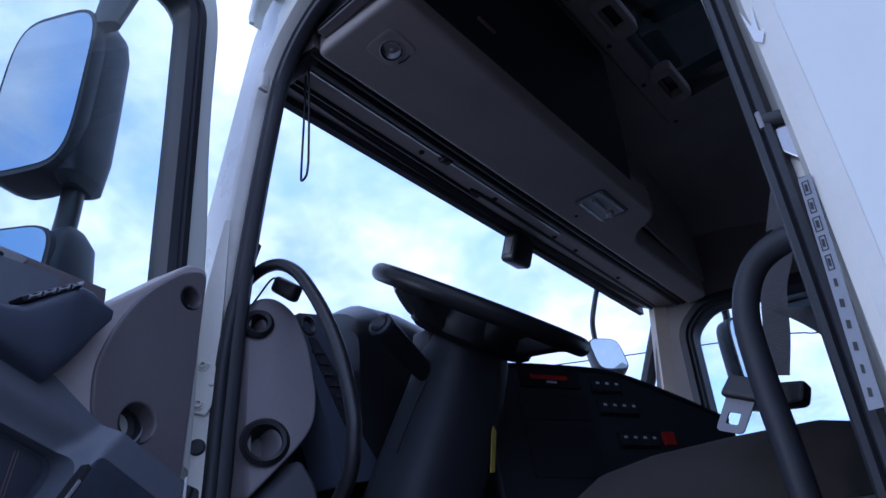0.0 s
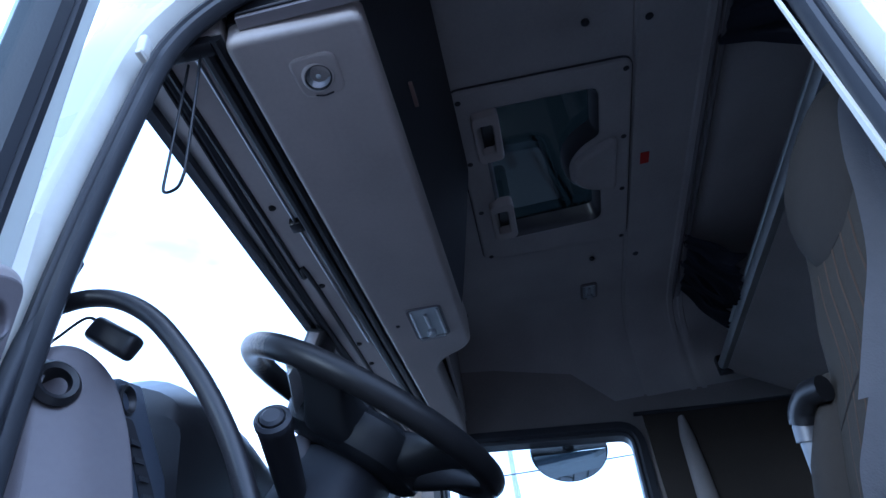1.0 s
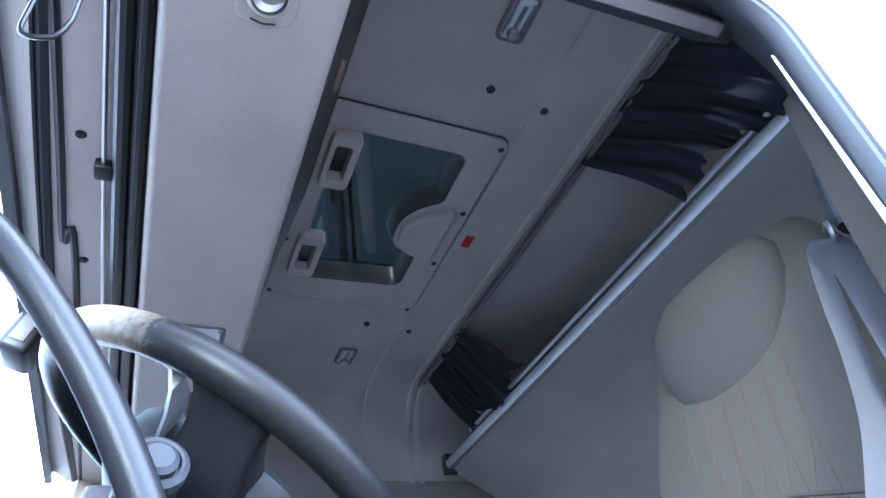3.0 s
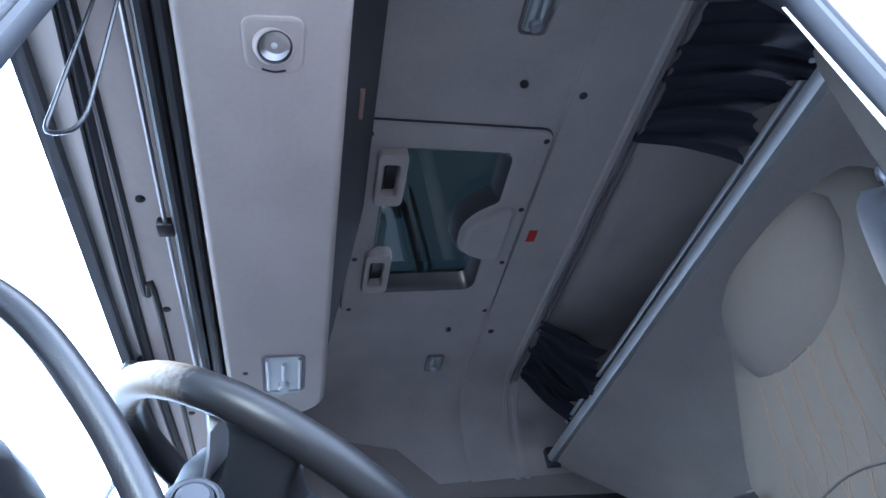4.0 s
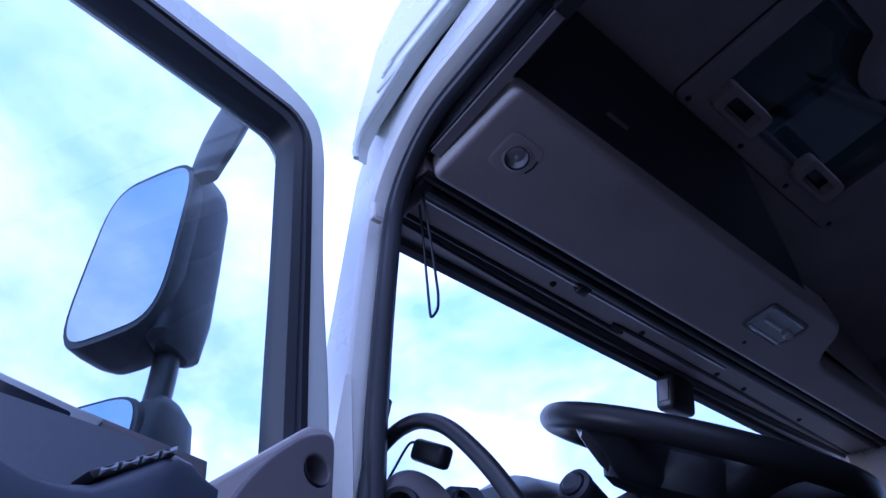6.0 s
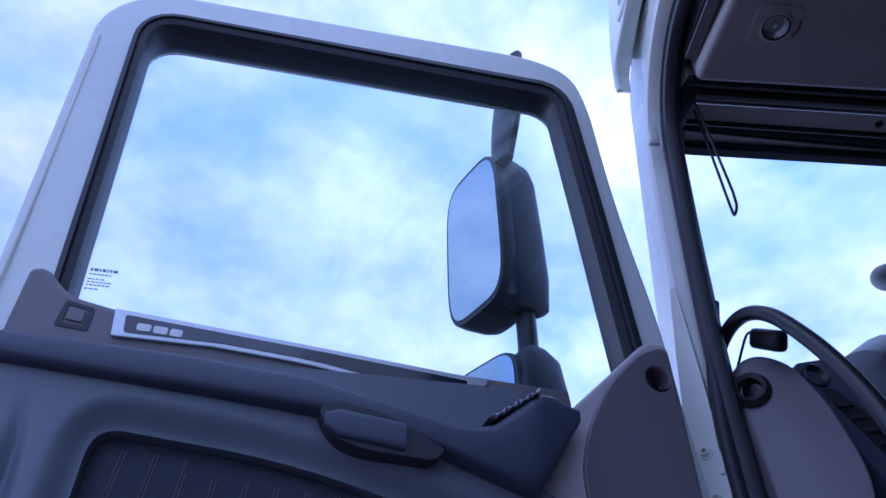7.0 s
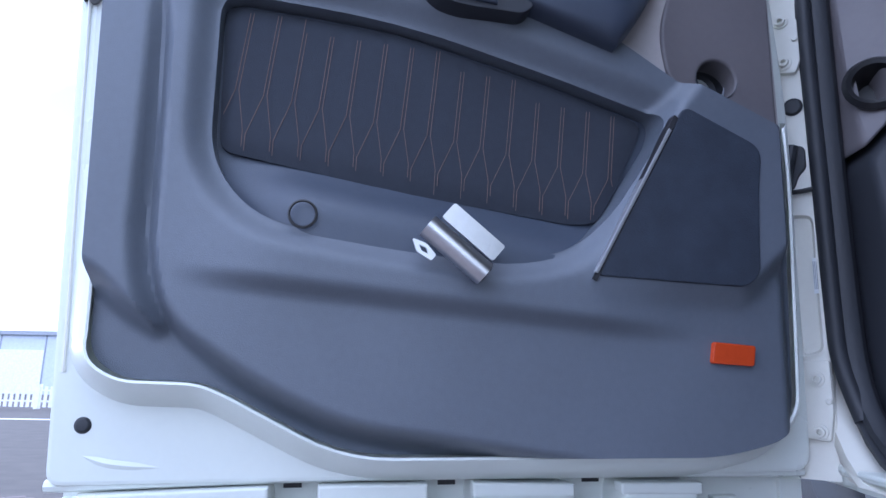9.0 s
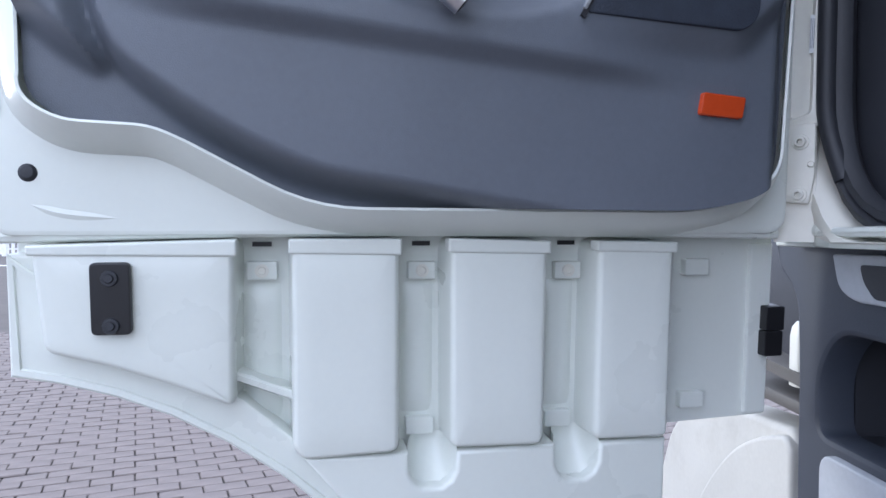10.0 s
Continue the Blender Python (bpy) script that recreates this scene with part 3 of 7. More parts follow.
for i, (x, y, r) in enumerate([(1.003, 0.013, 0.010), (1.995, 0.006, 0.010), (0.980, 0.165, 0.010), (1.975, 0.161, 0.009)]):
    plug = mesh_ob("ceiling_plug", lathe([(0, 0.005), (r * 0.7, 0.005), (r, 0.002), (r, -0.01)], facing(on_ceiling(x, y), DOWN), 14), DARK)
    tagged(plug, "small dark round plug pressed into the headliner", "plug", "headliner plugs")

# windscreen
WS_TOP, WS_BOT = (0.955, 2.552), (1.29, 1.86)


def ws_at(x, s, d):
    """s runs down the windscreen from 0 to 1."""
    y = WS_TOP[0] + (WS_BOT[0] - WS_TOP[0]) * s
    z = WS_TOP[1] + (WS_BOT[1] - WS_TOP[1]) * s
    bow = 0.03 * (1 - ((x - 1.49) / 0.98) ** 2)
    return Vector((x, y + bow + d, z))


windscreen = thing("window_1", "wide clear windscreen with a black printed border", "windscreen", "structure")
bm = bmesh.new()
cols = [[bm.verts.new(ws_at(0.55 + 1.945 * i / 24, s, 0.02)) for s in (-0.12, 0.0, 0.5, 1.0)] for i in range(25)]
for a, b in zip(cols, cols[1:]):
    for j in range(3):
        bm.faces.new((a[j], a[j + 1], b[j + 1], b[j]))
wpane = part("glass_pane", bm, GLASS, windscreen)
wpane.visible_shadow = False
bm = bmesh.new()
cols = [[bm.verts.new(ws_at(0.555 + 1.93 * i / 24, s, d)) for s, d in ((-0.12, 0.012), (-0.01, 0.012), (0.0, 0.008), (0.0, 0.012))] for i in range(25)]
for a, b in zip(cols, cols[1:]):
    for j in range(3):
        bm.faces.new((a[j], a[j + 1], b[j + 1], b[j]))
part("printed_border", bm, BLACK, windscreen, "black printed border along the top")
part("corner_post", tube([ws_at(2.50, -0.1, 0.02), ws_at(2.52, 0.5, 0.02), ws_at(2.54, 1.0, 0.02)], 0.03, 10), DARK, windscreen)


# ---- truck door ----
door = thing("door_1", "open white truck door with grey plastic inner trim and a storage pocket", "door")
SHELL = fillet([(0.028, 1.222), (0.028, 1.75), (0.058, 2.07), (0.112, 2.32), (0.140, 2.54), (0.168, 2.63), (0.26, 2.655), (0.97, 2.63), (1.045, 2.56), (1.04, 2.0), (1.032, 1.222)],
               [0.03, 0.1, 0.1, 0.1, 0.04, 0.05, 0.05, 0.06, 0.06, 0.1, 0.02], 5)
WINDOW = fillet([(0.128, 1.93), (0.172, 2.25), (0.218, 2.555), (0.958, 2.555), (0.937, 1.93)], [0.01, 0.1, 0.035, 0.05, 0.01], 6)


def channel_out(poly, by):
    """The window's edge moved outward: a broad channel at the front, a narrow one elsewhere."""
    return [tuple(Vector(p) + (Vector(q) - Vector(p)) * (0.42 + 0.30 * step(0.34, 0.20, p[0]))) for p, q in zip(poly, grown(poly, by))]



part("shell", slab(SHELL, -0.075, 0.0, frame_at, [channel_out(WINDOW, 0.03)], bevel=0.006), PAINT, door, "white painted steel door shell")
part("window_channel", swept(WINDOW, [(0.055, 0.0), (0.052, 0.008), (0.034, 0.010), (0.030, 0.004), (0.026, 0.004), (0.022, 0.008), (0.002, 0.004), (0.0, -0.01), (0.004, -0.05), (0.03, -0.07)], frame_at, channel_out), RUBBER, door, "black rubber window channel")
dpane = part("glass_pane", slab(grown(WINDOW, 0.012), -0.034, -0.029, frame_at), GLASS, door, "clear raised side window")
dpane.visible_shadow = False
# white pressed lip round the trim
TRIM_OUT = fillet([(0.985, 1.93), (0.984, 1.38), (0.945, 1.352), (0.851, 1.348), (0.818, 1.334), (0.676, 1.258), (0.197, 1.255), (0.115, 1.275), (0.080, 1.31), (0.072, 1.60), (0.075, 1.93)],
                  [0, 0.05, 0.03, 0.05, 0.05, 0.06, 0.05, 0.03, 0.04, 0.05, 0], 5)
LIP = [(u, min(z, 1.70) if u < 0.5 else z) for u, z in TRIM_OUT]
part("pressed_lip", swept(LIP, [(0.0, 0.05), (0.003, 0.052), (0.010, 0.044), (0.020, 0.030), (0.028, 0.012), (0.036, -0.005)], lambda u, z, n: frame_at(u, z, n * (1 - 0.8 * step(0.93, 0.985, u) * step(1.36, 1.46, z))), closed=False), PAINT, door)

POCKET = fillet([(0.848, 1.845), (0.62, 1.819), (0.381, 1.747), (0.262, 1.705), (0.268, 1.675), (0.342, 1.560), (0.395, 1.515), (0.47, 1.500), (0.614, 1.515), (0.790, 1.545), (0.852, 1.62)],
                [0.035, 0.1, 0.1, 0.03, 0.02, 0.06, 0.05, 0.05, 0.1, 0.06, 0.06], 6)
BULGE = fillet([(1.10, 2.05), (1.10, 1.905), (0.975, 1.902), (0.915, 1.885), (0.897, 1.80), (0.900, 1.50), (0.880, 1.428), (0.822, 1.388), (0.755, 1.346), (0.670, 1.306), (0.558, 1.289), (0.40, 1.262), (0.2, 1.235), (0.0, 1.23), (0.0, 2.05)],
               [0, 0, 0.03, 0.05, 0.04, 0.06, 0.04, 0.05, 0.05, 0.06, 0.08, 0.08, 0.05, 0, 0], 6)
STRIP = fillet([(0.905, 1.95), (0.912, 1.82), (0.922, 1.53), (0.919, 1.485), (0.905, 1.415), (0.943, 1.437), (0.973, 1.47), (1.1, 1.53), (1.1, 1.95)], [0, 0.05, 0.05, 0.04, 0.006, 0.03, 0.03, 0, 0], 5)


SPK = fillet([(0.258, 1.682), (0.369, 1.481), (0.170, 1.470), (0.151, 1.486), (0.146, 1.60), (0.138, 1.655), (0.246, 1.708)], [0.01, 0.006, 0.02, 0.02, 0.05, 0.02, 0.02], 4)


def crease_z(u):
    return 1.40 + 0.108 * (u - 0.12)


def trim_h(u, z):
    """Relief of the inner trim."""
    out = -sdist((u, z), BULGE)
    low = 0.042 + 0.050 * step(-0.020, 0.020, sdist((u, z), STRIP))
    wide = 0.028 + 0.010 * step(0.90, 0.80, u)
    t = max(0.0, min(1.0, out / wide))
    h = 0.092 + (low - 0.092) * t * t * (3 - 2 * t)
    # shelf under the pocket swells out and ends in a crease
    c = crease_z(u)
    h += 0.020 * step(c - 0.020, c + 0.008, z) * step(1.75, 1.50, z) * step(0.90, 0.76, u) * step(0.20, 0.38, u)
    # rounded shoulder and hollow of the pocket
    d = sdist((u, z), POCKET)
    if d > -0.035:
        h -= 0.022 * step(-0.035, 0.0, d)
    # flush bed of the speaker cover
    reach = 0.035 + 0.07 * step(0.26, 0.19, u) * step(1.47, 1.56, z)
    k = step(-reach, 0.01 - reach + 0.035, sdist((u, z), SPK))
    h += (0.116 - h) * k
    # the rim falls away towards the hinge
    h -= (h - 0.060) * step(0.112, 0.078, u)
    return h


POD_HOLE = [(0.06, 1.664), (0.06, 1.98), (0.34, 1.98), (0.335, 1.812), (0.307, 1.795), (0.232, 1.746)]
SKEW = 0.108


def skewed(poly):
    return [(u, z - SKEW * u) for u, z in poly]


part("trim_panel", relief(skewed(TRIM_OUT), lambda u, w: trim_h(u, w + SKEW * u), lambda u, w, n: door_at(u, w + SKEW * u, n), 0.0048, back=0.03, holes=[skewed(POCKET), skewed(POD_HOLE)]), TRIM, door, "grey moulded plastic inner trim")


bm = bmesh.new()
rim = [bm.verts.new(door_at(u, z, trim_h(u, z) + 0.0005)) for u, z in POCKET]
deep = [bm.verts.new(door_at(u, z, 0.035)) for u, z in grown(POCKET, 0.01)]
for i in range(len(rim)):
    bm.faces.new((rim[i], rim[(i + 1) % len(rim)], deep[(i + 1) % len(rim)], deep[i]))
part("pocket_wall", bm, TRIM, door)


def insert_h(u, z):
    floor_z = 1.545 + 0.18 * (u - 0.38)
    return 0.040 + 0.052 * step(floor_z + 0.025, floor_z - 0.05, z) * step(0.87, 0.72, u) * step(0.26, 0.36, u)


part("pocket_insert", relief(grown(POCKET, 0.008), insert_h, door_at, 0.012), BLUEGREY, door, "dark slate pocket back")
CLOTH_POLY = [(0.846, 1.838), (0.62, 1.812), (0.381, 1.741), (0.272, 1.702), (0.33, 1.580), (0.345, 1.560), (0.38, 1.556), (0.614, 1.593), (0.846, 1.640)]
part("cloth_insert", relief(fillet(CLOTH_POLY, 0.02), lambda u, z: 0.048 + 0.006 * step(0, 0.02, sdist((u, z), CLOTH_POLY)), door_at, 0.014, back=0.03), INSERT, door, "dark quilted cloth insert with orange stitching")
# twin stitch lines, each forking into a honeycomb half-way down
stitches = []
lines = 17
for k in range(lines):
    u0 = 0.812 - k * 0.0357
    slant = 0.028
    z1, z2 = 1.722 - 0.20 * (0.82 - u0), 1.668 - 0.17 * (0.82 - u0)
    for side in (-0.0022, 0.0022):
        fork = math.copysign(0.5 * 0.0357, side)
        run = [(u0 + side - 0.006, 1.86), (u0 + slant * 0.5 + side, z1), (u0 + slant * 0.75 + fork - side * 0.8, z2), (u0 + slant + fork - side * 0.8, 1.49)]
        fine = []
        for (ua, za), (ub, zb) in zip(run, run[1:]):
            fine += [(ua + (ub - ua) * q / 8, za + (zb - za) * q / 8) for q in range(8)]
        fine = [q for q in fine if sdist(q, CLOTH_POLY) > 0.004]
        if len(fine) > 1:
            stitches.append(tube([door_at(u, z, 0.0545) for u, z in fine], 0.00045, 4, smooth=False))
part("stitching", join(*stitches), THREAD, door, "fine orange seams")
part("drain_cap", tube([door_at(0.734 + 0.0165 * math.cos(a), 1.551 + 0.0165 * math.sin(a), 0.097) for a in [i * math.pi / 12 for i in range(24)]], 0.0016, 6, closed=True, smooth=False), BLACK, door, "round black cap ring")

# speaker cover
part("speaker_cover", slab(SPK, 0.09, 0.1185, door_at, bevel=0.002), SPEAKER, door, "dark perforated speaker cover")
part("speaker_groove", slab([(0.2545, 1.690), (0.260, 1.694), (0.3765, 1.4775), (0.3715, 1.474)], 0.10, 0.1186, door_at), INK, door, "dark groove beside the speaker cover")
part("speaker_strip", slab(fillet([(0.2655, 1.672), (0.2690, 1.675), (0.3745, 1.4855), (0.3705, 1.483)], 0.0012, 3), 0.10, 0.1212, door_at, bevel=0.0008), SILVER, door, "thin bright strip")
part("reflector", slab(fillet([(0.209, 1.4005), (0.151, 1.3955), (0.155, 1.369), (0.213, 1.373)], 0.004), 0.06, 0.0995, door_at, bevel=0.002), ORANGE, door, "orange rear reflector")

# grey corner pod with two round openings
POD = fillet([(0.082, 1.674), (0.087, 2.036), (0.135, 2.018), (0.19, 1.969), (0.232, 1.905), (0.254, 1.83), (0.243, 1.766), (0.222, 1.746)], [0.014, 0.03, 0.02, 0.04, 0.04, 0.05, 0.02, 0.02], 6)
H1, H2 = (0.1135, 1.977, 0.019), (0.1715, 1.765, 0.029)
PODBACK = fillet([(0.075, 1.69), (0.083, 2.04), (0.12, 2.04), (0.205, 1.965), (0.262, 1.915), (0.335, 1.80), (0.25, 1.735)], [0.012, 0.03, 0.05, 0.03, 0.03, 0.02, 0.02], 5)
part("corner_base", slab(PODBACK, 0.0, 0.0665, door_at, [arc_poly(H1[0], H1[1], H1[2] + .004), arc_poly(H2[0], H2[1], H2[2] + .004)], bevel=0.005), CORNER, door, "pale grey plastic corner")
part("corner_pod", slab(POD, 0.03, 0.072, door_at, [arc_poly(H1[0], H1[1], H1[2]), arc_poly(H2[0], H2[1], H2[2])], bevel=0.004, seg=3), TAUPE, door, "taupe corner cover with two round openings")
for hx, hz, hr in (H1, H2):
    part("round_opening", lathe([(hr * 1.04, 0.0618), (hr * 1.01, 0.0634), (hr * 0.985, 0.0628), (hr * 0.96, 0.045), (hr * 0.86, 0.022), (hr * 0.5, 0.016), (0, 0.016)], facing(door_at(hx, hz, 0), DN)), DARK, door, "dark round opening")
    # pale crescent paints the light caught on the opening's inner rim
    part("rim_glint", tube([door_at(hx + (hr - 0.003) * math.cos(a), hz + (hr - 0.003) * math.sin(a), 0.046) for a in [math.pi * (0.98 + 0.45 * i / 10) for i in range(11)]], lambda t: 0.0004 + 0.0014 * math.sin(math.pi * t), 6, smooth=False), GREY_PLATE, door)


# armrest band across the top of the trim
def armrest_rings():
    rings = []
    for i in range(41):
        u = 0.966 - (0.966 - 0.262) * i / 40
        ztop = float(np.interp(u, [0.262, 0.300, 0.325, 0.389, 0.430, 0.500, 0.614, 0.750, 0.879, 0.978], [1.905, 1.922, 1.921, 1.868, 1.862, 1.880, 1.911, 1.927, 1.934, 1.938]))
        zbot = float(np.interp(u, [0.262, 0.274, 0.300, 0.330, 0.447, 0.518, 0.607, 0.730, 0.876, 0.978], [1.885, 1.868, 1.825, 1.784, 1.828, 1.852, 1.868, 1.881, 1.894, 1.903]))
        out = 0.112 + 0.014 * step(0.8, 0.45, u) - 0.02 * step(0.33, 0.262, u)
        zm, hh = (ztop + zbot) / 2, (ztop - zbot) / 2
        ring = []
        for a, b in superellipse(1, 1, 5.0, 28):
            ring.append(door_at(u, zm + hh * b, 0.065 + (out - 0.065) * a if a > 0 else 0.065 + 0.05 * a))
        rings.append(ring)
    return rings


part("armrest", loft(armrest_rings()), ARMREST, door, "dark slate padded armrest band")
# upper ledge of the trim
LEDGE_TOP = fillet([(0.985, 1.93), (0.983, 2.045), (0.962, 2.048), (0.928, 2.012), (0.871, 2.0), (0.588, 1.970), (0.420, 1.957), (0.255, 1.948), (0.25, 1.90)], [0, 0.02, 0.02, 0.02, 0, 0, 0, 0, 0], 5)
part("upper_ledge", slab(LEDGE_TOP, 0.0, 0.068, door_at, bevel=0.008), TAUPE, door, "taupe upper ledge under the window")
part("badge_strip", slab(fillet([(0.866, 1.996), (0.60, 1.970), (0.373, 1.947), (0.388, 1.926), (0.440, 1.917), (0.500, 1.921), (0.605, 1.943), (0.739, 1.955), (0.862, 1.957)], [0.004, 0, 0.006, 0.012, 0.02, 0.03, 0.05, 0, 0.004], 5), 0.064, 0.074, door_at, bevel=0.002), ALU, door, "silver badge strip")
part("badge_inlay", slab(fillet([(0.851, 1.987), (0.60, 1.963), (0.405, 1.9425), (0.410, 1.931), (0.445, 1.9245), (0.500, 1.928), (0.605, 1.950), (0.730, 1.961), (0.848, 1.963)], [0.004, 0, 0.005, 0.006, 0.015, 0.03, 0.05, 0, 0.004], 5), 0.070, 0.0752, door_at), GLOSS, door, "dark glossy inlay")
# plain pale blocks stand in for the maker's badge
for a, b, dz in ((0.834, 0.817, 0), (0.814, 0.797, -0.0015), (0.794, 0.779, -0.003)):
    part("badge_block", slab(fillet([(a, 1.9765 + dz), (b, 1.9755 + dz), (b, 1.9655 + dz), (a, 1.9665 + dz)], 0.003), 0.0748, 0.0765, door_at), LABEL, door, "pale raised badge shape")
part("lock_knob_well", slab(fillet([(0.925, 2.002), (0.89, 1.994), (0.89, 1.962), (0.93, 1.966)], 0.004), 0.066, 0.0695, door_at, [fillet([(0.92, 1.996), (0.897, 1.991), (0.897, 1.968), (0.922, 1.971)], 0.002)]), DARK, door)
part("lock_flap", slab(fillet([(0.919, 1.992), (0.899, 1.988), (0.899, 1.972), (0.920, 1.975)], 0.002), 0.066, 0.071, door_at, bevel=0.001), TAUPE, door)
# switch panel
part("switch_plate", slab(fillet([(0.394, 1.8755), (0.330, 1.9165), (0.320, 1.9140), (0.387, 1.8705)], 0.003), 0.075, 0.1220, door_at, bevel=0.002), BLACK, door, "black window switch panel")
for i in range(4):
    u, z = 0.385 - i * 0.0165, 1.8785 + i * 0.0104
    part("switch", loft([[door_at(u - 0.0145 * t, z + 0.0090 * t - 0.0012 + (0.0036 + 0.0024 * math.cos(2 * math.pi * t)) * b, 0.1060 + 0.0175 * a) for a, b in superellipse(1, 1, 3.2, 14)] for t in (0.05, 0.15, 0.3, 0.5, 0.7, 0.85, 0.95)]), GREY_PLATE, door)
# inner handle over a dark plate that paints the shade of its hollow
part("handle_shade_plate", slab(fillet([(0.603, 1.867), (0.584, 1.879), (0.518, 1.868), (0.447, 1.829), (0.462, 1.815), (0.546, 1.822), (0.583, 1.834)], [0.012, 0.012, 0.03, 0.008, 0.012, 0.03, 0.02]), 0.07, 0.1250, door_at, bevel=0.0015), DARK, door, "dark plate standing in for the shaded handle hollow")
part("door_handle", loft([[door_at(0.594 - 0.096 * t, 1.853 - 0.013 * t + 0.0160 * b * min(1, 0.5 + 3 * t), 0.125 + 0.008 * a) for a, b in superellipse(1, 1, 3.6, 18)] for t in [i / 12 for i in range(13)]]), ARMREST, door, "dark slate pull handle")

# step cover: the ribbed lower part of the door
low = part("step_cover", slab(fillet([(1.030, 1.236), (1.031, 1.049), (0.976, 1.038), (0.914, 1.019), (0.851, 0.992), (0.785, 0.954), (0.716, 0.904), (0.64, 0.835), (0.58, 0.75), (0.55, 0.62), (0.205, 0.60), (0.200, 0.936), (0.008, 0.944), (0.008, 1.236)], [0, 0.012, 0, 0, 0, 0, 0, 0, 0, 0, 0, 0, 0.004, 0], 4), -0.09, -0.04, door_at), PAINT, door, "white ribbed lower door panel")
for poly in ([(0.995, 1.208), (0.770, 1.214), (0.773, 1.008), (0.84, 1.038), (0.915, 1.066), (0.985, 1.085)],
             [(0.704, 1.214), (0.571, 1.214), (0.570, 0.939), (0.690, 0.935), (0.704, 0.95)],
             [(0.506, 1.214), (0.376, 1.210), (0.376, 0.937), (0.503, 0.940)],
             [(0.306, 1.210), (0.197, 1.208), (0.196, 0.937), (0.306, 0.940)]):
    base = fillet(poly, 0.014, 5)
    mid = (sum(p[0] for p in poly) / len(poly), sum(p[1] for p in poly) / len(poly))
    part("panel_rib", loft([[door_at(u, z, n) for u, z in grown(base, o)] for n, o in ((-0.044, 0.006), (-0.020, 0.002), (0.012, 0.0), (0.017, -0.001), (0.0205, -0.003), (0.0225, -0.0055), (0.0232, -0.008))] + [[door_at(mid[0] + (u - mid[0]) * k, mid[1] + (z - mid[1]) * k, 0.0232) for u, z in grown(base, -0.008)] for k in (0.6, 0.25, 0.02)]), PAINT, door)
    u1, u0 = poly[0][0], poly[1][0]
    part("rib_lip", slab(fillet([(u1 + 0.003, poly[0][1] + 0.004), (u0 - 0.003, poly[1][1] + 0.004), (u0 - 0.003, 1.197), (u1 + 0.003, 1.200)], 0.003), 0.0, 0.0262, door_at, bevel=0.003, seg=3), PAINT, door, "folded lip along the rib's top")
SCOOPS = ((0.5255, 0.032, 0.886), (0.326, 0.032, 0.884))


def notch(u, w, z):
    """A rounded notch in the skirt, open to the channel above."""
    return [(u + w, 0.935), (u + w * 0.96, z + 0.022), (u + w * 0.75, z + 0.008), (u + w * 0.4, z), (u - w * 0.4, z), (u - w * 0.75, z + 0.008), (u - w * 0.96, z + 0.022), (u - w, 0.935)]


part("panel_skirt", slab([(0.69, 0.935), *notch(*SCOOPS[0]), *notch(*SCOOPS[1]), (0.196, 0.935), (0.196, 0.60), (0.55, 0.60), (0.60, 0.80), (0.65, 0.885)], -0.045, 0.016, door_at, bevel=0.006, seg=3), PAINT, door)
for u, w, z in SCOOPS:
    # the channel runs out in a hollow ramp
    rings = []
    for i in range(9):
        s = i / 8
        zz, deep = 0.946 + (z - 0.004 - 0.946) * s, -0.040 + 0.050 * s * s
        rings.append([door_at(u + w * 1.03 * a, zz - 0.010 * s * (1 - a * a), deep + (0.010 - deep) * abs(a) ** 4) for a in [-1 + k / 6 for k in range(13)]])
    bm = bmesh.new()
    rows = [[bm.verts.new(p) for p in r] for r in rings]
    for r, q in zip(rows, rows[1:]):
        for k in range(12):
            bm.faces.new((r[k], r[k + 1], q[k + 1], q[k])).smooth = True
    bmesh.ops.recalc_face_normals(bm, faces=bm.faces[:])
    part("channel_scoop", bm, PAINT, door)
for u, w in ((0.742, 0.024), (0.540, 0.022), (0.340, 0.022)):
    # the channel's floor swells softly between its clips
    rings = []
    for i in range(13):
        s = i / 12
        hgt = 0.009 * min(1.0, math.sin(math.pi * s) * 3.0) ** 0.7
        rings.append([door_at(u + w * a, 1.158 - 0.185 * s, -0.0405 + hgt * (1 - a * a) ** 0.8) for a in [-1 + k / 5 for k in range(11)]])
    bm = bmesh.new()
    rows = [[bm.verts.new(p) for p in r] for r in rings]
    for r, q in zip(rows, rows[1:]):
        for k in range(10):
            bm.faces.new((r[k], r[k + 1], q[k + 1], q[k]))
    bmesh.ops.recalc_face_normals(bm, faces=bm.faces[:])
    part("channel_swell", bm, PAINT, door, angle=80)
part("arch_band", slab([(1.028, 1.20), (1.029, 1.056), (0.976, 1.044), (0.914, 1.025), (0.851, 0.998), (0.785, 0.960), (0.716, 0.910), (0.65, 0.852), (0.60, 0.79), (0.62, 0.85), (0.69, 0.945), (0.765, 1.012), (0.84, 1.046), (0.915, 1.070), (0.988, 1.090), (0.992, 1.20)], -0.045, -0.004, door_at, bevel=0.004), PAINT, door)
part("arch_flange", swept([(1.028, 1.20), (1.029, 1.053), (0.976, 1.042), (0.914, 1.023), (0.851, 0.996), (0.785, 0.958), (0.716, 0.908), (0.64, 0.839), (0.59, 0.76), (0.60, 0.9), (0.70, 1.02), (0.9, 1.1)], [(0.0, -0.06), (0.0, -0.002), (-0.003, 0.0), (-0.010, -0.001), (-0.014, -0.01), (-0.018, -0.042)], door_at), PAINT, door)
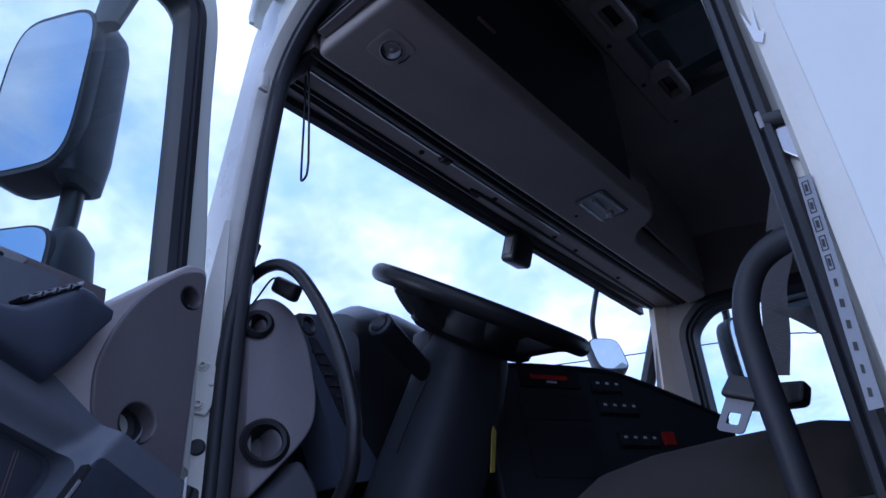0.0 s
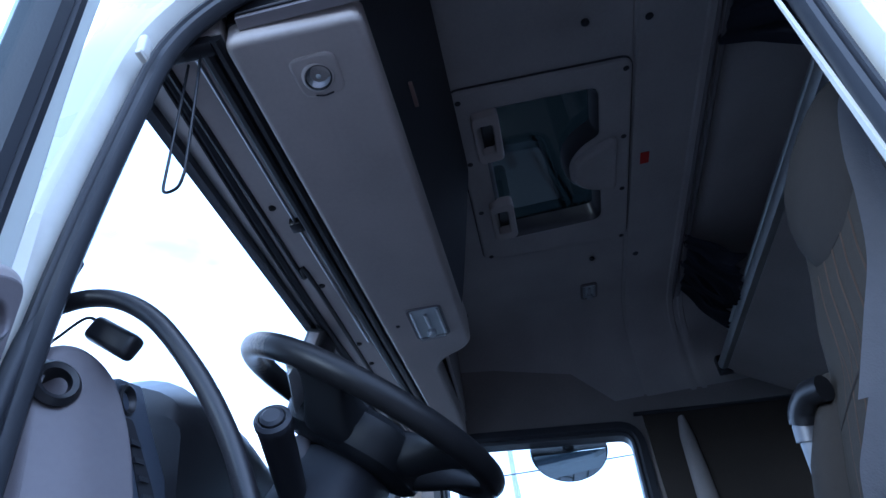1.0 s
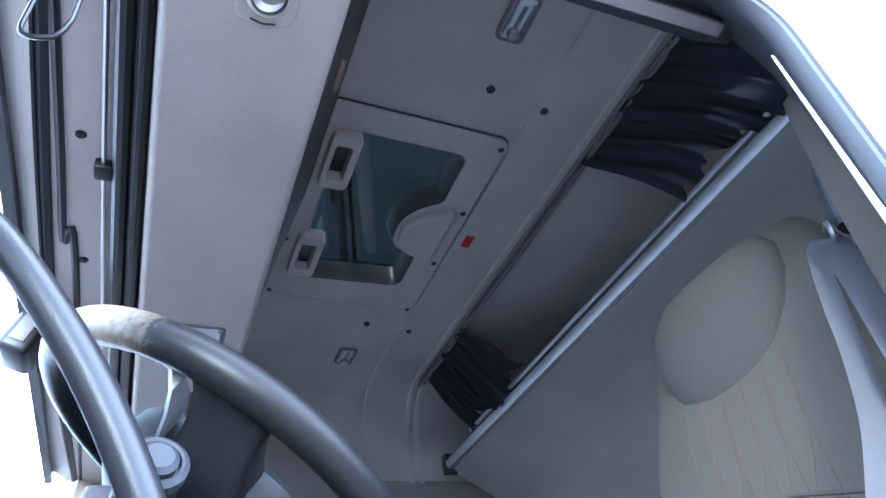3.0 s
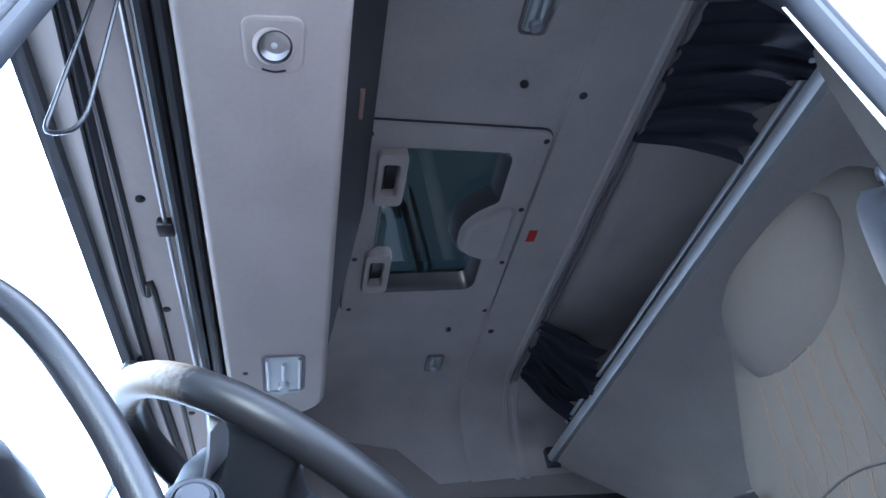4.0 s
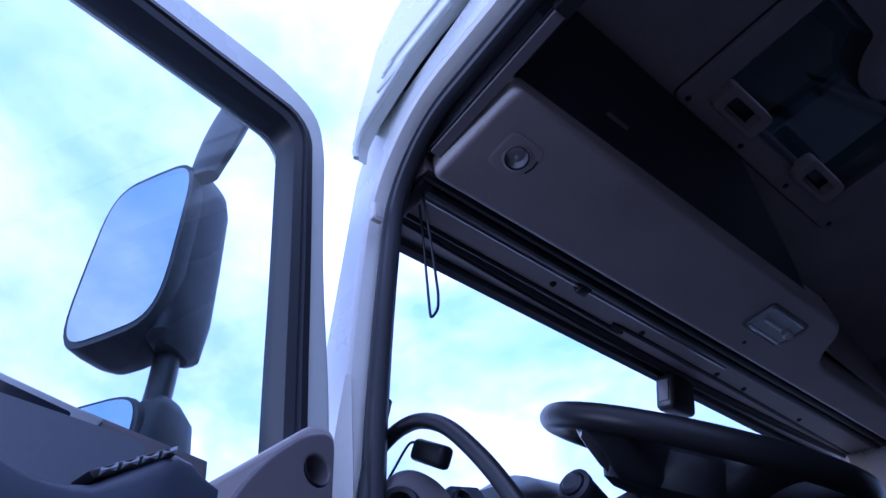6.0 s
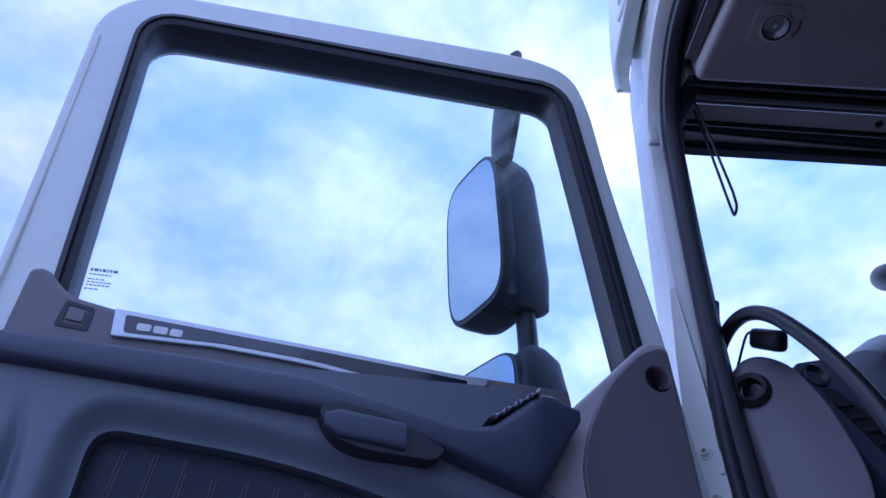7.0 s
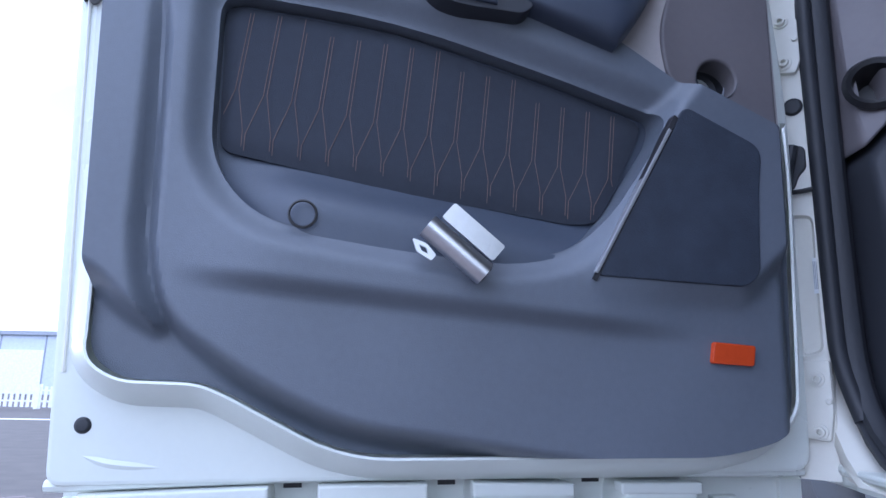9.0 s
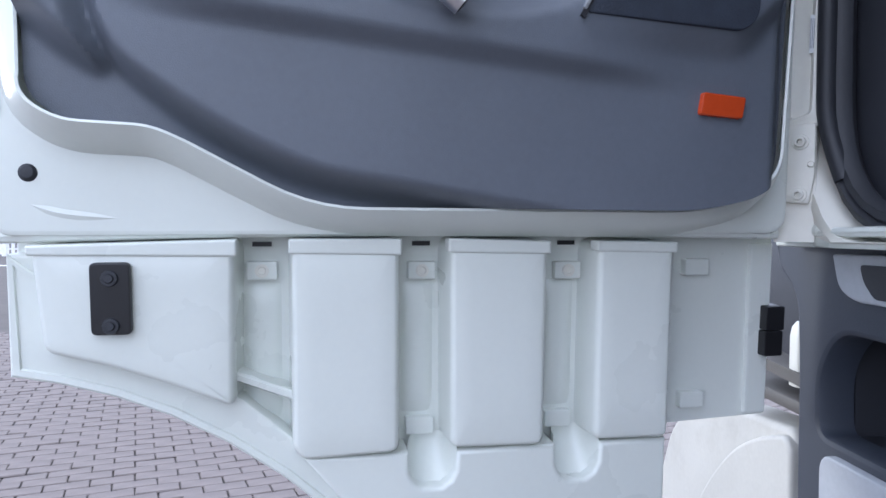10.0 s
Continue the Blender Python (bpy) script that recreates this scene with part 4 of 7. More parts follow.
for u, z in ((0.742, 1.174), (0.535, 1.172), (0.33, 1.170), (0.537, 0.957), (0.340, 0.957), (0.134, 1.172), (0.134, 0.974)):
    clip = part("clip", slab(fillet([(u + 0.019, z + 0.012), (u - 0.019, z + 0.012), (u - 0.019, z - 0.012), (u + 0.019, z - 0.012)], 0.003), -0.045, -0.027, door_at, bevel=0.002), PAINT, door)
    if z > 1.1 and u > 0.2:
        part("rivet", lathe([(0.008, 0), (0.008, 0.003), (0.005, 0.003), (0.004, 0.001), (0, 0.001)], facing(door_at(u, z, -0.027), DN), 14), PAINT_CREAM, clip)
for u in (0.742, 0.535, 0.33):
    part("slot", slab([(u + 0.012, 1.211), (u - 0.012, 1.211), (u - 0.012, 1.205), (u + 0.012, 1.205)], -0.045, -0.036, door_at), BLACK, door)
plate = part("black_plate", slab(fillet([(0.929, 1.192), (0.885, 1.192), (0.885, 1.107), (0.929, 1.107)], 0.007), 0.026, 0.034, door_at, bevel=0.002), BLACK, door, "black plastic plate with two bolts")
for z in (1.174, 1.118):
    part("bolt", lathe([(0, 0.006), (0.004, 0.006), (0.005, 0.003), (0.008, 0.003), (0.009, 0)], facing(door_at(0.907, z, 0.034), DN), 12), DARK, plate)
part("lower_hinge", join(slab(fillet([(0.026, 1.113), (-0.004, 1.113), (-0.004, 1.077), (0.026, 1.077)], 0.003), -0.05, -0.016, door_at, bevel=0.002), slab(fillet([(0.027, 1.076), (-0.003, 1.076), (-0.003, 1.038), (0.027, 1.038)], 0.003), -0.05, -0.0165, door_at, bevel=0.002)), BLACK, door, "black plastic hinge")
part("edge_strip", slab([(0.046, 1.205), (0.010, 1.205), (0.010, 0.948), (0.044, 0.948)], -0.045, -0.032, door_at, bevel=0.003), PAINT, door)
part("lower_rail", tube([door_at(1.035, 1.221, 0.006), door_at(0.70, 1.228, 0.01), door_at(0.30, 1.226, 0.01), door_at(0.035, 1.222, 0.006)], 0.007, 8), PAINT, door, "folded white lower edge")
part("rubber_plug", lathe([(0, 0.013), (0.006, 0.012), (0.010, 0.008), (0.0122, 0.0), (0.013, -0.004)], facing(door_at(0.993, 1.295, 0.010), DN), 18), RUBBER, door, "black rubber buffer")
part("pressed_swage", tube([door_at(1.00, 1.262, 0.012), door_at(0.955, 1.248, 0.016), door_at(0.88, 1.242, 0.012)], 0.006, 8), PAINT, door)
part("edge_groove", tube([frame_at(1.020, 1.36, 0.001), frame_at(1.026, 1.80, 0.001), frame_at(1.027, 2.20, 0.001), frame_at(1.030, 2.50, 0.001)], 0.0022, 6), PAINT_CREAM, door, "sealed joint along the rear edge")
# latch on the door's rear edge
part("latch", join(slab(fillet([(1.031, 1.924), (1.012, 1.928), (1.008, 1.897), (1.024, 1.895)], 0.005), -0.01, 0.036, door_at, bevel=0.003), slab(fillet([(1.036, 1.882), (1.010, 1.888), (1.006, 1.845), (1.024, 1.838)], 0.004), -0.01, 0.034, door_at, bevel=0.002), tube([door_at(1.022, 1.90, 0.02), door_at(1.016, 1.875, 0.024)], 0.007, 8)), LATCH, door, "dull steel latch")
part("latch_stop", slab(fillet([(1.040, 1.878), (1.031, 1.880), (1.022, 1.846), (1.034, 1.842)], 0.003), 0.0, 0.030, door_at, bevel=0.002), BLACK, door, "black rubber stop")
# printed marks on the glass
rm = random.Random(8)
for row, z in enumerate((2.090, 2.0835, 2.076, 2.0715, 2.067, 2.061)):
    u, end = 0.934, 0.934 - (0.034, 0.030, 0.020, 0.030, 0.026, 0.016)[row]
    tall = 0.0030 if row == 0 else 0.0012
    while u > end:
        w = rm.uniform(0.002, 0.006)
        part("glass_mark", slab([(u, z + tall), (u - w, z + tall), (u - w, z - tall * 0.4), (u, z - tall * 0.4)], -0.0285, -0.028, frame_at), GREY_PLATE, door)
        u -= w + 0.0014

# painted jamb between seal and door edge, with hinges, grommet and cable boot
JT, JN = Vector((-0.8064, 0.5914, 0)), Vector((-0.5914, -0.8064, 0))


def jamb_at(a, z, d):
    """a runs from the seal towards the door edge, d out of the jamb."""
    return Vector((0.521, 1.004, 1.612 + 0.96 * (z - 1.61))) + JT * 0.95 * a + JN * d


jamb = thing("door_jamb", "white painted steel door jamb with pressed recess and scuffs", "jamb", "structure")
RECESS = fillet([(0.0455, 1.588), (0.0125, 1.584), (0.0145, 1.388), (0.0445, 1.378)], [0.012, 0.012, 0.01, 0.01], 5)
part("panel", slab([(0.058, 1.215), (0.008, 1.215), (0.008, 2.02), (0.012, 2.20), (0.022, 2.20), (0.040, 2.06), (0.055, 1.92), (0.058, 1.80)], -0.02, 0.0, jamb_at, [RECESS]), PAINT_CREAM, jamb)
part("recess", swept(RECESS, [(0.004, 0.001), (0.0, 0.0015), (-0.004, -0.0035), (-0.012, -0.0045), (-0.0145, -0.0045)], jamb_at), PAINT_CREAM, jamb)
part("recess_floor", slab(RECESS, -0.02, -0.0048, jamb_at), PAINT_CREAM, jamb)
part("edge_bead", tube([jamb_at(0.056, 1.22, 0.001), jamb_at(0.055, 1.80, 0.001), jamb_at(0.052, 1.93, 0.001)], 0.003, 8, smooth=False), PAINT, jamb)
for plate, bolts in (([(0.0485, 1.915), (0.0085, 1.895), (0.0085, 1.824), (0.0165, 1.806), (0.0485, 1.813)], ((0.0305, 1.894), (0.0306, 1.825))),
                     ([(0.0470, 1.373), (0.0085, 1.376), (0.0085, 1.305), (0.0150, 1.266), (0.0487, 1.270)], ((0.0267, 1.350), (0.0278, 1.279)))):
    leaf = part("hinge", slab(fillet(plate, 0.005, 4), -0.002, 0.008, jamb_at, bevel=0.002), PAINT_CREAM, door, "cream painted steel hinge")
    for a, z in bolts:
        part("bolt", lathe([(0, 0.001), (0.0030, 0.001), (0.0036, 0.0075), (0.0062, 0.0072), (0.0070, 0.0022), (0.0100, 0.0022), (0.0108, -0.002)], facing(jamb_at(a, z, 0.008), JN), 18), PAINT_CREAM, leaf)
    part("stud", lathe([(0, 0.003), (0.003, 0.003), (0.0045, 0)], facing(jamb_at(0.0132, (plate[0][1] + plate[3][1]) / 2, 0.008), JN), 12), PAINT_CREAM, leaf)
grommet = thing("cable_grommet", "black rubber grommet and cable boot on the door jamb", "grommet")
part("cap", lathe([(0, 0.003), (0.003, 0.0035), (0.010, 0.003), (0.0135, 0.0)], facing(jamb_at(0.0256, 1.755, 0.001), JN), 20), RUBBER, grommet, "round black rubber cap")
part("boot", slab(fillet([(0.0456, 1.689), (0.0363, 1.697), (0.0142, 1.688), (0.0148, 1.656), (0.026, 1.645), (0.033, 1.626), (0.0456, 1.623), (0.0483, 1.65)], 0.006, 4), 0.0, 0.007, jamb_at, bevel=0.003), RUBBER, grommet, "folded black rubber cable boot")
part("fold", tube([jamb_at(0.030, 1.690, 0.008), jamb_at(0.034, 1.668, 0.012), jamb_at(0.040, 1.645, 0.012), jamb_at(0.044, 1.628, 0.008)], 0.0075, 10), RUBBER, grommet)
part("check_strap", tube([jamb_at(0.050, 1.622, 0.004), jamb_at(0.028, 1.620, 0.008), jamb_at(0.006, 1.623, 0.003)], 0.0035, 8), BLACK, grommet, "dark door check strap")
decal = thing("pillar_label", "small pale printed label on the door jamb", "label")
part("sheet", slab([(0.0190, 1.521), (0.0055, 1.520), (0.0075, 1.469), (0.0200, 1.470)], -0.0005, 0.0006, jamb_at), LABEL, decal)
for i in range(6):
    part("print_bar", slab([(0.0185 - i * 0.0021, 1.516), (0.0176 - i * 0.0021, 1.516), (0.0182 - i * 0.0019, 1.476), (0.0190 - i * 0.0019, 1.476)], 0.0006, 0.0009, jamb_at), GREY_PLATE, decal)

# steel object lying in the pocket
spare = thing("steel_striker", "loose brushed steel striker with a plate lying in the door pocket", "striker")
AX = (door_at(0.497, 1.462, 0.135) - door_at(0.590, 1.540, 0.130)).normalized()
A0 = door_at(0.585, 1.535, 0.132)
part("barrel", tube([A0, A0 + AX * 0.082], 0.0138, 20, smooth=False), STEEL, spare)
part("barrel_end", tube([A0 + AX * 0.0815, A0 + AX * 0.0832], 0.0105, 16, smooth=False), BLACK, spare)
part("steel_plate", slab(fillet([(0.568, 1.546), (0.552, 1.564), (0.490, 1.512), (0.506, 1.494)], 0.004), 0.126, 0.131, door_at), STEEL, spare)
part("lug", slab(fillet([(0.603, 1.520), (0.598, 1.504), (0.580, 1.493), (0.574, 1.500), (0.586, 1.514)], 0.003), 0.125, 0.130, door_at, [fillet([(0.595, 1.5125), (0.592, 1.505), (0.584, 1.501), (0.586, 1.508)], 0.001, 2)]), STEEL, spare)


# ---- overhead console and windscreen header ----
header = tagged(mesh_ob("wall_header", box(0.57, 2.48, 1.03, 1.05, 2.57, 2.95), DARK), "dark panel over the windscreen", "header", kind="structure")
console = thing("overhead_console", "grey-brown plastic overhead storage console with a dark open shelf", "console")
CON = fillet([(0.562, 0.604), (1.66, 0.604), (1.70, 0.630), (1.745, 0.70), (1.79, 0.728), (2.40, 0.735), (2.42, 0.82), (0.562, 0.832)], [0.02, 0.06, 0.04, 0.05, 0.03, 0.03, 0.01, 0.02], 6)
part("underside", slab(CON, 2.60, 2.517, lambda x, y, z: Vector((x, y, z + 0.03 * (y - 0.7))), bevel=0.012, seg=4), CONSOLE, console, "smooth grey-brown underside")
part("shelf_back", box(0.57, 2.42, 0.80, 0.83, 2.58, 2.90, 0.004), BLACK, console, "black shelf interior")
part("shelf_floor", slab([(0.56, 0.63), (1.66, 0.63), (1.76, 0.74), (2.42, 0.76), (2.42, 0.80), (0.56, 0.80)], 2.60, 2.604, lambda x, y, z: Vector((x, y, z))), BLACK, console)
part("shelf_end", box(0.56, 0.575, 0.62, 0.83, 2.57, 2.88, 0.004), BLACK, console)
# the shelf opening's shade is a flat leaning sheet in a dark colour
part("shelf_shade_sheet", slab(fillet([(0.57, 2.545), (1.55, 2.545), (1.50, 2.62), (1.30, 2.83), (0.57, 2.845)], [0.01, 0.02, 0.1, 0.03, 0.01]), 0.0, 0.012, lambda x, z, d: Vector((x, 0.612 - 0.36 * (z - 2.545) + d, z))), DARK, console, "dark sheet standing in for shade in the shelf mouth")
part("fascia", slab([(0.57, 2.585), (2.42, 2.59), (2.42, 2.92), (0.57, 2.92)], 0.632, 0.642, lambda x, z, y: Vector((x, y + 0.10 * step(1.65, 1.8, x), z)), []), LINING, console, "cloth fascia above the console")
for x in (1.12, 1.66):
    screw(console, Vector((x, 0.606, 2.60)), (0, -1, 0), 0.006, DARK)
screw(console, Vector((1.51, 0.784, 2.519)), (0, 0, -1), 0.006, DARK)
wedge = part("document_edge", box(0.785, 0.845, 0.566, 0.574, 2.603, 2.609, 0.001), THREAD, console, "thin orange-red edge on the shelf")

spot = thing("reading_lamp", "round adjustable reading lamp in a grey bezel on the console", "lamp")


def flat_down(cx, cy, cz):
    return lambda a, b, d: Vector((cx + a, cy + b, cz - d + 0.03 * b))


P1 = flat_down(0.656, 0.706, 2.520)
part("bezel", slab(fillet([(-0.045, -0.042), (0.043, -0.038), (0.043, 0.038), (-0.041, 0.042)], 0.022, 6), -0.004, 0.007, P1, bevel=0.005), CONSOLE, spot)
part("bezel_gap", slab(fillet([(-0.0480, -0.0450), (0.0460, -0.0410), (0.0460, 0.0410), (-0.0440, 0.0450)], 0.025, 6), -0.004, 0.0018, P1), BLACK, spot)
part("collar", lathe([(0.028, 0.004), (0.027, 0.011), (0.0245, 0.0145), (0.0222, 0.0145), (0.021, 0.010)], facing(P1(0.0, 0.0, 0), (-0.22, -0.16, -1))), CONSOLE, spot)
lens = part("lens", lathe([(0.0215, 0.0105), (0.015, 0.0112), (0, 0.0115)], facing(P1(0.0, 0.0, 0), (-0.22, -0.16, -1))), LENS, spot, "clear lens")
lens.visible_shadow = False
part("bulb_reflector", lathe([(0.0205, 0.0100), (0.016, 0.0085), (0.011, 0.003), (0.006, 0.001), (0, 0.001)], facing(P1(0.0, 0.0, 0), (-0.22, -0.16, -1))), STEEL, spot, "bright reflector bowl")
part("lens_ring", lathe([(0.0228, 0.0150), (0.0222, 0.0156), (0.0205, 0.0135), (0.0202, 0.010)], facing(P1(0.0, 0.0, 0), (-0.22, -0.16, -1))), BLACK, spot, "dark ring round the lens")
part("bulb", lathe([(0.0045, 0.001), (0.0045, 0.008), (0.002, 0.010), (0, 0.0102)], facing(P1(0.0, 0.0, 0), (-0.22, -0.16, -1)), 14), LABEL, spot)
part("slot", tube([P1(0.036, -0.016, 0.008), P1(0.039, 0.0, 0.0085), P1(0.036, 0.016, 0.008)], 0.0015, 6), DARK, spot)


def clear_lamp(cx, cy, cz, w, h, label, roll=0.0, deep=0.012, mount=None):
    """An interior lamp: bezel, clear cover and the bulb behind."""
    lamp = thing("interior_lamp", label, "lamp", group="interior lamps")
    c, s = math.cos(roll), math.sin(roll)
    pl = lambda a, b, d: Vector((cx + c * a - s * b, cy + s * a + c * b, cz - d))
    part("bezel", slab(fillet([(-w, -h), (w, -h), (w, h), (-w, h)], 0.016, 5), -0.006, 0.005, pl, [fillet([(-w + .008, -h + .008), (w - .008, -h + .008), (w - .008, h - .008), (-w + .008, h - .008)], 0.012, 5)], bevel=0.002), TAUPE, lamp, "grey bezel")
    # flat white stands in for the shine of a polished reflector
    part("reflector", slab(fillet([(-w + .008, -h + .008), (w - .008, -h + .008), (w - .008, h - .008), (-w + .008, h - .008)], 0.012, 5), -0.006, 0.0035, pl), LABEL, lamp, "white reflector plate, painted pale for its shine")
    for b in (-h + 0.013, h - 0.013):
        part("reflector_flute", tube([pl(-w + 0.016, b, 0.0045), pl(w - 0.016, b, 0.0045)], 0.004, 8, smooth=False), STEEL, lamp, "polished side flute")
    cover = part("cover", slab(fillet([(-w + .009, -h + .009), (w - .009, -h + .009), (w - .009, h - .009), (-w + .009, h - .009)], 0.012, 5), -0.002, deep, pl, bevel=0.006, seg=3), LENS, lamp, "clear plastic cover")
    cover.visible_shadow = False
    part("bulb", tube([pl(-w * 0.6, 0.0, 0.007), pl(w * 0.25, 0, 0.007)], 0.005, 10, smooth=False), STEEL, lamp)
    part("switch_knob", lathe([(0.013, 0.0), (0.013, 0.012), (0.010, 0.016), (0, 0.016)], facing(pl(w * 0.55, 0, 0.004), (0, 0, -1)), 16), SILVER, lamp)
    return lamp


clear_lamp(1.515, 0.70, 2.519, 0.082, 0.048, "clear plastic interior lamp set in the console underside", deep=0.018)
clear_lamp(0.798, 0.186, ceil_z(0.172), 0.056, 0.032, "clear oblong interior lamp on the headliner")
clear_lamp(2.188, 0.175, ceil_z(0.16), 0.050, 0.032, "clear oblong interior lamp on the headliner")

# strips, rails and rod of the sun blind
blind = thing("sun_blind", "black sun blind cassette with rails and a thin steel rod", "sun blind")
part("cassette", slab([(0.835, 2.545), (0.90, 2.553), (0.955, 2.556), (0.985, 2.566), (1.04, 2.60), (0.84, 2.62)], 0.555, 2.45, lambda y, z, x: Vector((x, y, z)), bevel=0.004), CONSOLE, blind, "grey-brown header strip")
for y, z, r in ((0.843, 2.540, 0.011), (0.868, 2.544, 0.013)):
    part("rail", tube([(0.558, y, z), (1.55, y - 0.0, z - 0.002), (2.44, y, z + 0.01)], r, 10), BLACK, blind)
part("steel_rod", tube([(0.588, 0.889, 2.540), (1.05, 0.892, 2.543), (1.60, 0.892, 2.545)], 0.004, 8), STEEL, blind, "thin steel pull rod")
part("rod_clip", box(1.028, 1.060, 0.878, 0.906, 2.533, 2.555, 0.004), BLACK, blind)
part("edge_moulding", tube([(0.56, 0.950, 2.556), (1.05, 0.955, 2.556), (1.25, 0.957, 2.556), (1.30, 0.940, 2.556), (2.44, 0.950, 2.56)], 0.007, 8), BLACK, blind)
part("lower_moulding", tube([(0.57, 0.962, 2.566), (1.50, 0.990, 2.566), (2.44, 0.964, 2.566)], 0.013, 8), RUBBER, blind)
for x in (0.985, 1.30, 1.62, 1.75, 2.05):
    screw(blind, Vector((x, 0.925, 2.553)), (0, -0.2, -1), 0.008, BLACK)
bolts = part("end_bracket", box(0.556, 0.585, 0.85, 0.95, 2.53, 2.56, 0.006), BLACK, blind, "black end bracket")
loop = thing("pull_loop", "thin black wire pull loop hanging from the blind", "pull loop")
part("wire", tube([(0.577, 0.876, 2.535), (0.582, 0.876, 2.44), (0.587, 0.877, 2.30), (0.588, 0.879, 2.274), (0.591, 0.886, 2.259), (0.594, 0.899, 2.256), (0.598, 0.911, 2.262), (0.600, 0.915, 2.275), (0.599, 0.914, 2.30), (0.596, 0.909, 2.44), (0.592, 0.905, 2.535)], 0.0024, 8), BLACK, loop)

# camera-like sensor on the windscreen
sensor = thing("windscreen_sensor", "black sensor box fixed to the top of the windscreen", "sensor")
part("housing", move(box(-0.050, 0.050, -0.030, 0.030, -0.048, 0.048, 0.014, 3), pose(1.545, 1.025, 2.515, 20)), BLACK, sensor)
part("mount", move(box(-0.032, 0.032, -0.018, 0.018, -0.05, 0.05, 0.006), pose(1.545, 0.998, 2.575, 22)), BLACK, sensor)
part("side_plate", move(box(-0.002, 0.002, -0.015, 0.015, -0.028, 0.030, 0.002), pose(1.494, 1.025, 2.516, 20)), TAUPE, sensor)

# rail along the top of the door opening
rail = thing("header_rail", "grey-brown ribbed rail along the top of the door opening", "rail")
part("bar", loft([[Vector((0.534 + 0.05 * (y - 0.45) + a, y, 2.530 + 0.075 * (y - 0.45) + b)) for a, b in ((-0.010, -0.006), (0.008, -0.010), (0.012, 0.010), (-0.008, 0.016))] for y in (0.100, 0.3, 0.55, 0.803)]), TAUPE, rail)
part("groove", loft([[Vector((0.524 + 0.05 * (y - 0.45) + a, y, 2.534 + 0.075 * (y - 0.45) + b)) for a, b in ((-0.003, -0.002), (0.0, -0.002), (0.0, 0.002), (-0.003, 0.002))] for y in (0.101, 0.802)]), BLACK, rail)
part("clamp", loft([[Vector((0.534 + 0.05 * (y - 0.45) + a * 1.35, y, 2.532 + 0.075 * (y - 0.45) + b * 1.35)) for a, b in ((-0.012, -0.010), (0.008, -0.013), (0.014, 0.010), (-0.008, 0.020))] for y in (0.402, 0.475)]), BLACK, rail, "black rubber clamp")
part("side_sheet", loft([[side_at(y, 2.494 + 0.146 * (y - 0.1), 0.002), side_at(y, 2.500 + 0.146 * (y - 0.1), 0.012), Vector((0.534 + 0.05 * (y - 0.45), y, 2.549 + 0.075 * (y - 0.45))), Vector((0.538 + 0.05 * (y - 0.45), y, 2.559 + 0.075 * (y - 0.45))), side_at(y, 2.522 + 0.146 * (y - 0.1), 0.010)] for y in (0.10, 0.3, 0.5, 0.7, 0.80)]), RUBBER, rail, "smooth dark trim between seal and rail")
part("upper_trim", loft([[Vector((0.537 + 0.05 * (y - 0.45) + a, y, 2.566 + 0.10 * (y - 0.45) + b)) for a, b in ((-0.004, -0.012), (0.02, -0.016), (0.06, 0.05), (0.0, 0.035))] for y in (0.06, 0.45, 0.80)]), DARK, rail, "dark padded trim above the rail")

# ---- roof hatch ----
hatch = thing("roof_hatch", "grey framed roof hatch with a dark tinted pane and two catches", "roof hatch")
cat = lambda x, y, d: on_ceiling(x, y, d)
HOLE = fillet([(1.178, 0.138), (1.168, 0.455), (1.742, 0.455), (1.735, 0.130), (1.583, 0.133), (1.572, 0.178), (1.53, 0.222), (1.44, 0.226), (1.385, 0.19), (1.35, 0.136)], [0.03, 0.03, 0.04, 0.04, 0.015, 0.03, 0.04, 0.04, 0.03, 0.015], 6)
part("frame", slab(fillet([(1.108, 0.050), (1.092, 0.522), (1.838, 0.530), (1.866, 0.044)], 0.03, 5), -0.012, 0.012, cat, [HOLE], bevel=0.008), LINING, hatch, "grey moulded frame")
part("inner_bevel", swept(HOLE, [(0.0, 0.010), (-0.006, 0.002), (-0.012, -0.02), (-0.014, -0.05)], cat), BLACK, hatch, "black rubber edge")
hp = part("tinted_pane", slab(grown(HOLE, 0.03), -0.055, -0.05, cat), GLASS_DARK, hatch, "dark tinted acrylic pane")
hp.visible_shadow = False
part("frame_shadow_gap", slab(fillet([(1.105, 0.047), (1.089, 0.525), (1.841, 0.533), (1.869, 0.041)], 0.034, 5), -0.012, 0.0012, cat, [fillet([(1.12, 0.06), (1.11, 0.51), (1.82, 0.515), (1.85, 0.06)], 0.02, 5)]), DARK, hatch)
part("motor_cover", slab(fillet([(1.362, 0.09), (1.395, 0.165), (1.435, 0.214), (1.525, 0.212), (1.562, 0.165), (1.575, 0.09)], [0.02, 0.03, 0.04, 0.04, 0.03, 0.02], 6), 0.0, 0.036, cat, bevel=0.012, seg=3), LINING, hatch, "rounded grey cover")
for x in (1.257, 1.625):
    part("catch", slab(fillet([(x - 0.088, 0.404), (x - 0.088, 0.478), (x + 0.088, 0.478), (x + 0.088, 0.404)], 0.02, 5), 0.0, 0.034, cat, [fillet([(x - 0.052, 0.424), (x - 0.052, 0.462), (x + 0.052, 0.462), (x + 0.052, 0.424)], 0.008, 4)], bevel=0.006), CONSOLE, hatch, "grey pull catch")
    part("catch_well", slab(fillet([(x - 0.053, 0.422), (x - 0.053, 0.464), (x + 0.053, 0.464), (x + 0.053, 0.422)], 0.008, 4), -0.002, 0.004, cat), BLACK, hatch)
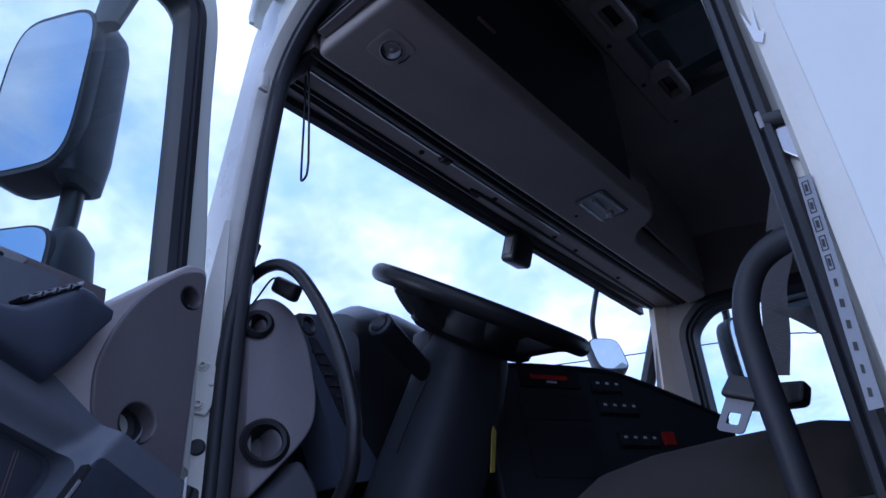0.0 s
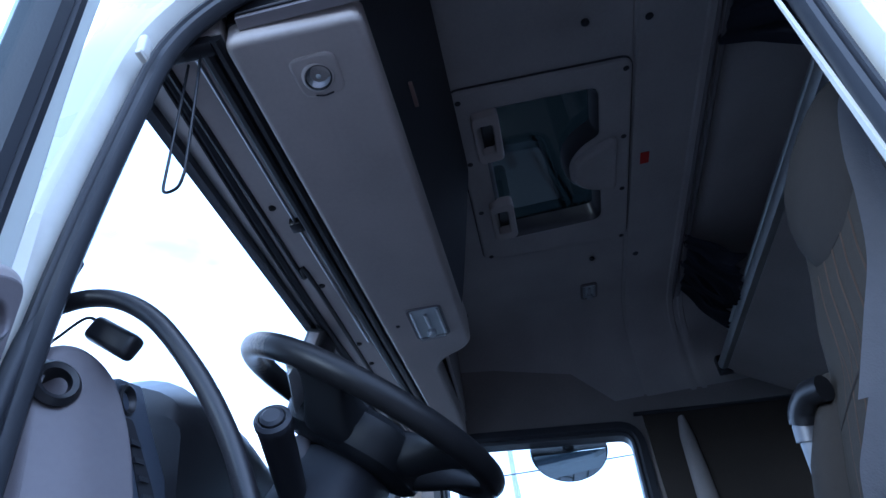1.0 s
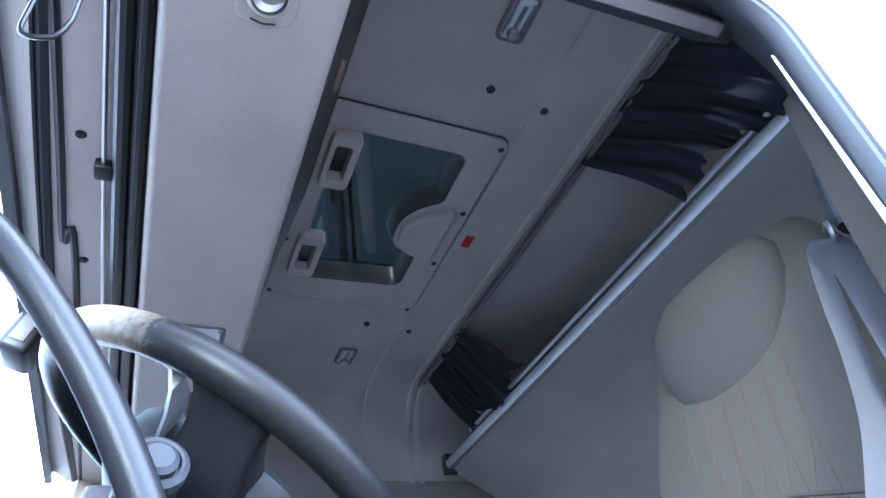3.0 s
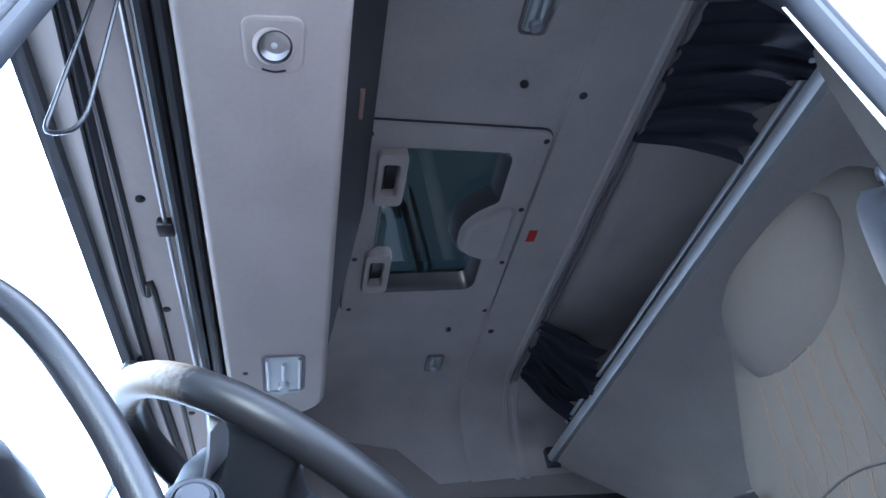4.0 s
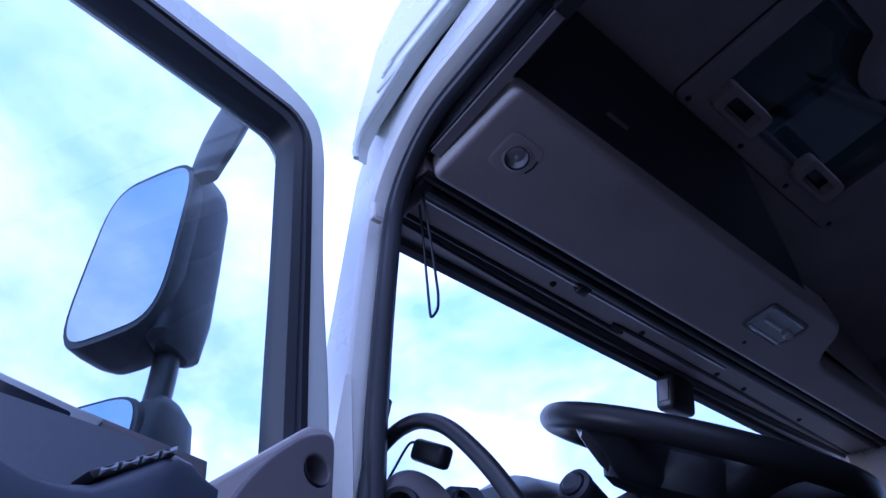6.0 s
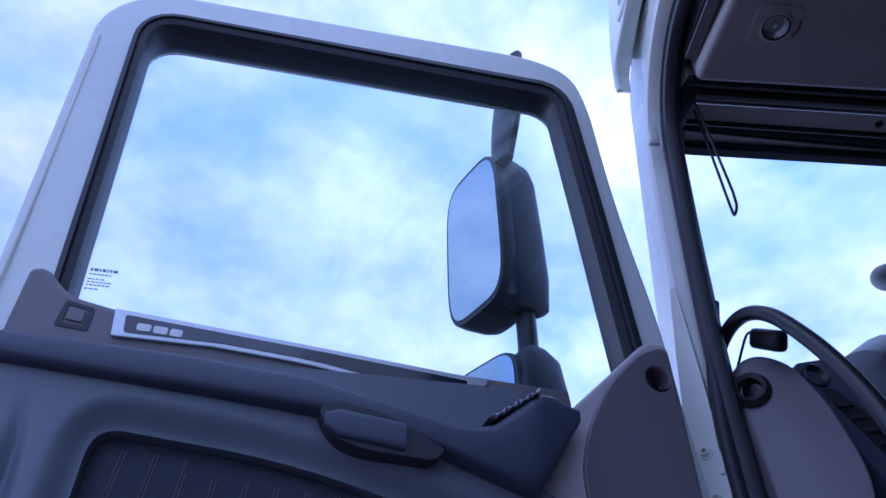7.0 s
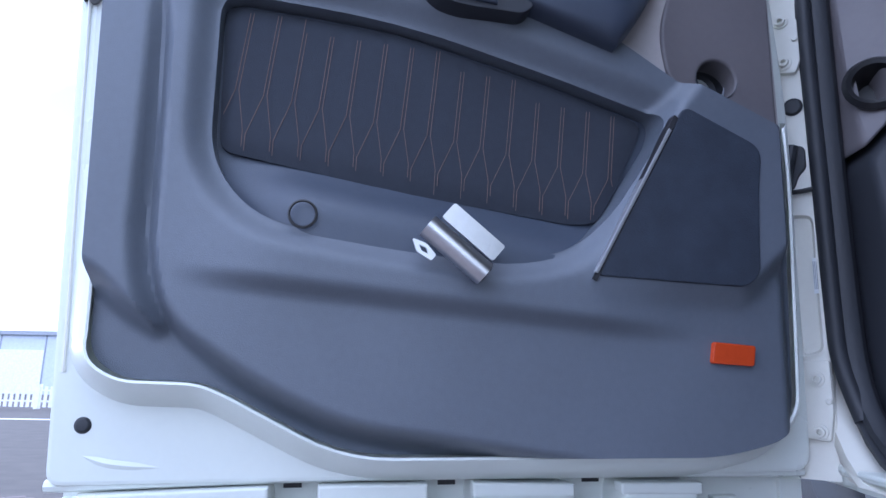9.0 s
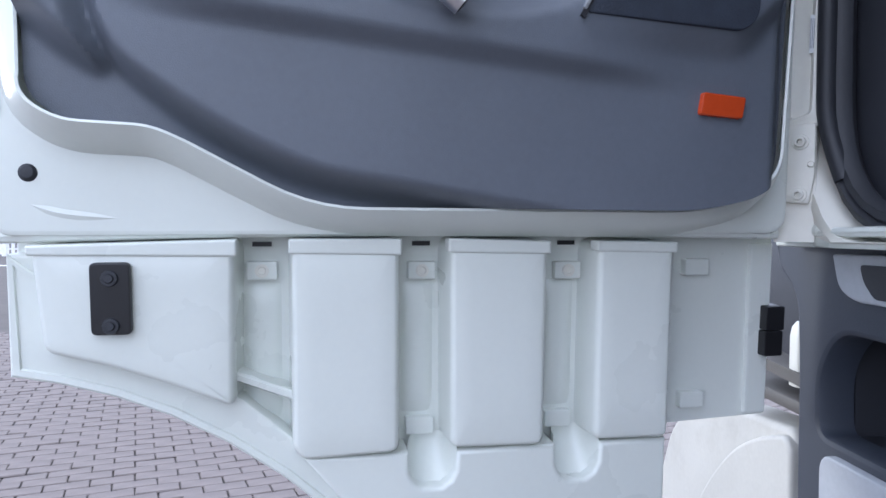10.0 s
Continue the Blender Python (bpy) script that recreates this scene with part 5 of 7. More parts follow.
for x, y in ((1.125, 0.50), (1.134, 0.067), (1.851, 0.063), (1.820, 0.506), (1.376, 0.067), (1.603, 0.066), (1.356, 0.504), (1.579, 0.505)):
    screw(hatch, on_ceiling(x, y, 0.012), DOWN, 0.008, DARK)
bar = tagged(mesh_ob("roof_bar", tube([(1.30, 0.435, 3.03), (1.53, 0.375, 3.03)], 0.016, 12, smooth=False), PAINT), "white roof bar seen above the hatch", "roof bar")
sticker = tagged(mesh_ob("red_sticker", slab(fillet([(1.474, -0.014), (1.474, 0.012), (1.522, 0.012), (1.522, -0.014)], 0.002), 0.0, 0.0015, cat), RED), "small red sticker on the headliner", "sticker")

bars = thing("roof_bars", "two pale steel bars on the roof above the hatch", "roof bar")
part("bar", tube([(1.755, 0.297, 3.302), (1.90, 0.250, 3.302), (2.06, 0.200, 3.300), (2.10, 0.188, 3.27), (2.105, 0.186, 3.09)], 0.014, 10), FENCE, bars)
part("bar", tube([(1.69, 0.280, 3.302), (1.88, 0.218, 3.302), (2.05, 0.162, 3.300), (2.09, 0.150, 3.27), (2.095, 0.148, 3.09)], 0.008, 10), FENCE, bars)

# ---- upper bunk, rail and curtains ----
bunk = thing("upper_bunk", "folded upper bunk with grey cloth underside and an aluminium front rail", "bunk")
bk = lambda x, s, d: Vector((x, -0.235 - 0.60 * s, 2.563 - 0.375 * s)) + Vector((0, 0.53, -0.848)) * d
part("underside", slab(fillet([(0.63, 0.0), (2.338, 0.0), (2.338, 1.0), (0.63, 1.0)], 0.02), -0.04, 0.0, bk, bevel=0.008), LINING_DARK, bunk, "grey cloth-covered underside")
part("front_rail", loft([[Vector((x, -0.230 + a, 2.584 + b)) for a, b in ((0.012, -0.022), (0.018, -0.012), (0.018, 0.004), (0.008, 0.006), (0.006, 0.016), (-0.02, 0.016), (-0.02, -0.022))] for x in (0.60, 2.345)]), ALU, bunk, "bright aluminium rail")
part("second_rail", tube([(0.63, -0.237, 2.626), (2.13, -0.237, 2.626)], 0.008, 10, smooth=False), ALU, bunk, "thin aluminium tube")
part("mattress", box(0.65, 2.32, -0.80, -0.285, 2.55, 2.62, 0.02, 3), LINING_DARK, bunk, "thin grey mattress edge")
part("end_cap", box(2.312, 2.352, -0.290, -0.210, 2.55, 2.62, 0.008), DARK, bunk)

track = thing("curtain_track", "grey double curtain track under the headliner", "curtain track")
for y in (-0.150, -0.172):
    part("rail", tube([on_ceiling(0.62, y, 0.012), on_ceiling(2.40, y, 0.012)], 0.007, 8, smooth=False), TAUPE, track)


def curtain(x0, x1, z0, z1, y0, y1, label, seed, lean=-0.2):
    """Bunched cloth hanging in folds from the track."""
    rnd = random.Random(seed)
    ph = [rnd.uniform(0, 6.3) for _ in range(6)]
    bm = bmesh.new()
    nu, nv = 130, 18
    g = []
    for i in range(nu + 1):
        t = i / nu
        row = []
        for j in range(nv + 1):
            v = j / nv
            sag = 0.03 * math.sin(math.pi * t) * v
            w = 0.017 * (0.15 + 0.9 * v) * math.sin(t * 38 + ph[0] + 0.9 * math.sin(5 * v + ph[1])) + 0.010 * (0.2 + v) * math.sin(t * 83 + ph[2] + 2.4 * v) + 0.006 * math.sin(t * 17 + 9 * v + ph[3])
            x = x0 + (x1 - x0) * t + lean * v + 0.02 * v * math.sin(3 * v + ph[3])
            y = y0 + (y1 - y0) * t + w - 0.055 * v
            z = z1 + (z0 - z1) * v * (0.9 + 0.1 * math.sin(t * 9 + ph[4])) - sag + 0.006 * math.sin(t * 60 + ph[5])
            row.append(bm.verts.new((x, y, z)))
        g.append(row)
    for i in range(nu):
        for j in range(nv):
            bm.faces.new((g[i][j], g[i + 1][j], g[i + 1][j + 1], g[i][j + 1]))
    bmesh.ops.solidify(bm, geom=bm.faces[:], thickness=0.003)
    return tagged(mesh_ob("curtain", bm, CURTAIN), label, "curtain", "cab curtains")


curtain(0.56, 1.13, 2.60, ceil_z(-0.2) - 0.006, -0.165, -0.172, "dark bunched cloth curtain drawn back by the near wall", 3)
curtain(1.93, 2.32, 2.60, ceil_z(-0.2) - 0.006, -0.165, -0.180, "dark bunched cloth curtain drawn back by the far wall", 5, -0.22)

# ---- driver's seat ----
seat = thing("driver_seat", "grey-brown cloth driver's seat with built-in headrest and orange seams", "seat")
SX = 0.842


def seat_ring(z, w, d, y, e=3.0, x=SX):
    return [Vector((x + a, y + b, z)) for a, b in superellipse(w, d, e, 40)]


prof = [(1.62, 0.255, 0.06, 0.045), (1.72, 0.262, 0.070, 0.02), (1.85, 0.265, 0.075, -0.02), (1.97, 0.258, 0.076, -0.06), (2.07, 0.245, 0.075, -0.075), (2.155, 0.222, 0.072, -0.093), (2.23, 0.200, 0.068, -0.104), (2.288, 0.178, 0.062, -0.112), (2.328, 0.152, 0.052, -0.118), (2.345, 0.122, 0.035, -0.121), (2.350, 0.08, 0.015, -0.123)]
part("backrest", loft([seat_ring(z, w + 0.012, d, y) for z, w, d, y in prof]), CLOTH, seat, "grey-brown cloth backrest")
head = [(2.112, 0.05, 0.012, -0.045), (2.119, 0.085, 0.028, -0.048), (2.142, 0.118, 0.040, -0.054), (2.187, 0.145, 0.050, -0.062), (2.237, 0.158, 0.054, -0.071), (2.287, 0.152, 0.050, -0.080), (2.322, 0.128, 0.040, -0.089), (2.339, 0.09, 0.022, -0.096)]
part("headrest", loft([seat_ring(z, w, d, y + 0.009, 2.5, SX + 0.01) for z, w, d, y in head]), CLOTH_DARK, seat, "padded headrest")


def seat_front(x, z):
    """The y of the backrest's front face."""
    for (z0, w0, d0, y0), (z1, w1, d1, y1) in zip(prof, prof[1:]):
        if z0 <= z <= z1:
            t = (z - z0) / (z1 - z0)
            w, d, y = w0 + (w1 - w0) * t, d0 + (d1 - d0) * t, y0 + (y1 - y0) * t
            return y + d * max(0.0, 1 - abs((x - SX) / w) ** 3.0) ** (1 / 3.0)
    return 0.0


for k in range(6):
    for side in (-1, 1):
        x0 = SX + 0.112 - k * 0.042
        pts = []
        for j in range(25):
            z = 2.125 - j * 0.018
            fork = 0.0205 * max(0.0, min(1.0, (j - 7) / 5)) * side
            x = x0 + 0.0016 * side + fork
            pts.append((x, seat_front(x, z) + 0.0006, z))
        part("seam", tube(pts, 0.0006, 4, smooth=False), SEAM, seat, "dull orange seam")
cross = [(SX + 0.20 - 0.40 * i / 20, 1.925 + 0.02 * math.cos(math.pi * (i / 10 - 1))) for i in range(21)]
part("cross_seam", tube([(x, seat_front(x, z) + 0.0003, z) for x, z in cross], 0.0025, 6, smooth=False), CLOTH_DARK, seat, "sewn cross seam")
part("side_bolster", loft([seat_ring(z, w, 0.05, y, 2.4, SX + 0.235) for z, w, y in ((1.64, 0.03, 0.075), (1.75, 0.045, 0.06), (1.88, 0.045, 0.02), (1.98, 0.03, -0.03), (2.01, 0.015, -0.05))]), CLOTH_DARK, seat)
part("cushion", loft([[Vector((SX + 0.02 + a, 0.08 + 0.455 * t, 1.545 + b - 0.035 * (2 * t - 1) ** 4)) for a, b in superellipse(0.215 * q, 0.108 * q, 2.6, 36)] for t, q in ((0.0, 0.5), (0.03, 0.8), (0.1, 0.95), (0.25, 1.0), (0.45, 1.0), (0.65, 0.99), (0.8, 0.95), (0.9, 0.86), (0.96, 0.72), (0.99, 0.55), (1.0, 0.4))]), CLOTH_DARK, seat, "dark cloth seat cushion")
part("pedestal", box(SX - 0.2, SX + 0.2, 0.02, 0.48, 1.2, 1.56, 0.03), BLACK, seat, "black seat base")

part("arm_stub", tube([(1.035, 0.02, 1.975), (1.06, 0.036, 1.978), (1.085, 0.047, 1.963), (1.096, 0.05, 1.945)], 0.021, 12), BLACK, seat, "dark rounded arm at the seat side")
part("arm_clamp", tube([(1.096, 0.05, 1.944), (1.102, 0.052, 1.918)], 0.018, 14, smooth=False), LATCH, seat, "dull metal clamp")
part("arm_stalk", tube([(1.102, 0.052, 1.918), (1.108, 0.058, 1.80), (1.108, 0.07, 1.60)], 0.013, 12), GREY_PLATE, seat, "grey stalk")

# belt, its guide and the tongue
belt = thing("seat_belt", "grey webbing seat belt hanging beside the seat with a steel tongue", "seat belt")


def strap(pts, wide, name, mat=BELT):
    """A flat band: points with a width direction each."""
    P = smooth_path([p for p, _ in pts], 8)
    W = smooth_path([w for _, w in pts], 8)
    bm = bmesh.new()
    v = [(bm.verts.new(p - w.normalized() * wide), bm.verts.new(p + w.normalized() * wide)) for p, w in zip(P, W)]
    for (a, b), (c, d) in zip(v, v[1:]):
        bm.faces.new((a, b, d, c))
    bmesh.ops.solidify(bm, geom=bm.faces[:], thickness=0.0016)
    return part(name, bm, mat, belt)


strap([(Vector((0.634, -0.052, 2.236)), Vector((0.2, 1, -0.2))), (Vector((0.626, -0.006, 2.195)), Vector((0.05, 1, -0.42))), (Vector((0.620, 0.028, 2.112)), Vector((0.1, 1, -0.42))), (Vector((0.620, 0.044, 2.047)), Vector((0.1, 1, -0.40))), (Vector((0.622, 0.066, 1.97)), Vector((0.2, 1, -0.3))), (Vector((0.626, 0.097, 1.905)), Vector((0.3, 1, -0.2))), (Vector((0.640, 0.136, 1.82)), Vector((0.3, 1, 0.0)))], 0.024, "webbing")
strap([(Vector((0.640, 0.134, 1.825)), Vector((0.2, 1, 0.0))), (Vector((0.648, 0.156, 1.785)), Vector((0.1, 1, 0.1))), (Vector((0.652, 0.172, 1.755)), Vector((0.1, 1, 0.1))), (Vector((0.655, 0.184, 1.710)), Vector((0.1, 1, 0.15))), (Vector((0.652, 0.196, 1.672)), Vector((0.1, 1, 0.3)))], 0.0135, "folded_webbing")
strap([(Vector((0.650, 0.165, 1.735)), Vector((0.1, 1, 0.4))), (Vector((0.645, 0.115, 1.68)), Vector((0.2, 1, 0.2))), (Vector((0.60, 0.07, 1.55)), Vector((0.3, 1, 0))), (Vector((0.58, 0.04, 1.35)), Vector((0.0, 1, 0)))], 0.022, "lower_webbing")
strap([(Vector((0.630, -0.060, 2.236)), Vector((0.4, 1, 0.0))), (Vector((0.606, -0.024, 2.15)), Vector((0.3, 1, 0.2))), (Vector((0.588, 0.012, 2.08)), Vector((0.2, 1, 0.1))), (Vector((0.576, 0.040, 2.0)), Vector((0.1, 1, 0))), (Vector((0.572, 0.05, 1.8)), Vector((0.0, 1, 0))), (Vector((0.57, 0.05, 1.45)), Vector((0.0, 1, 0)))], 0.029, "rear_webbing")
part("guide", loft([[Vector((0.612 + dx + w * math.cos(a), -0.11 + 0.04 * math.sin(a), z)) for a in [i * math.pi / 8 for i in range(16)]] for z, w, dx in ((2.25, 0.016, 0.0), (2.26, 0.022, -0.002), (2.30, 0.024, -0.006), (2.335, 0.020, -0.012), (2.352, 0.010, -0.014))]), DARK, belt, "dark belt guide cover")
part("guide_loop", tube([(0.660, -0.100, 2.235), (0.660, -0.105, 2.255), (0.640, -0.085, 2.265), (0.620, -0.06, 2.255), (0.618, -0.055, 2.232), (0.640, -0.078, 2.226)], 0.005, 8, closed=True), LATCH, belt, "steel guide loop")
TG = Vector((0.630, 0.230, 1.652))
tg = lambda a, b, d: TG + Vector((0, -0.92, -0.38)) * a + Vector((0.1, -0.5, 0.86)) * b + Vector((-1, 0, 0.1)) * d
part("tongue", slab(fillet([(-0.013, -0.034), (0.013, -0.034), (0.015, 0.004), (-0.013, 0.004)], 0.005), -0.001, 0.0015, tg, [fillet([(-0.006, -0.026), (0.006, -0.026), (0.006, -0.014), (-0.006, -0.014)], 0.002)]), LATCH, belt, "steel belt tongue")
part("tongue_grip", slab(fillet([(-0.018, 0.0), (0.040, -0.002), (0.060, 0.004), (0.056, 0.026), (0.03, 0.020), (-0.014, 0.024)], 0.006), -0.009, 0.009, tg, bevel=0.004), BLACK, belt, "black tongue grip")

# grab handles
gh = thing("grab_handle", "long curved black grab handle beside the steering wheel", "grab handle", group="grab handles")
part("bar", tube([(0.566, 1.045, 2.056), (0.568, 1.012, 2.074), (0.570, 0.968, 2.080), (0.571, 0.920, 2.066), (0.572, 0.872, 2.029), (0.572, 0.825, 1.968), (0.572, 0.790, 1.911), (0.572, 0.763, 1.855), (0.571, 0.745, 1.806), (0.570, 0.731, 1.76), (0.570, 0.727, 1.72), (0.575, 0.745, 1.66), (0.585, 0.82, 1.60), (0.60, 0.92, 1.56)], 0.0113, 14), BLACK, gh)
part("foot", lathe([(0.0, 0.03), (0.02, 0.028), (0.024, 0.0)], facing((0.565, 1.065, 2.046), (0, -1, 0.3)), 16), BLACK, gh)
fob = thing("remote_fob", "small black remote on a bent wire behind the grab handle", "remote")
part("case", move(box(-0.012, 0.012, -0.038, 0.038, -0.016, 0.016, 0.008, 3), pose(0.601, 0.944, 2.036, 36)), BLACK, fob)
part("wire", tube([(0.585, 1.04, 2.02), (0.590, 1.015, 2.045), (0.597, 0.985, 2.072), (0.601, 0.965, 2.060)], 0.0022, 6), BLACK, fob)
gh2 = thing("grab_handle", "black grab handle on the pillar behind the seat", "grab handle", group="grab handles")
part("bar", tube([(0.530, 0.080, 1.742), (0.553, 0.125, 1.760), (0.568, 0.163, 1.753), (0.575, 0.186, 1.715), (0.578, 0.190, 1.655), (0.580, 0.188, 1.57), (0.59, 0.188, 1.42), (0.58, 0.17, 1.30)], 0.0125, 14), DARK, gh2)
part("foot", lathe([(0.0, 0.02), (0.02, 0.018), (0.026, 0.0)], facing((0.525, 0.073, 1.74), (0.7, 0.7, 0.1)), 16), BLACK, gh2)

# ---- steering wheel and column ----
WC, WR, WT, WB = Vector((0.858, 0.7003, 1.9859)), 0.1952, radians(34.8), radians(2.05)
E1 = Vector((math.cos(WB), 0, math.sin(WB)))
E2 = Vector((0, math.cos(WT), math.sin(WT)))
E2 = (E2 - E1 * E1.dot(E2)).normalized()
EN = E1.cross(E2)
wheel = thing("steering_wheel", "black leather-rimmed truck steering wheel with worn rim", "steering wheel")
wp = lambda a, b, d: WC + E1 * a + E2 * b + EN * d
part("rim", tube([wp(WR * math.cos(2 * math.pi * i / 56), WR * math.sin(2 * math.pi * i / 56), 0) for i in range(56)], 0.0172, 18, closed=True, smooth=False), LEATHER, wheel, "black leather rim")
part("hub", loft([[wp(a, b - 0.004, d) for a, b in superellipse(w, h, 3.4, 36)] for d, w, h in ((-0.070, 0.082, 0.066), (-0.067, 0.098, 0.080), (-0.058, 0.110, 0.092), (-0.036, 0.116, 0.096), (-0.014, 0.112, 0.092), (-0.004, 0.098, 0.078), (0.0, 0.07, 0.052))]), WHEEL_PLASTIC, wheel, "black hub with horn pad")
for side in (-1, 1):
    # broad side spokes, deep at the hub and flaring into the rim
    rings = []
    for i in range(11):
        s = i / 10
        a = 0.085 + (0.190 - 0.085) * s
        up_, dn_ = 0.044 - 0.010 * math.sin(math.pi * s) + 0.014 * s ** 5, -0.050 + 0.026 * math.sin(math.pi * min(1, s * 1.1) / 2) - 0.010 * s ** 5
        top, bot = -0.004 + 0.012 * s, -0.064 + 0.050 * step(0.15, 1.0, s)
        rings.append([wp(side * a, (up_ + dn_) / 2 + p * (up_ - dn_) / 2, (top + bot) / 2 + q * (top - bot) / 2) for p, q in superellipse(1, 1, 3.6, 24)])
    part("spoke", loft(rings), WHEEL_PLASTIC, wheel)
for ang in (244, 296):
    a = radians(ang)
    r, t = Vector((math.cos(a), math.sin(a))), Vector((-math.sin(a), math.cos(a)))
    rings = []
    for i in range(9):
        s = i / 8
        rad = 0.07 + (WR - 0.004 - 0.07) * s
        w = 0.036 - 0.010 * math.sin(math.pi * s) + 0.008 * s ** 5
        top, bot = -0.004 + 0.012 * s, -0.060 + 0.046 * step(0.1, 1.0, s)
        rings.append([wp(*(r * rad + t * p * w), (top + bot) / 2 + q * (top - bot) / 2) for p, q in superellipse(1, 1, 3.2, 20)])
    part("spoke", loft(rings), WHEEL_PLASTIC, wheel)
part("spoke_trim", loft([[wp(x + dx * 0.0016, y + 0.0016 * dx, d + dd * h) for dx, dd in ((-1, -1), (1, -1), (1, 1), (-1, 1))] for x, y, d, h in ((-0.140, 0.112, -0.004, 0.0015), (-0.157, 0.086, -0.005, 0.0025), (-0.166, 0.066, -0.008, 0.004), (-0.164, 0.055, -0.016, 0.008), (-0.150, 0.0475, -0.024, 0.013), (-0.130, 0.0445, -0.032, 0.017), (-0.112, 0.046, -0.036, 0.018))]), SILVER, wheel, "silver edge along the spoke")
column = thing("steering_column", "tall dark plastic steering column shroud", "steering column")
part("shroud", loft([[p + Vector((a, b * 0.83, b * 0.3)) for a, b in superellipse(w, h, 3.4, 32)] for p, w, h in ((wp(0, -0.008, -0.066), 0.070, 0.060), (wp(0.004, -0.006, -0.10), 0.082, 0.072), (Vector((0.885, 0.805, 1.83)), 0.092, 0.082), (Vector((0.872, 0.86, 1.71)), 0.100, 0.088), (Vector((0.850, 0.93, 1.52)), 0.115, 0.10), (Vector((0.84, 0.99, 1.25)), 0.135, 0.11))]), DARK, column)
part("shroud_seam", tube([Vector((0.796, 0.775, 1.87)), Vector((0.780, 0.80, 1.82)), Vector((0.768, 0.84, 1.74))], 0.0022, 6), BLACK, column)
part("stalk_base", move(box(-0.034, 0.034, -0.022, 0.024, -0.022, 0.022, 0.006, 3), pose(0.824, 0.790, 1.930, 0, 8, 0)), TAUPE, column, "grey switch box on the column")

stalk = thing("control_stalk", "black control stalk with a round horn button", "control stalk")
S0, S1 = Vector((0.815, 0.792, 1.868)), Vector((0.663, 0.763, 1.920))
part("lever", tube([S0, S0.lerp(S1, 0.4), S1], lambda t: 0.017 + 0.004 * t, 16), BLACK, stalk)
part("button_ring", lathe([(0.022, -0.004), (0.022, 0.004), (0.018, 0.007), (0.016, 0.006)], facing(S1, S1 - S0)), DARK, stalk)
part("button", lathe([(0.014, 0.0), (0.014, 0.008), (0.010, 0.011), (0, 0.011)], facing(S1, S1 - S0)), DARK, stalk)

# ---- dashboard ----
dash = thing("dashboard", "dark truck dashboard with instrument hood, radio slot and grey side pod", "dashboard")
PODC = fillet([(0.546, 1.66), (0.546, 1.978), (0.575, 2.030), (0.626, 2.049), (0.675, 2.032), (0.706, 1.965), (0.716, 1.859), (0.703, 1.802), (0.658, 1.752)], [0.02, 0.03, 0.03, 0.04, 0.04, 0.05, 0.04, 0.03, 0.02], 6)


def pc(x, z, d):
    """The pod's face turns towards the door; d out of it."""
    s = x - 0.575
    return Vector((0.575 + 0.56 * s - 0.55 * max(d, 0.0), 0.988 + 0.14 * (z - 1.972) - 0.45 * s - 0.82 * max(d, 0.0) - min(d, 0.0), z - 0.6 * s * (z - 1.53)))



G1, G2 = (0.5745, 1.972, 0.025), (0.586, 1.757, 0.036)
part("side_pod", slab(PODC, -0.30, 0.0, pc, [arc_poly(G1[0], G1[1], G1[2] - .004), arc_poly(G2[0], G2[1], G2[2] - .004)], bevel=0.009, seg=3), TAUPE, dash, "taupe end pod with two round air vents")
for gx, gz, gr in (G1, G2):
    v = part("round_vent", lathe([(gr, -0.004), (gr + 0.004, 0.006), (gr - 0.002, 0.013), (gr - 0.008, 0.010), (gr - 0.011, -0.01), (gr - 0.013, -0.035), (0, -0.036)], facing(pc(gx, gz, 0), (-0.5, -0.85, 0.12))), BLACK, dash, "black round air vent ring")
part("pod_base", slab(fillet([(0.552, 1.65), (0.668, 1.742), (0.70, 1.70), (0.73, 1.25), (0.56, 1.25)], 0.015), -0.25, 0.0, pc, bevel=0.01), DARK, dash)
vp = lambda a, b, d: Vector((0.690 + 0.098 * a - 0.050 * b, 0.935 + 0.02 * a + 0.02 * b - d, 1.840 + 0.022 * a + 0.155 * b))
vpanel = part("vent_panel", slab(fillet([(-0.15, -0.9), (1.5, -0.9), (1.25, 0.25), (0.86, 0.85), (0.80, 1.10), (0.0, 1.06), (-0.15, 0.85)], [0, 0, 0.1, 0.2, 0.08, 0.08, 0.1], 5), -0.08, 0.0, vp, bevel=0.006), BLUEGREY, dash, "slate side vent panel")
part("round_vent", lathe([(0.019, -0.004), (0.020, 0.004), (0.017, 0.006), (0.013, 0.003), (0.010, -0.003), (0, -0.004)], facing(vp(0.16, 0.90, 0), (0.1, -1, 0)), 20), BLACK, vpanel)
part("vent_mouth", slab(fillet([(0.06, 0.76), (0.30, 0.76), (0.62, 0.30), (0.78, -0.10), (0.70, -0.30), (0.34, -0.30), (0.18, 0.20)], 0.06, 4), -0.012, 0.0015, vp), INK, vpanel, "black air vent mouth")
for i in range(7):
    z = -0.22 + i * 0.13
    a0 = 0.33 - 0.28 * step(-0.2, 0.7, z)
    part("vent_slat", slab([(a0, z), (a0 + 0.30, z), (a0 + 0.28, z + 0.04), (a0, z + 0.04)], 0.0, 0.005, vp), DARK, vpanel)
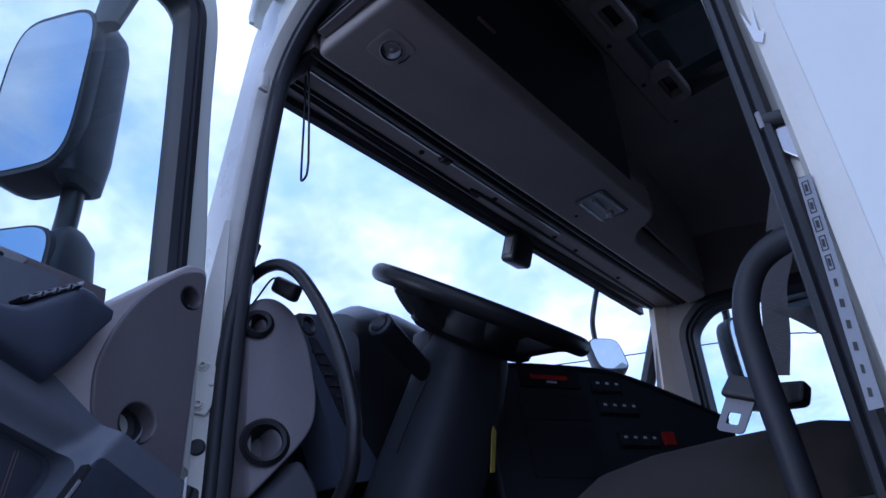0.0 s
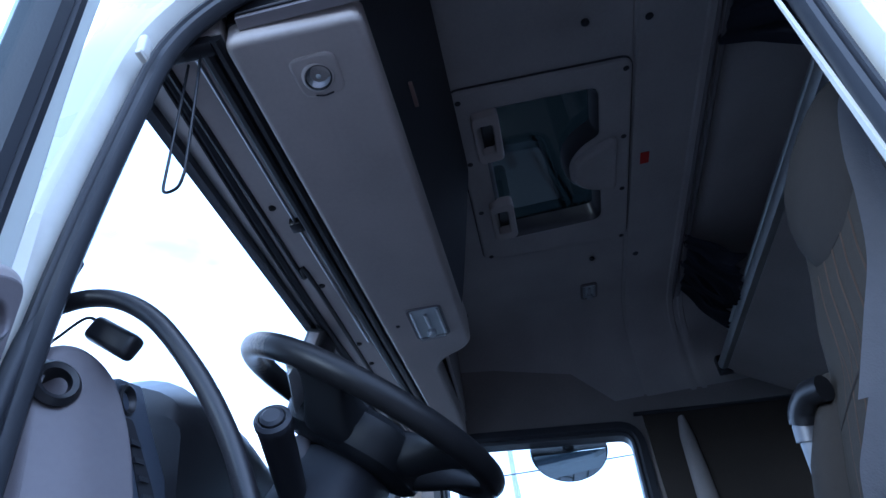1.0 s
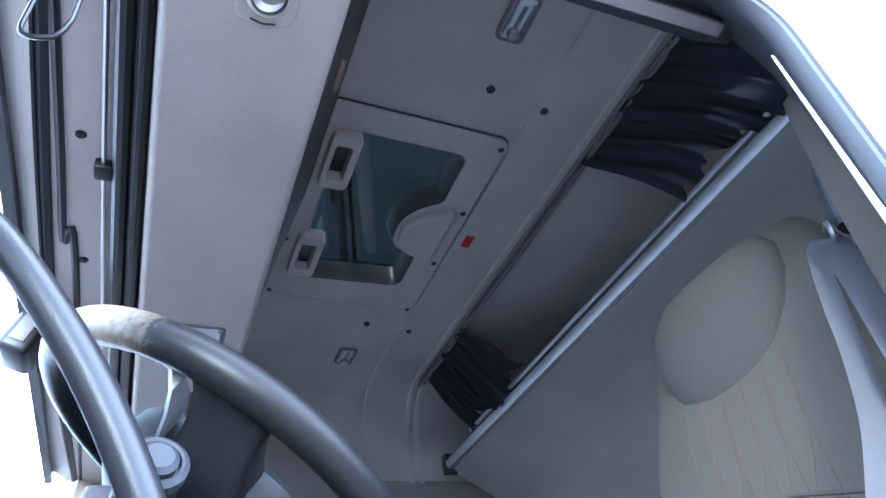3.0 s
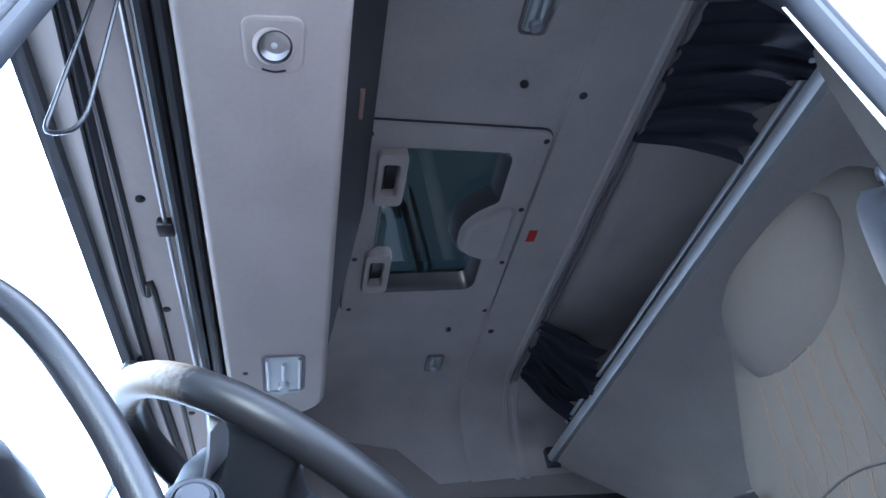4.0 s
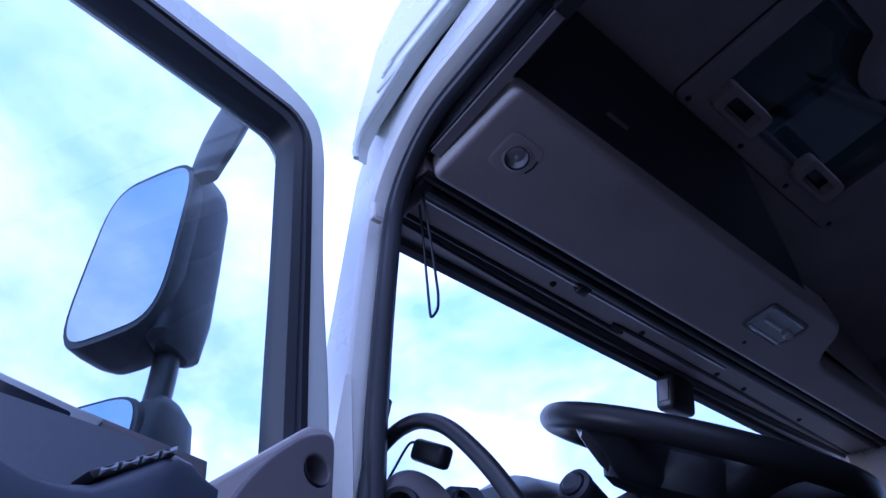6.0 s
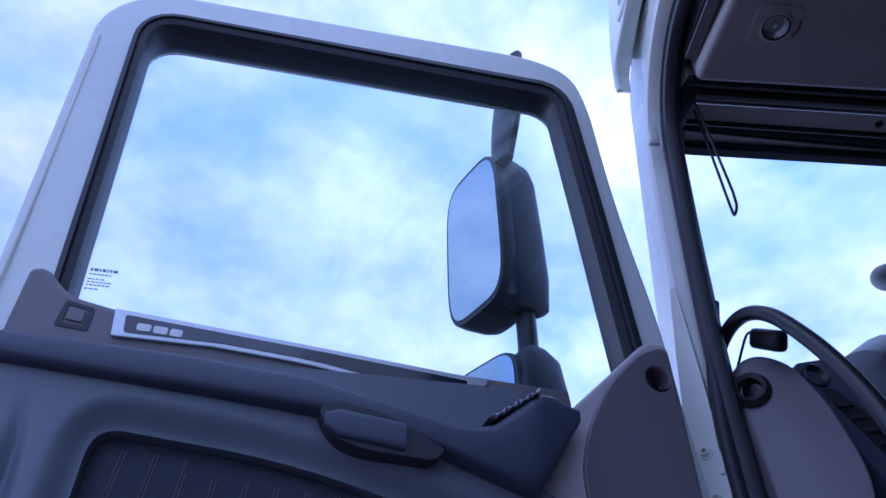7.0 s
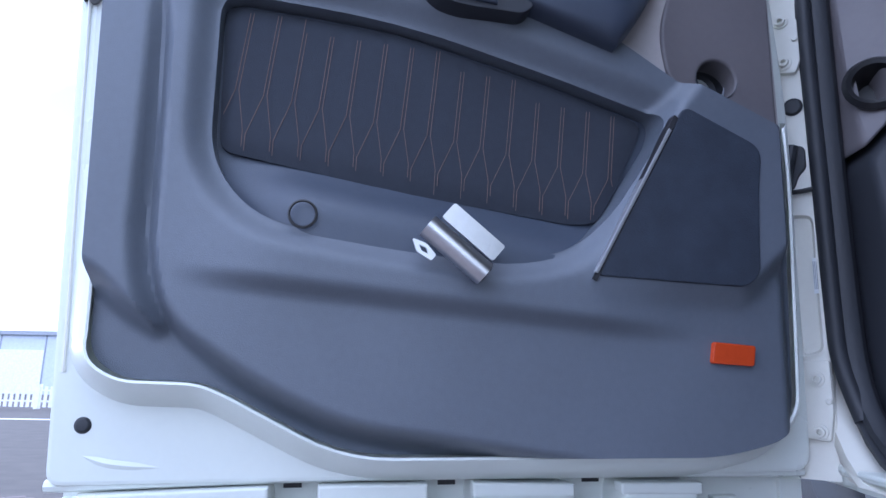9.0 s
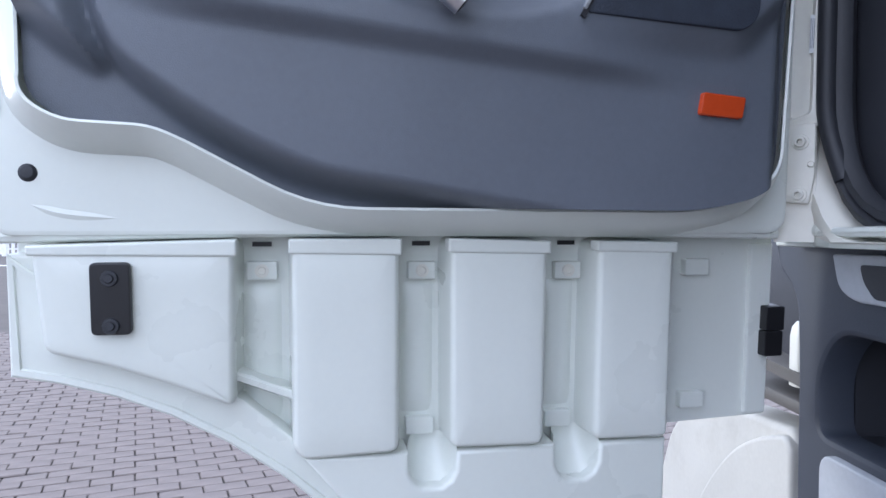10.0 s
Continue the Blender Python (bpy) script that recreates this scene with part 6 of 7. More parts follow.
part("hood", loft([[Vector((x, 1.09 + 0.14 * math.cos(a), z0 + h * max(0.0, math.sin(a)))) for a in [math.pi * i / 14 for i in range(15)]] + [Vector((x, 0.94, z0 - 0.25)), Vector((x, 1.22, z0 - 0.25))] for x, z0, h in ((0.785, 1.98, 0.06), (0.80, 1.99, 0.095), (0.86, 2.0, 0.125), (0.95, 2.0, 0.135), (1.05, 2.0, 0.125), (1.14, 1.99, 0.10), (1.22, 1.97, 0.06), (1.28, 1.95, 0.02))]), BLACK, dash, "black instrument hood")
part("body", loft([[Vector((x, y, z)) for y, z in ((y0, 1.25), (y0 - 0.01, z0 - 0.06), (y0 + 0.03, z0), (1.30, z0 + 0.0), (1.34, 1.25))] for x, y0, z0 in ((0.68, 1.06, 1.88), (1.2, 1.06, 1.90), (1.5, 1.08, 1.92), (2.0, 1.10, 1.92), (2.42, 1.12, 1.90))]), DARK, dash, "dark main moulding")
# centre stack turned to the driver
ck = lambda a, b, d: Vector((1.129, 0.799, 1.703)) + Vector((0.766, -0.392, 0.0)) * a + Vector((0, 0.087, 0.866)) * b + Vector((-0.45, -0.88, 0.08)).normalized() * d
part("centre_console", slab(fillet([(-0.10, -0.40), (0.67, -0.40), (0.68, 0.195), (0.50, 0.262), (0.31, 0.318), (-0.04, 0.325), (-0.10, 0.29)], [0.02, 0.02, 0.03, 0.1, 0.05, 0.03, 0.03], 5), -0.3, 0.0, ck, bevel=0.012, seg=3), DARK, dash, "dark centre console")
part("radio_slot", slab(fillet([(0.01, 0.258), (0.195, 0.258), (0.195, 0.308), (0.01, 0.308)], 0.006), -0.01, 0.004, ck, bevel=0.002), BLACK, dash, "black radio")
part("radio_strip", slab([(0.045, 0.280), (0.155, 0.280), (0.155, 0.291), (0.045, 0.291)], 0.0, 0.006, ck), RED, dash, "red strip")
part("radio_badge", slab([(0.09, 0.270), (0.12, 0.270), (0.12, 0.275), (0.09, 0.275)], 0.0, 0.006, ck), LABEL, dash)
part("shelf_slot", slab(fillet([(0.0, 0.175), (0.205, 0.175), (0.205, 0.245), (0.0, 0.245)], 0.008), -0.01, 0.003, ck), INK, dash, "open black tray")
part("lower_slot", slab(fillet([(0.0, 0.03), (0.205, 0.03), (0.205, 0.155), (0.0, 0.155)], 0.008), -0.01, 0.003, ck), INK, dash)
for a0, b0, count in ((0.225, 0.250, 3), (0.230, 0.190, 4), (0.265, 0.105, 4)):
    bank = part("switch_bank", slab(fillet([(a0, b0), (a0 + 0.03 * count + 0.01, b0), (a0 + 0.03 * count + 0.01, b0 + 0.044), (a0, b0 + 0.044)], 0.005), -0.01, 0.004, ck, bevel=0.002), BLACK, dash, "row of dark rocker switches")
    for i in range(count):
        a1 = a0 + 0.007 + i * 0.03
        part("rocker", slab(fillet([(a1, b0 + 0.006), (a1 + 0.026, b0 + 0.006), (a1 + 0.026, b0 + 0.038), (a1, b0 + 0.038)], 0.003), 0.002, 0.009, ck, bevel=0.002), DARK, bank)
        part("symbol", slab([(a1 + 0.008, b0 + 0.024), (a1 + 0.018, b0 + 0.024), (a1 + 0.018, b0 + 0.030), (a1 + 0.008, b0 + 0.030)], 0.009, 0.0096, ck), LABEL, bank)
part("hazard_switch", slab(fillet([(0.41, 0.115), (0.445, 0.115), (0.445, 0.150), (0.41, 0.150)], 0.004), 0.0, 0.010, ck, bevel=0.002), RED, dash, "red hazard switch")
part("dash_top_edge", tube([ck(-0.06, 0.310, -0.005), ck(0.10, 0.318, -0.005), ck(0.31, 0.312, -0.005), ck(0.50, 0.257, -0.005), ck(0.665, 0.195, -0.005)], 0.009, 8), BLACK, dash)
part("demist_vent", slab([(0.0, 0.0), (0.5, 0.02), (0.5, 0.09), (0.0, 0.09)], 0, 0.004, lambda a, b, d: Vector((1.85 + a, 1.09 + b, 1.925 + d - 0.04 * a))), BLACK, dash)
tag = tagged(mesh_ob("paper_tag", slab(fillet([(-0.013, -0.088), (0.013, -0.088), (0.013, -0.006), (0.004, 0.006), (-0.006, 0.004), (-0.013, -0.006)], 0.002), 0, 0.001, lambda a, b, d: Vector((0.930 + 0.22 * b + 0.92 * a, 0.748 - d + 0.3 * a, 1.788 + 0.93 * b + 0.2 * a))), YELLOW), "yellow paper tag hanging below the dashboard", "tag")

# ---- mirrors ----
def mirror_head(name, label, place, w, h, group):
    """An outside mirror: rounded housing and glass; place(a, b, d) with d out of the glass."""
    m = thing(name, label, "mirror", group=group)
    rings = []
    for d, s in ((-0.085, 0.55), (-0.08, 0.75), (-0.06, 0.92), (-0.025, 1.0), (0.0, 1.0), (0.004, 0.97)):
        rings.append([place(a, b, d) for a, b in superellipse(w * s, h * (0.94 + 0.06 * s), 4.2, 36)])
    part("housing", loft(rings), DARK, m, "black plastic housing")
    part("mirror_glass", slab([(a, b) for a, b in superellipse(w * 0.90, h * 0.94, 4.6, 40)], 0.0, 0.0055, place), MIRROR, m, "clean mirror glass")
    return m


mdx, mdn = Vector((0.555, -0.832, 0)), Vector((-0.83, -0.555, -0.04))
MC = Vector((0.184, 1.151, 2.392))
mp = lambda a, b, d: MC + mdx * (a - 0.03 * b) + Vector((0, 0, 1)) * (b + (0.16 * a if b > 0 else 0.10 * a)) + mdn * d
mleft = mirror_head("door_mirror", "tall black door mirror outside the open door", mp, 0.088, 0.198, "outside mirrors")
part("cowl", loft([[mp(0.062 + a, z, -0.065 + b) for a, b in superellipse(0.028 * s, 0.062 * s, 2.8, 20)] for z, s in ((-0.206, 0.5), (-0.192, 0.85), (-0.12, 1.0), (0.0, 1.0), (0.144, 0.95), (0.18, 0.8), (0.198, 0.45))]), DARK, mleft, "grey-black side cowl")
part("arm", tube([mp(0.052, -0.18, -0.07), mp(0.052, -0.264, -0.07), mp(0.050, -0.42, -0.06)], 0.019, 12), BLACK, mleft)
part("upper_arm", loft([[Vector((0.241 + 0.030 * t, 1.084 - 0.054 * t, 2.548 + 0.303 * t)) + Vector((0.555, -0.832, 0)) * a + Vector((0.83, 0.555, 0)) * b for a, b in superellipse(0.029 + 0.017 * math.sin(math.pi * t), 0.014, 2.6, 16)] for t in [i / 8 for i in range(9)]]), BLACK, mleft, "flat black upper arm")
wc = Vector((0.190, 1.138, 2.000))
wpnt = lambda a, b, d: wc + mdx * a + Vector((0, 0, 1)) * b + mdn * d
mwide = mirror_head("wide_angle_mirror", "small rounded wide-angle mirror below the door mirror", wpnt, 0.094, 0.082, "outside mirrors")
part("cowl", loft([[wpnt(0.080 + a, z, -0.055 + b) for a, b in superellipse(0.030 * s, 0.060 * s, 2.6, 18)] for z, s in ((-0.09, 0.8), (0.0, 1.0), (0.072, 0.8), (0.094, 0.4))]), DARK, mwide)
# passenger side
rp = lambda a, b, d: Vector((2.80, 0.74, 2.35)) + Vector((0.95, -0.31, 0)) * a + Vector((0, 0, 1)) * b + Vector((-0.31, -0.95, 0)) * d
mright = mirror_head("door_mirror", "tall black door mirror outside the passenger window", rp, 0.125, 0.19, "outside mirrors")
part("upper_arm", tube([rp(-0.06, 0.17, -0.03), rp(-0.055, 0.26, -0.03), Vector((2.68, 0.80, 2.70)), Vector((2.47, 0.84, 2.74))], 0.016, 10), BLACK, mright)
kp = lambda a, b, d: Vector((2.575, 0.372, 2.415)) + Vector((0.15, -1, 0)).normalized() * a + Vector((-0.78, 0, 0.62)).normalized() * b + Vector((-0.62, 0.0, -0.78)).normalized() * d
kerb = thing("kerb_mirror", "half-round kerb mirror hung above the passenger window", "mirror", group="outside mirrors")
KP = [(-0.145, 0.045)] + [(0.15 * math.cos(a), 0.04 + 0.135 * math.sin(a)) for a in [math.pi + math.pi * i / 18 for i in range(19)]] + [(0.145, 0.045)]
part("housing", slab(KP, -0.05, 0.0, kp, bevel=0.006), DARK, kerb)
part("mirror_glass", slab([(a * 0.94, (b - 0.0) * 0.94) for a, b in KP], 0.001, 0.004, kp), MIRROR, kerb)
part("bracket", tube([kp(0, 0.03, -0.03), kp(0.0, 0.09, -0.03), Vector((2.52, 0.372, 2.58))], 0.022, 10), BLACK, kerb)
np_ = lambda a, b, d: Vector((2.53, 1.25, 2.47)) + Vector((0.78, -0.62, 0)).normalized() * a + Vector((0.25, 0.31, 0.92)).normalized() * b + Vector((-0.56, -0.70, 0.40)).normalized() * d
front_m = mirror_head("front_mirror", "grey front mirror outside the windscreen corner", np_, 0.075, 0.095, "outside mirrors")
part("arm", tube([np_(-0.02, 0.08, -0.03), np_(-0.02, 0.08, -0.03) + Vector((-0.01, -0.01, 0.12)), np_(-0.02, 0.08, -0.03) + Vector((-0.03, -0.08, 0.27))], 0.012, 10), BLACK, front_m)


# ---- step well below the door opening ----
steps = thing("entry_step", "dark plastic entry step panel with grey step plates below the door", "entry step")
xs_ = lambda y, z, d: Vector((0.565 + d, y, z))
part("side_panel", slab(fillet([(1.200, 1.236), (1.196, 1.195), (1.138, 1.155), (1.129, 1.05), (1.127, 0.85), (1.11, 0.70), (1.09, 0.45), (-0.2, 0.45), (-0.2, 1.236)], [0.006, 0.03, 0.03, 0.05, 0.05, 0.05, 0, 0, 0], 5), 0.05, 0.0, xs_, [fillet([(1.072, 0.965), (0.15, 0.965), (0.15, 1.105), (1.035, 1.112), (1.076, 1.05)], [0.02, 0.01, 0.01, 0.04, 0.03], 5), fillet([(1.05, 0.84), (1.02, 0.55), (0.15, 0.55), (0.15, 0.84)], 0.03, 5)], bevel=0.008), STEP_SLATE, steps, "slate plastic side panel")
part("well_back", box(0.80, 0.83, -0.2, 1.1, 0.45, 1.2), DARK, steps)
part("well_front", box(0.618, 0.81, 1.075, 1.10, 0.45, 1.2), DARK, steps)
part("upper_tread", box(0.575, 0.80, 0.1, 1.08, 0.945, 0.962, 0.004), DARK, steps)
part("lower_tread", box(0.575, 0.80, 0.1, 1.03, 0.52, 0.545, 0.004), DARK, steps)
part("upper_plate", slab(fillet([(1.037, 1.218), (1.022, 1.172), (0.99, 1.158), (0.2, 1.150), (0.2, 1.224)], [0.006, 0.03, 0.02, 0.01, 0.01], 5), 0.0, -0.010, xs_, bevel=0.004), STEP_PLATE, steps, "pale grey step plate")
part("upper_plate_inset", slab(fillet([(0.974, 1.206), (0.966, 1.185), (0.945, 1.165), (0.2, 1.158), (0.2, 1.206)], 0.008, 4), -0.008, -0.0125, xs_), DARK, steps)
part("lower_plate", slab(fillet([(1.052, 0.948), (1.050, 0.862), (0.2, 0.855), (0.2, 0.952)], [0.03, 0.02, 0.01, 0.01], 5), 0.0, -0.012, xs_, bevel=0.004), STEP_PLATE, steps, "pale grey step plate")
arch = thing("wheel_arch", "white painted wheel arch panel with dusty metal brackets behind the door", "wheel arch")
part("panel", slab(fillet([(1.200, 0.45), (1.203, 0.90), (1.222, 0.930), (1.295, 0.922), (1.50, 0.905), (1.75, 0.80), (1.85, 0.60), (1.85, 0.45)], [0, 0.02, 0.015, 0.04, 0.08, 0.08, 0.05, 0], 5), 0.12, 0.045, xs_, bevel=0.012, seg=3), SHADED_WHITE, arch, "white moulded panel, its paint greyed for shade")
part("panel_step", slab(fillet([(1.200, 0.45), (1.204, 0.90), (1.225, 0.918), (1.31, 0.890), (1.40, 0.843), (1.49, 0.765), (1.565, 0.677), (1.60, 0.60), (1.62, 0.45)], [0, 0.02, 0.015, 0.04, 0.06, 0.06, 0.06, 0.05, 0], 5), 0.06, 0.033, xs_, bevel=0.008, seg=3), SHADED_WHITE, arch)
part("bracket", slab([(1.10, 1.000), (1.10, 1.020), (1.36, 1.034), (1.36, 1.016)], 0.035, 0.095, xs_, bevel=0.003), WORN, arch, "dusty brown bracket")
part("post", loft([[Vector((0.62 + a, 1.215 + b, z)) for a, b in superellipse(0.016 * k, 0.018 * k, 3, 14)] for z, k in ((1.0, 1.0), (1.08, 1.0), (1.095, 0.85), (1.104, 0.5))]), PAINT_CREAM, arch, "short pale post")
# dark box added to darken the gap between door and step panel
part("gap_backing", box(0.72, 0.78, 1.06, 1.6, 0.93, 1.24, 0.01), DARK, arch)
part("dust_tray", box(0.595, 0.72, 1.10, 1.42, 0.962, 0.984, 0.005), WORN, arch)
sill = tagged(mesh_ob("door_sill", slab(fillet([(1.125, 1.2395), (1.12, 1.275), (1.04, 1.262), (0.98, 1.252), (-0.3, 1.252), (-0.3, 1.2395)], 0.004), 0.06, -0.0345, side_at, bevel=0.006), PAINT), "white painted steel door sill", "sill", kind="structure")

# ---- rear door pillar fittings ----
keeper = thing("door_striker", "steel door striker with a black roller on the rear pillar", "striker")
part("roller", tube([(0.455, 0.097, 1.820), (0.455, 0.076, 1.815)], 0.0068, 14, smooth=False), RUBBER, keeper, "black plastic roller")
for y, z in ((0.0995, 1.821), (0.0735, 1.819)):
    part("end_plate", move(box(-0.007, 0.007, -0.0025, 0.0025, -0.010, 0.008, 0.002), pose(0.455, y, z)), LATCH, keeper)
part("plate", slab(fillet([(0.068, 1.876), (0.053, 1.874), (0.050, 1.834), (0.056, 1.836), (0.071, 1.856)], 0.002), 0.008, 0.0, lambda a, b, d: Vector((0.454 + d, a + 0.024, b - 0.067)), bevel=0.001), SILVER, keeper, "worn pale steel plate")
part("plate_edge", slab(fillet([(0.074, 1.880), (0.069, 1.876), (0.072, 1.854), (0.076, 1.858)], 0.002), 0.010, -0.002, lambda a, b, d: Vector((0.454 + d, a + 0.024, b - 0.067)), bevel=0.001), LATCH, keeper)
part("base", slab(fillet([(0.078, 1.895), (0.048, 1.895), (0.048, 1.83), (0.078, 1.83)], 0.004), 0.03, 0.008, lambda a, b, d: Vector((0.454 + d, a + 0.024, b - 0.067))), PAINT_CREAM, keeper)
labels = thing("warning_label", "strip of black and white warning pictograms on the rear pillar", "label")
ln = lambda a, b, d: side_at(0.0845 - 0.06 * (b - 1.81) + a, 1.575 + 0.81 * (b - 1.60), -0.0365 - d)
part("sheet", slab([(-0.0050, 1.60), (0.0040, 1.60), (0.0040, 1.81), (-0.0050, 1.81)], 0.0, 0.0006, ln), GREY_PLATE, labels)
rl = random.Random(4)
for i in range(11):
    z = 1.805 - i * 0.0185
    a = rl.uniform(0.0020, 0.0036)
    w = 0.0007
    if i < 5:
        part("pictogram", slab([(-a, z), (a, z), (a, z - 0.014), (-a, z - 0.014)], 0.0006, 0.0010, ln, [[(-a + w, z - w), (a - w, z - w), (a - w, z - 0.014 + w), (-a + w, z - 0.014 + w)]]), INK, labels)
    part("pictogram", slab([(-a * 0.4, z - 0.004), (a * 0.4, z - 0.003), (a * 0.5, z - 0.010), (-a * 0.3, z - 0.011)], 0.0006, 0.0010, ln), INK, labels)
scuff = tagged(mesh_ob("paint_scuff", slab([(0.0, 0.0), (0.004, 0.004), (0.002, 0.030), (0.008, 0.012), (0.012, 0.034), (0.010, -0.004), (0.005, -0.010)], 0, 0.0008, lambda a, b, d: side_at(0.069 + a, 1.885 + b, -0.0365 - d)), LABEL), "fresh white paint scuff on the rear pillar", "scuff")
handle_cup = tagged(mesh_ob("rear_panel_pressing", slab(fillet([(-0.14, 1.05), (-0.14, 1.74), (-0.9, 1.76), (-0.9, 1.05)], 0.03, 5), 0.0, -0.010, lambda a, b, d: side_at(a, b, -0.03 + d), bevel=0.006), PAINT), "raised white pressing on the cab side", "panel")

# ---- yard ----
def paver_mesh(seed):
    r = random.Random(seed)
    bm = box(-0.0965, 0.0965, -0.0465, 0.0465, -0.012, 0.0, 0.004, 1)
    for v in bm.verts:
        v.co += Vector((r.uniform(-1, 1), r.uniform(-1, 1), r.uniform(-1, 1))) * 0.0015
    me = bpy.data.meshes.new("paver")
    bm.to_mesh(me)
    bm.free()
    me.materials.append(PAVER)
    return me


pavement = thing("pavement", "worn grey-pink concrete block paving of the yard", "pavement", "structure")
meshes = [paver_mesh(i) for i in range(6)]
rp_ = random.Random(12)
PA = radians(24)
near, rest = [], []
for i in range(-46, 46):
    for j in range(-90, 70):
        u, v = i * 0.2 + (0.1 if j % 2 else 0.0), j * 0.1
        x, y = -1.6 + u * math.cos(PA) - v * math.sin(PA), 3.3 + u * math.sin(PA) + v * math.cos(PA)
        if -6.5 < x < 3.5 and -3.5 < y < 8.0:
            (near if -2.75 < x < -0.45 and 2.55 < y < 4.75 and x + 0.72 * y < 2.3 else rest).append((x, y))
for x, y in near[:300]:
    ob = new("paver", rp_.choice(meshes))
    ob.parent = pavement
    ob.matrix_basis = pose(x, y, rp_.uniform(-0.002, 0.004), rp_.uniform(-1, 1), rp_.uniform(-1, 1), math.degrees(PA) + rp_.uniform(-1.2, 1.2))
rest += near[300:]
vs, fs = [], []
for x, y in rest:
    k = len(vs)
    m = pose(x, y, rp_.uniform(-0.002, 0.004), rp_.uniform(-1, 1), rp_.uniform(-1, 1), math.degrees(PA) + rp_.uniform(-1.2, 1.2))
    for a, b, c in ((-0.0965, -0.0465, -0.012), (0.0965, -0.0465, -0.012), (0.0965, 0.0465, -0.012), (-0.0965, 0.0465, -0.012), (-0.093, -0.043, 0), (0.093, -0.043, 0), (0.093, 0.043, 0), (-0.093, 0.043, 0)):
        vs.append(m @ Vector((a, b, c)))
    fs += [(k + 4, k + 5, k + 6, k + 7), (k, k + 1, k + 5, k + 4), (k + 1, k + 2, k + 6, k + 5), (k + 2, k + 3, k + 7, k + 6), (k + 3, k, k + 4, k + 7)]
me = bpy.data.meshes.new("far_paving")
me.from_pydata(vs, [], fs)
me.materials.append(PAVER)
far_paving = new("far_paving", me)
far_paving.parent = pavement
far_paving["kind"] = "stuff"

line = tagged(mesh_ob("road_line", slab([(-26, 21.0), (-8, 23.2), (-8, 23.7), (-26, 21.5)], -0.011, -0.006, lambda x, y, z: Vector((x, y, z))), LABEL), "white painted line across the yard", "road line", kind="structure")

fence = thing("fence", "low white picket fence along the edge of the yard", "fence")
for i in range(56):
    x = -30 + i * 0.26
    part("picket", box(x, x + 0.14, 29.97, 30.0, 0.08, 1.0, 0.0), FENCE, fence, smooth=False)
for z in (0.30, 0.78):
    part("fence_rail", box(-30.2, -15.2, 30.0, 30.04, z, z + 0.08), FENCE, fence, smooth=False)
for x in (-27.0, -24.4, -21.8, -19.2, -16.6):
    part("fence_post", box(x, x + 0.2, 29.9, 30.1, 0, 1.1), FENCE, fence, smooth=False)
marker = thing("marker_post", "red and white striped marker post by the fence", "marker post")
for i in range(6):
    part("band", box(-23.1, -22.94, 29.7, 29.86, i * 0.27, i * 0.27 + 0.27), RED if i % 2 else FENCE, marker, smooth=False)
hall = thing("warehouse", "long pale blue-white industrial hall beyond the fence", "building")
part("wall", box(-80, -20, 58, 75, -0.5, 5.1), CONCRETE, hall, smooth=False)
part("roof_edge", box(-80.3, -19.7, 57.7, 75.3, 5.1, 5.45), ROOFING, hall, smooth=False)
for i in range(14):
    part("cladding_joint", box(-78 + i * 4.1, -77.9 + i * 4.1, 57.94, 58.0, 0, 5.1), ROOFING, hall, smooth=False)
for i in range(5):
    part("dock_door", box(-74 + i * 11, -70 + i * 11, 57.9, 58.0, 0, 3.8), FENCE, hall, smooth=False)
trailer = thing("box_trailer", "white box trailer parked beyond the passenger side", "trailer")
part("box_body", box(12, 14.5, -11, 0.75, 1.1, 4.1, 0.04), FENCE, trailer)
part("top_rail", box(11.95, 14.55, -11.05, 0.8, 4.1, 4.3, 0.03), ROOFING, trailer)
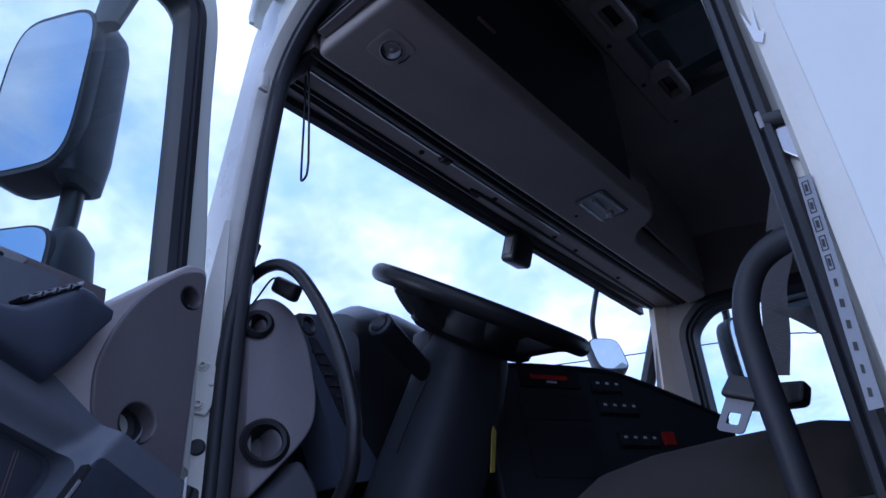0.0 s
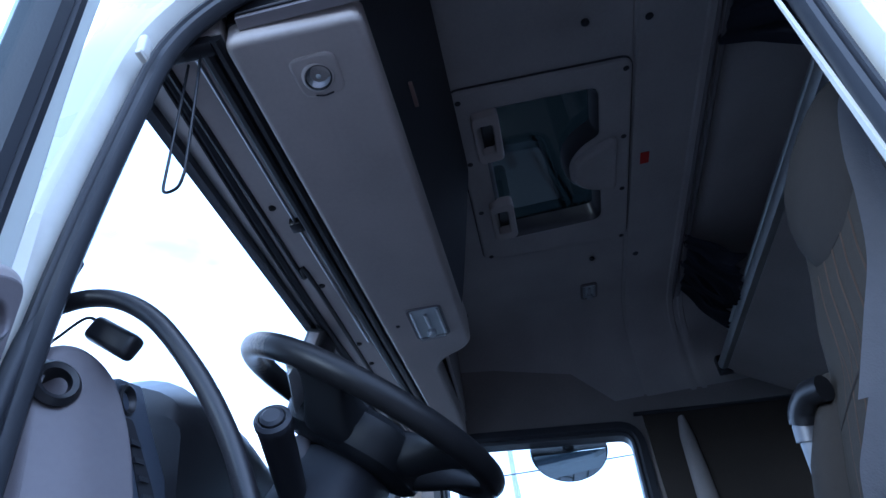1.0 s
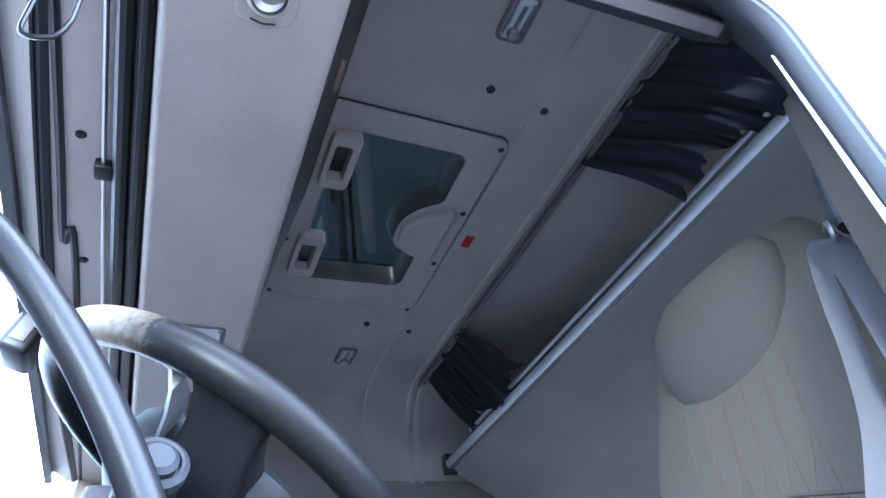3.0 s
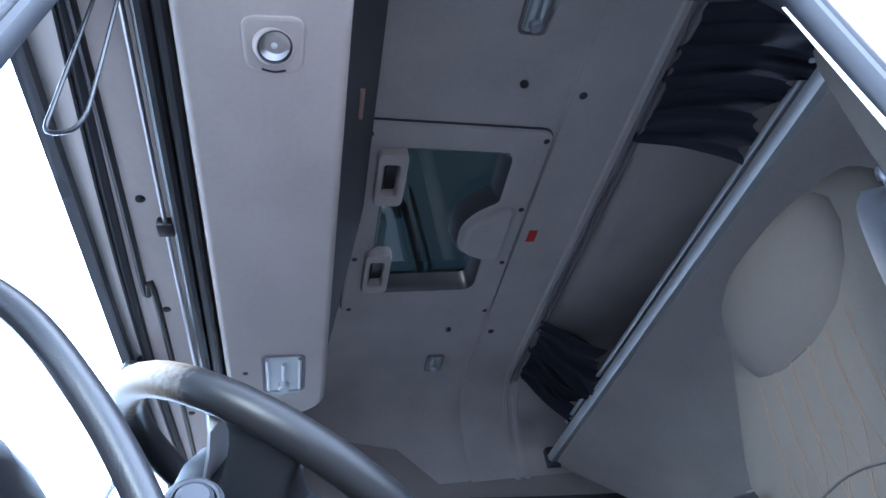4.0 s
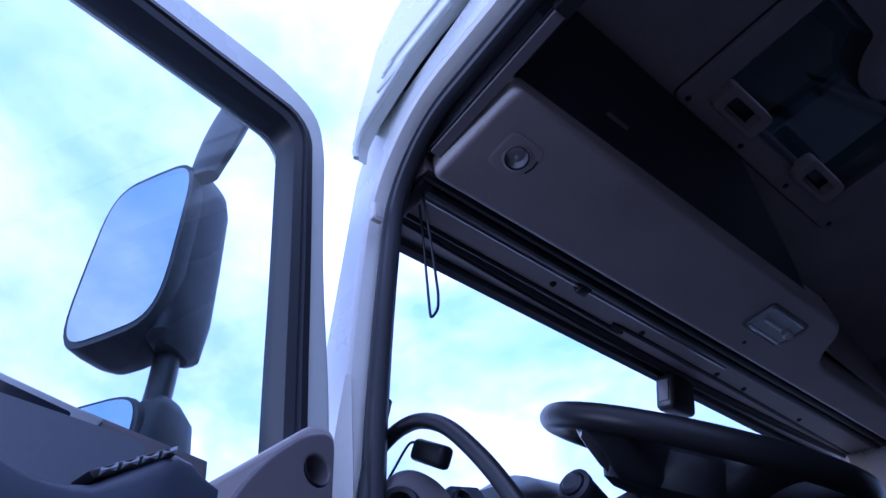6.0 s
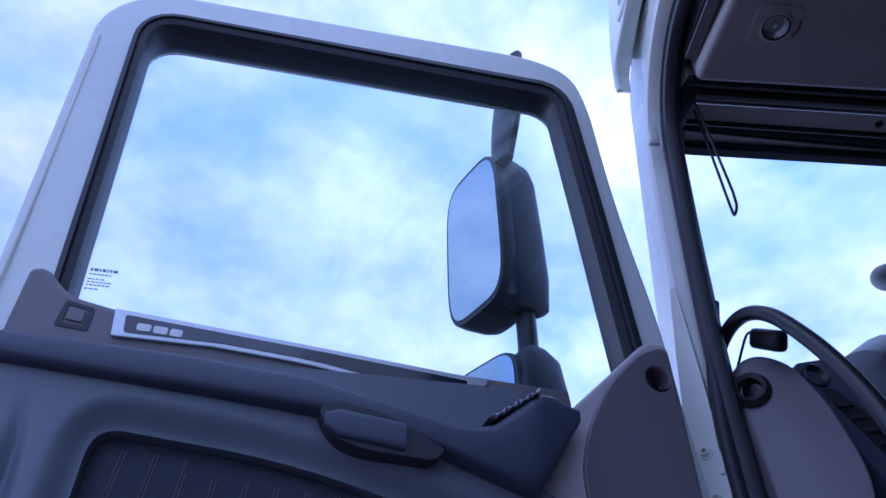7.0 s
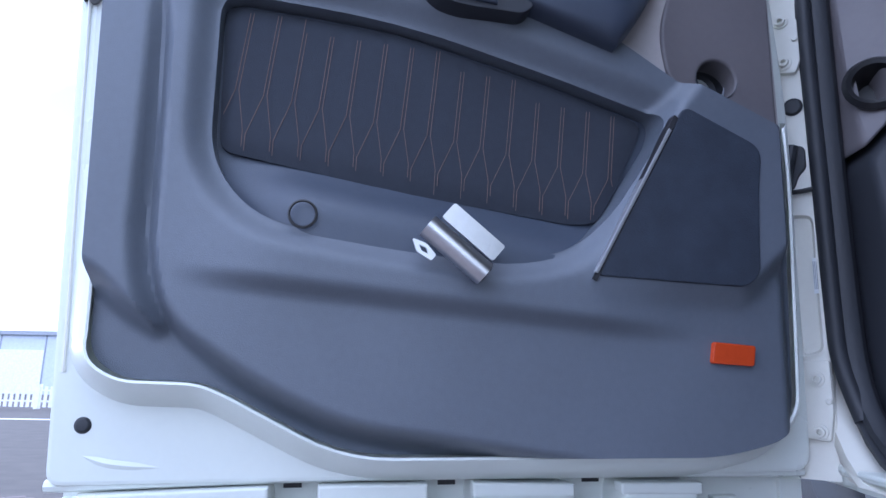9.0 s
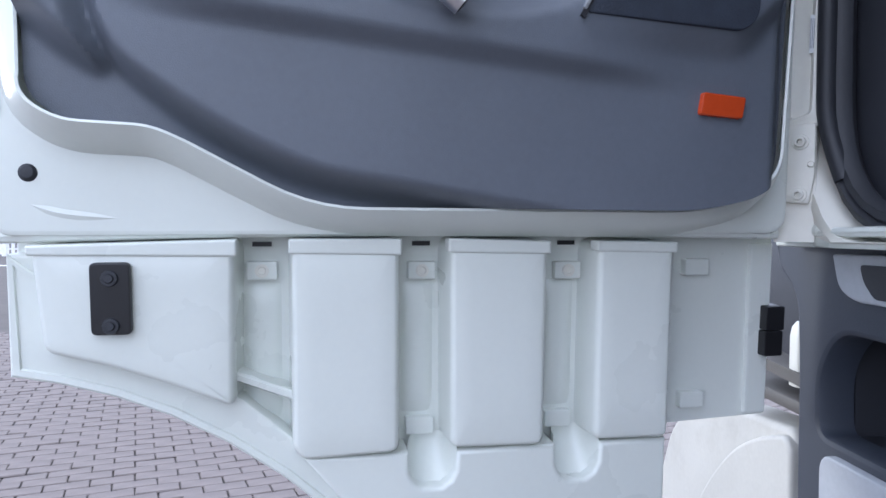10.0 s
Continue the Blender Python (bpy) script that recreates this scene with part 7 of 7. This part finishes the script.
for i in range(9):
    part("side_rib", box(11.97, 12.0, -10.4 + i * 1.25, -10.36 + i * 1.25, 1.1, 4.1), ROOFING, trailer, smooth=False)
part("chassis", box(12.3, 14.2, -10.5, 0.4, 0.75, 1.1), BLACK, trailer)
for y in (-9.4, -8.1, -6.8, -0.8):
    part("wheel", lathe([(0.0, 0.0), (0.3, 0.0), (0.5, 0.0), (0.5, 0.3), (0.0, 0.3)], Matrix.Translation((12.35, y, 0.5)) @ Euler((0, radians(90), 0)).to_matrix().to_4x4(), 24), BLACK, trailer)
pole = thing("yard_pole", "thin steel pole with a wire beyond the passenger side", "pole")
part("mast", tube([(12.6, 1.15, 0), (12.6, 1.12, 6.2)], 0.05, 8, smooth=False), SILVER, pole)
part("stay", tube([(12.6, 1.12, 6.0), (12.8, 0.85, 0.0)], 0.025, 6, smooth=False), SILVER, pole)
wire = tagged(mesh_ob("overhead_wire", tube([(12, 9.0, 6.6), (12.2, 2.8, 5.62), (12.4, 1.2, 5.45), (13, -6, 5.6)], 0.012, 6), BLACK), "thin overhead wire across the yard", "wire")
crane = thing("yellow_loader", "yellow yard loader standing behind the truck", "loader")
part("arm_front", tube([(7.5, -9, 1.0), (7.2, -9.5, 3.4), (5.4, -10, 3.2)], 0.16, 8, smooth=False), CRANE, crane)
part("cabin", box(7.0, 8.6, -11.6, -10, 0.9, 3.0, 0.1), CRANE, crane)
part("cabin_window", box(6.98, 7.0, -11.4, -10.2, 1.9, 2.8), BLACK, crane, smooth=False)
for y in (-11.4, -9.6):
    part("wheel", lathe([(0.0, 0.0), (0.35, 0.0), (0.55, 0.05), (0.55, 0.35), (0.0, 0.4)], Matrix.Translation((6.9, y, 0.55)) @ Euler((0, radians(90), 0)).to_matrix().to_4x4(), 24), BLACK, crane)
lamp = thing("street_lamp", "tall yard lamp post with a flat head", "street lamp")
part("mast", tube([(-14, -16, 0), (-14, -16, 12)], 0.09, 8, smooth=False), SILVER, lamp)
part("head", box(-14.5, -13.5, -16.2, -15.8, 12.0, 12.14, 0.03), DARK, lamp)
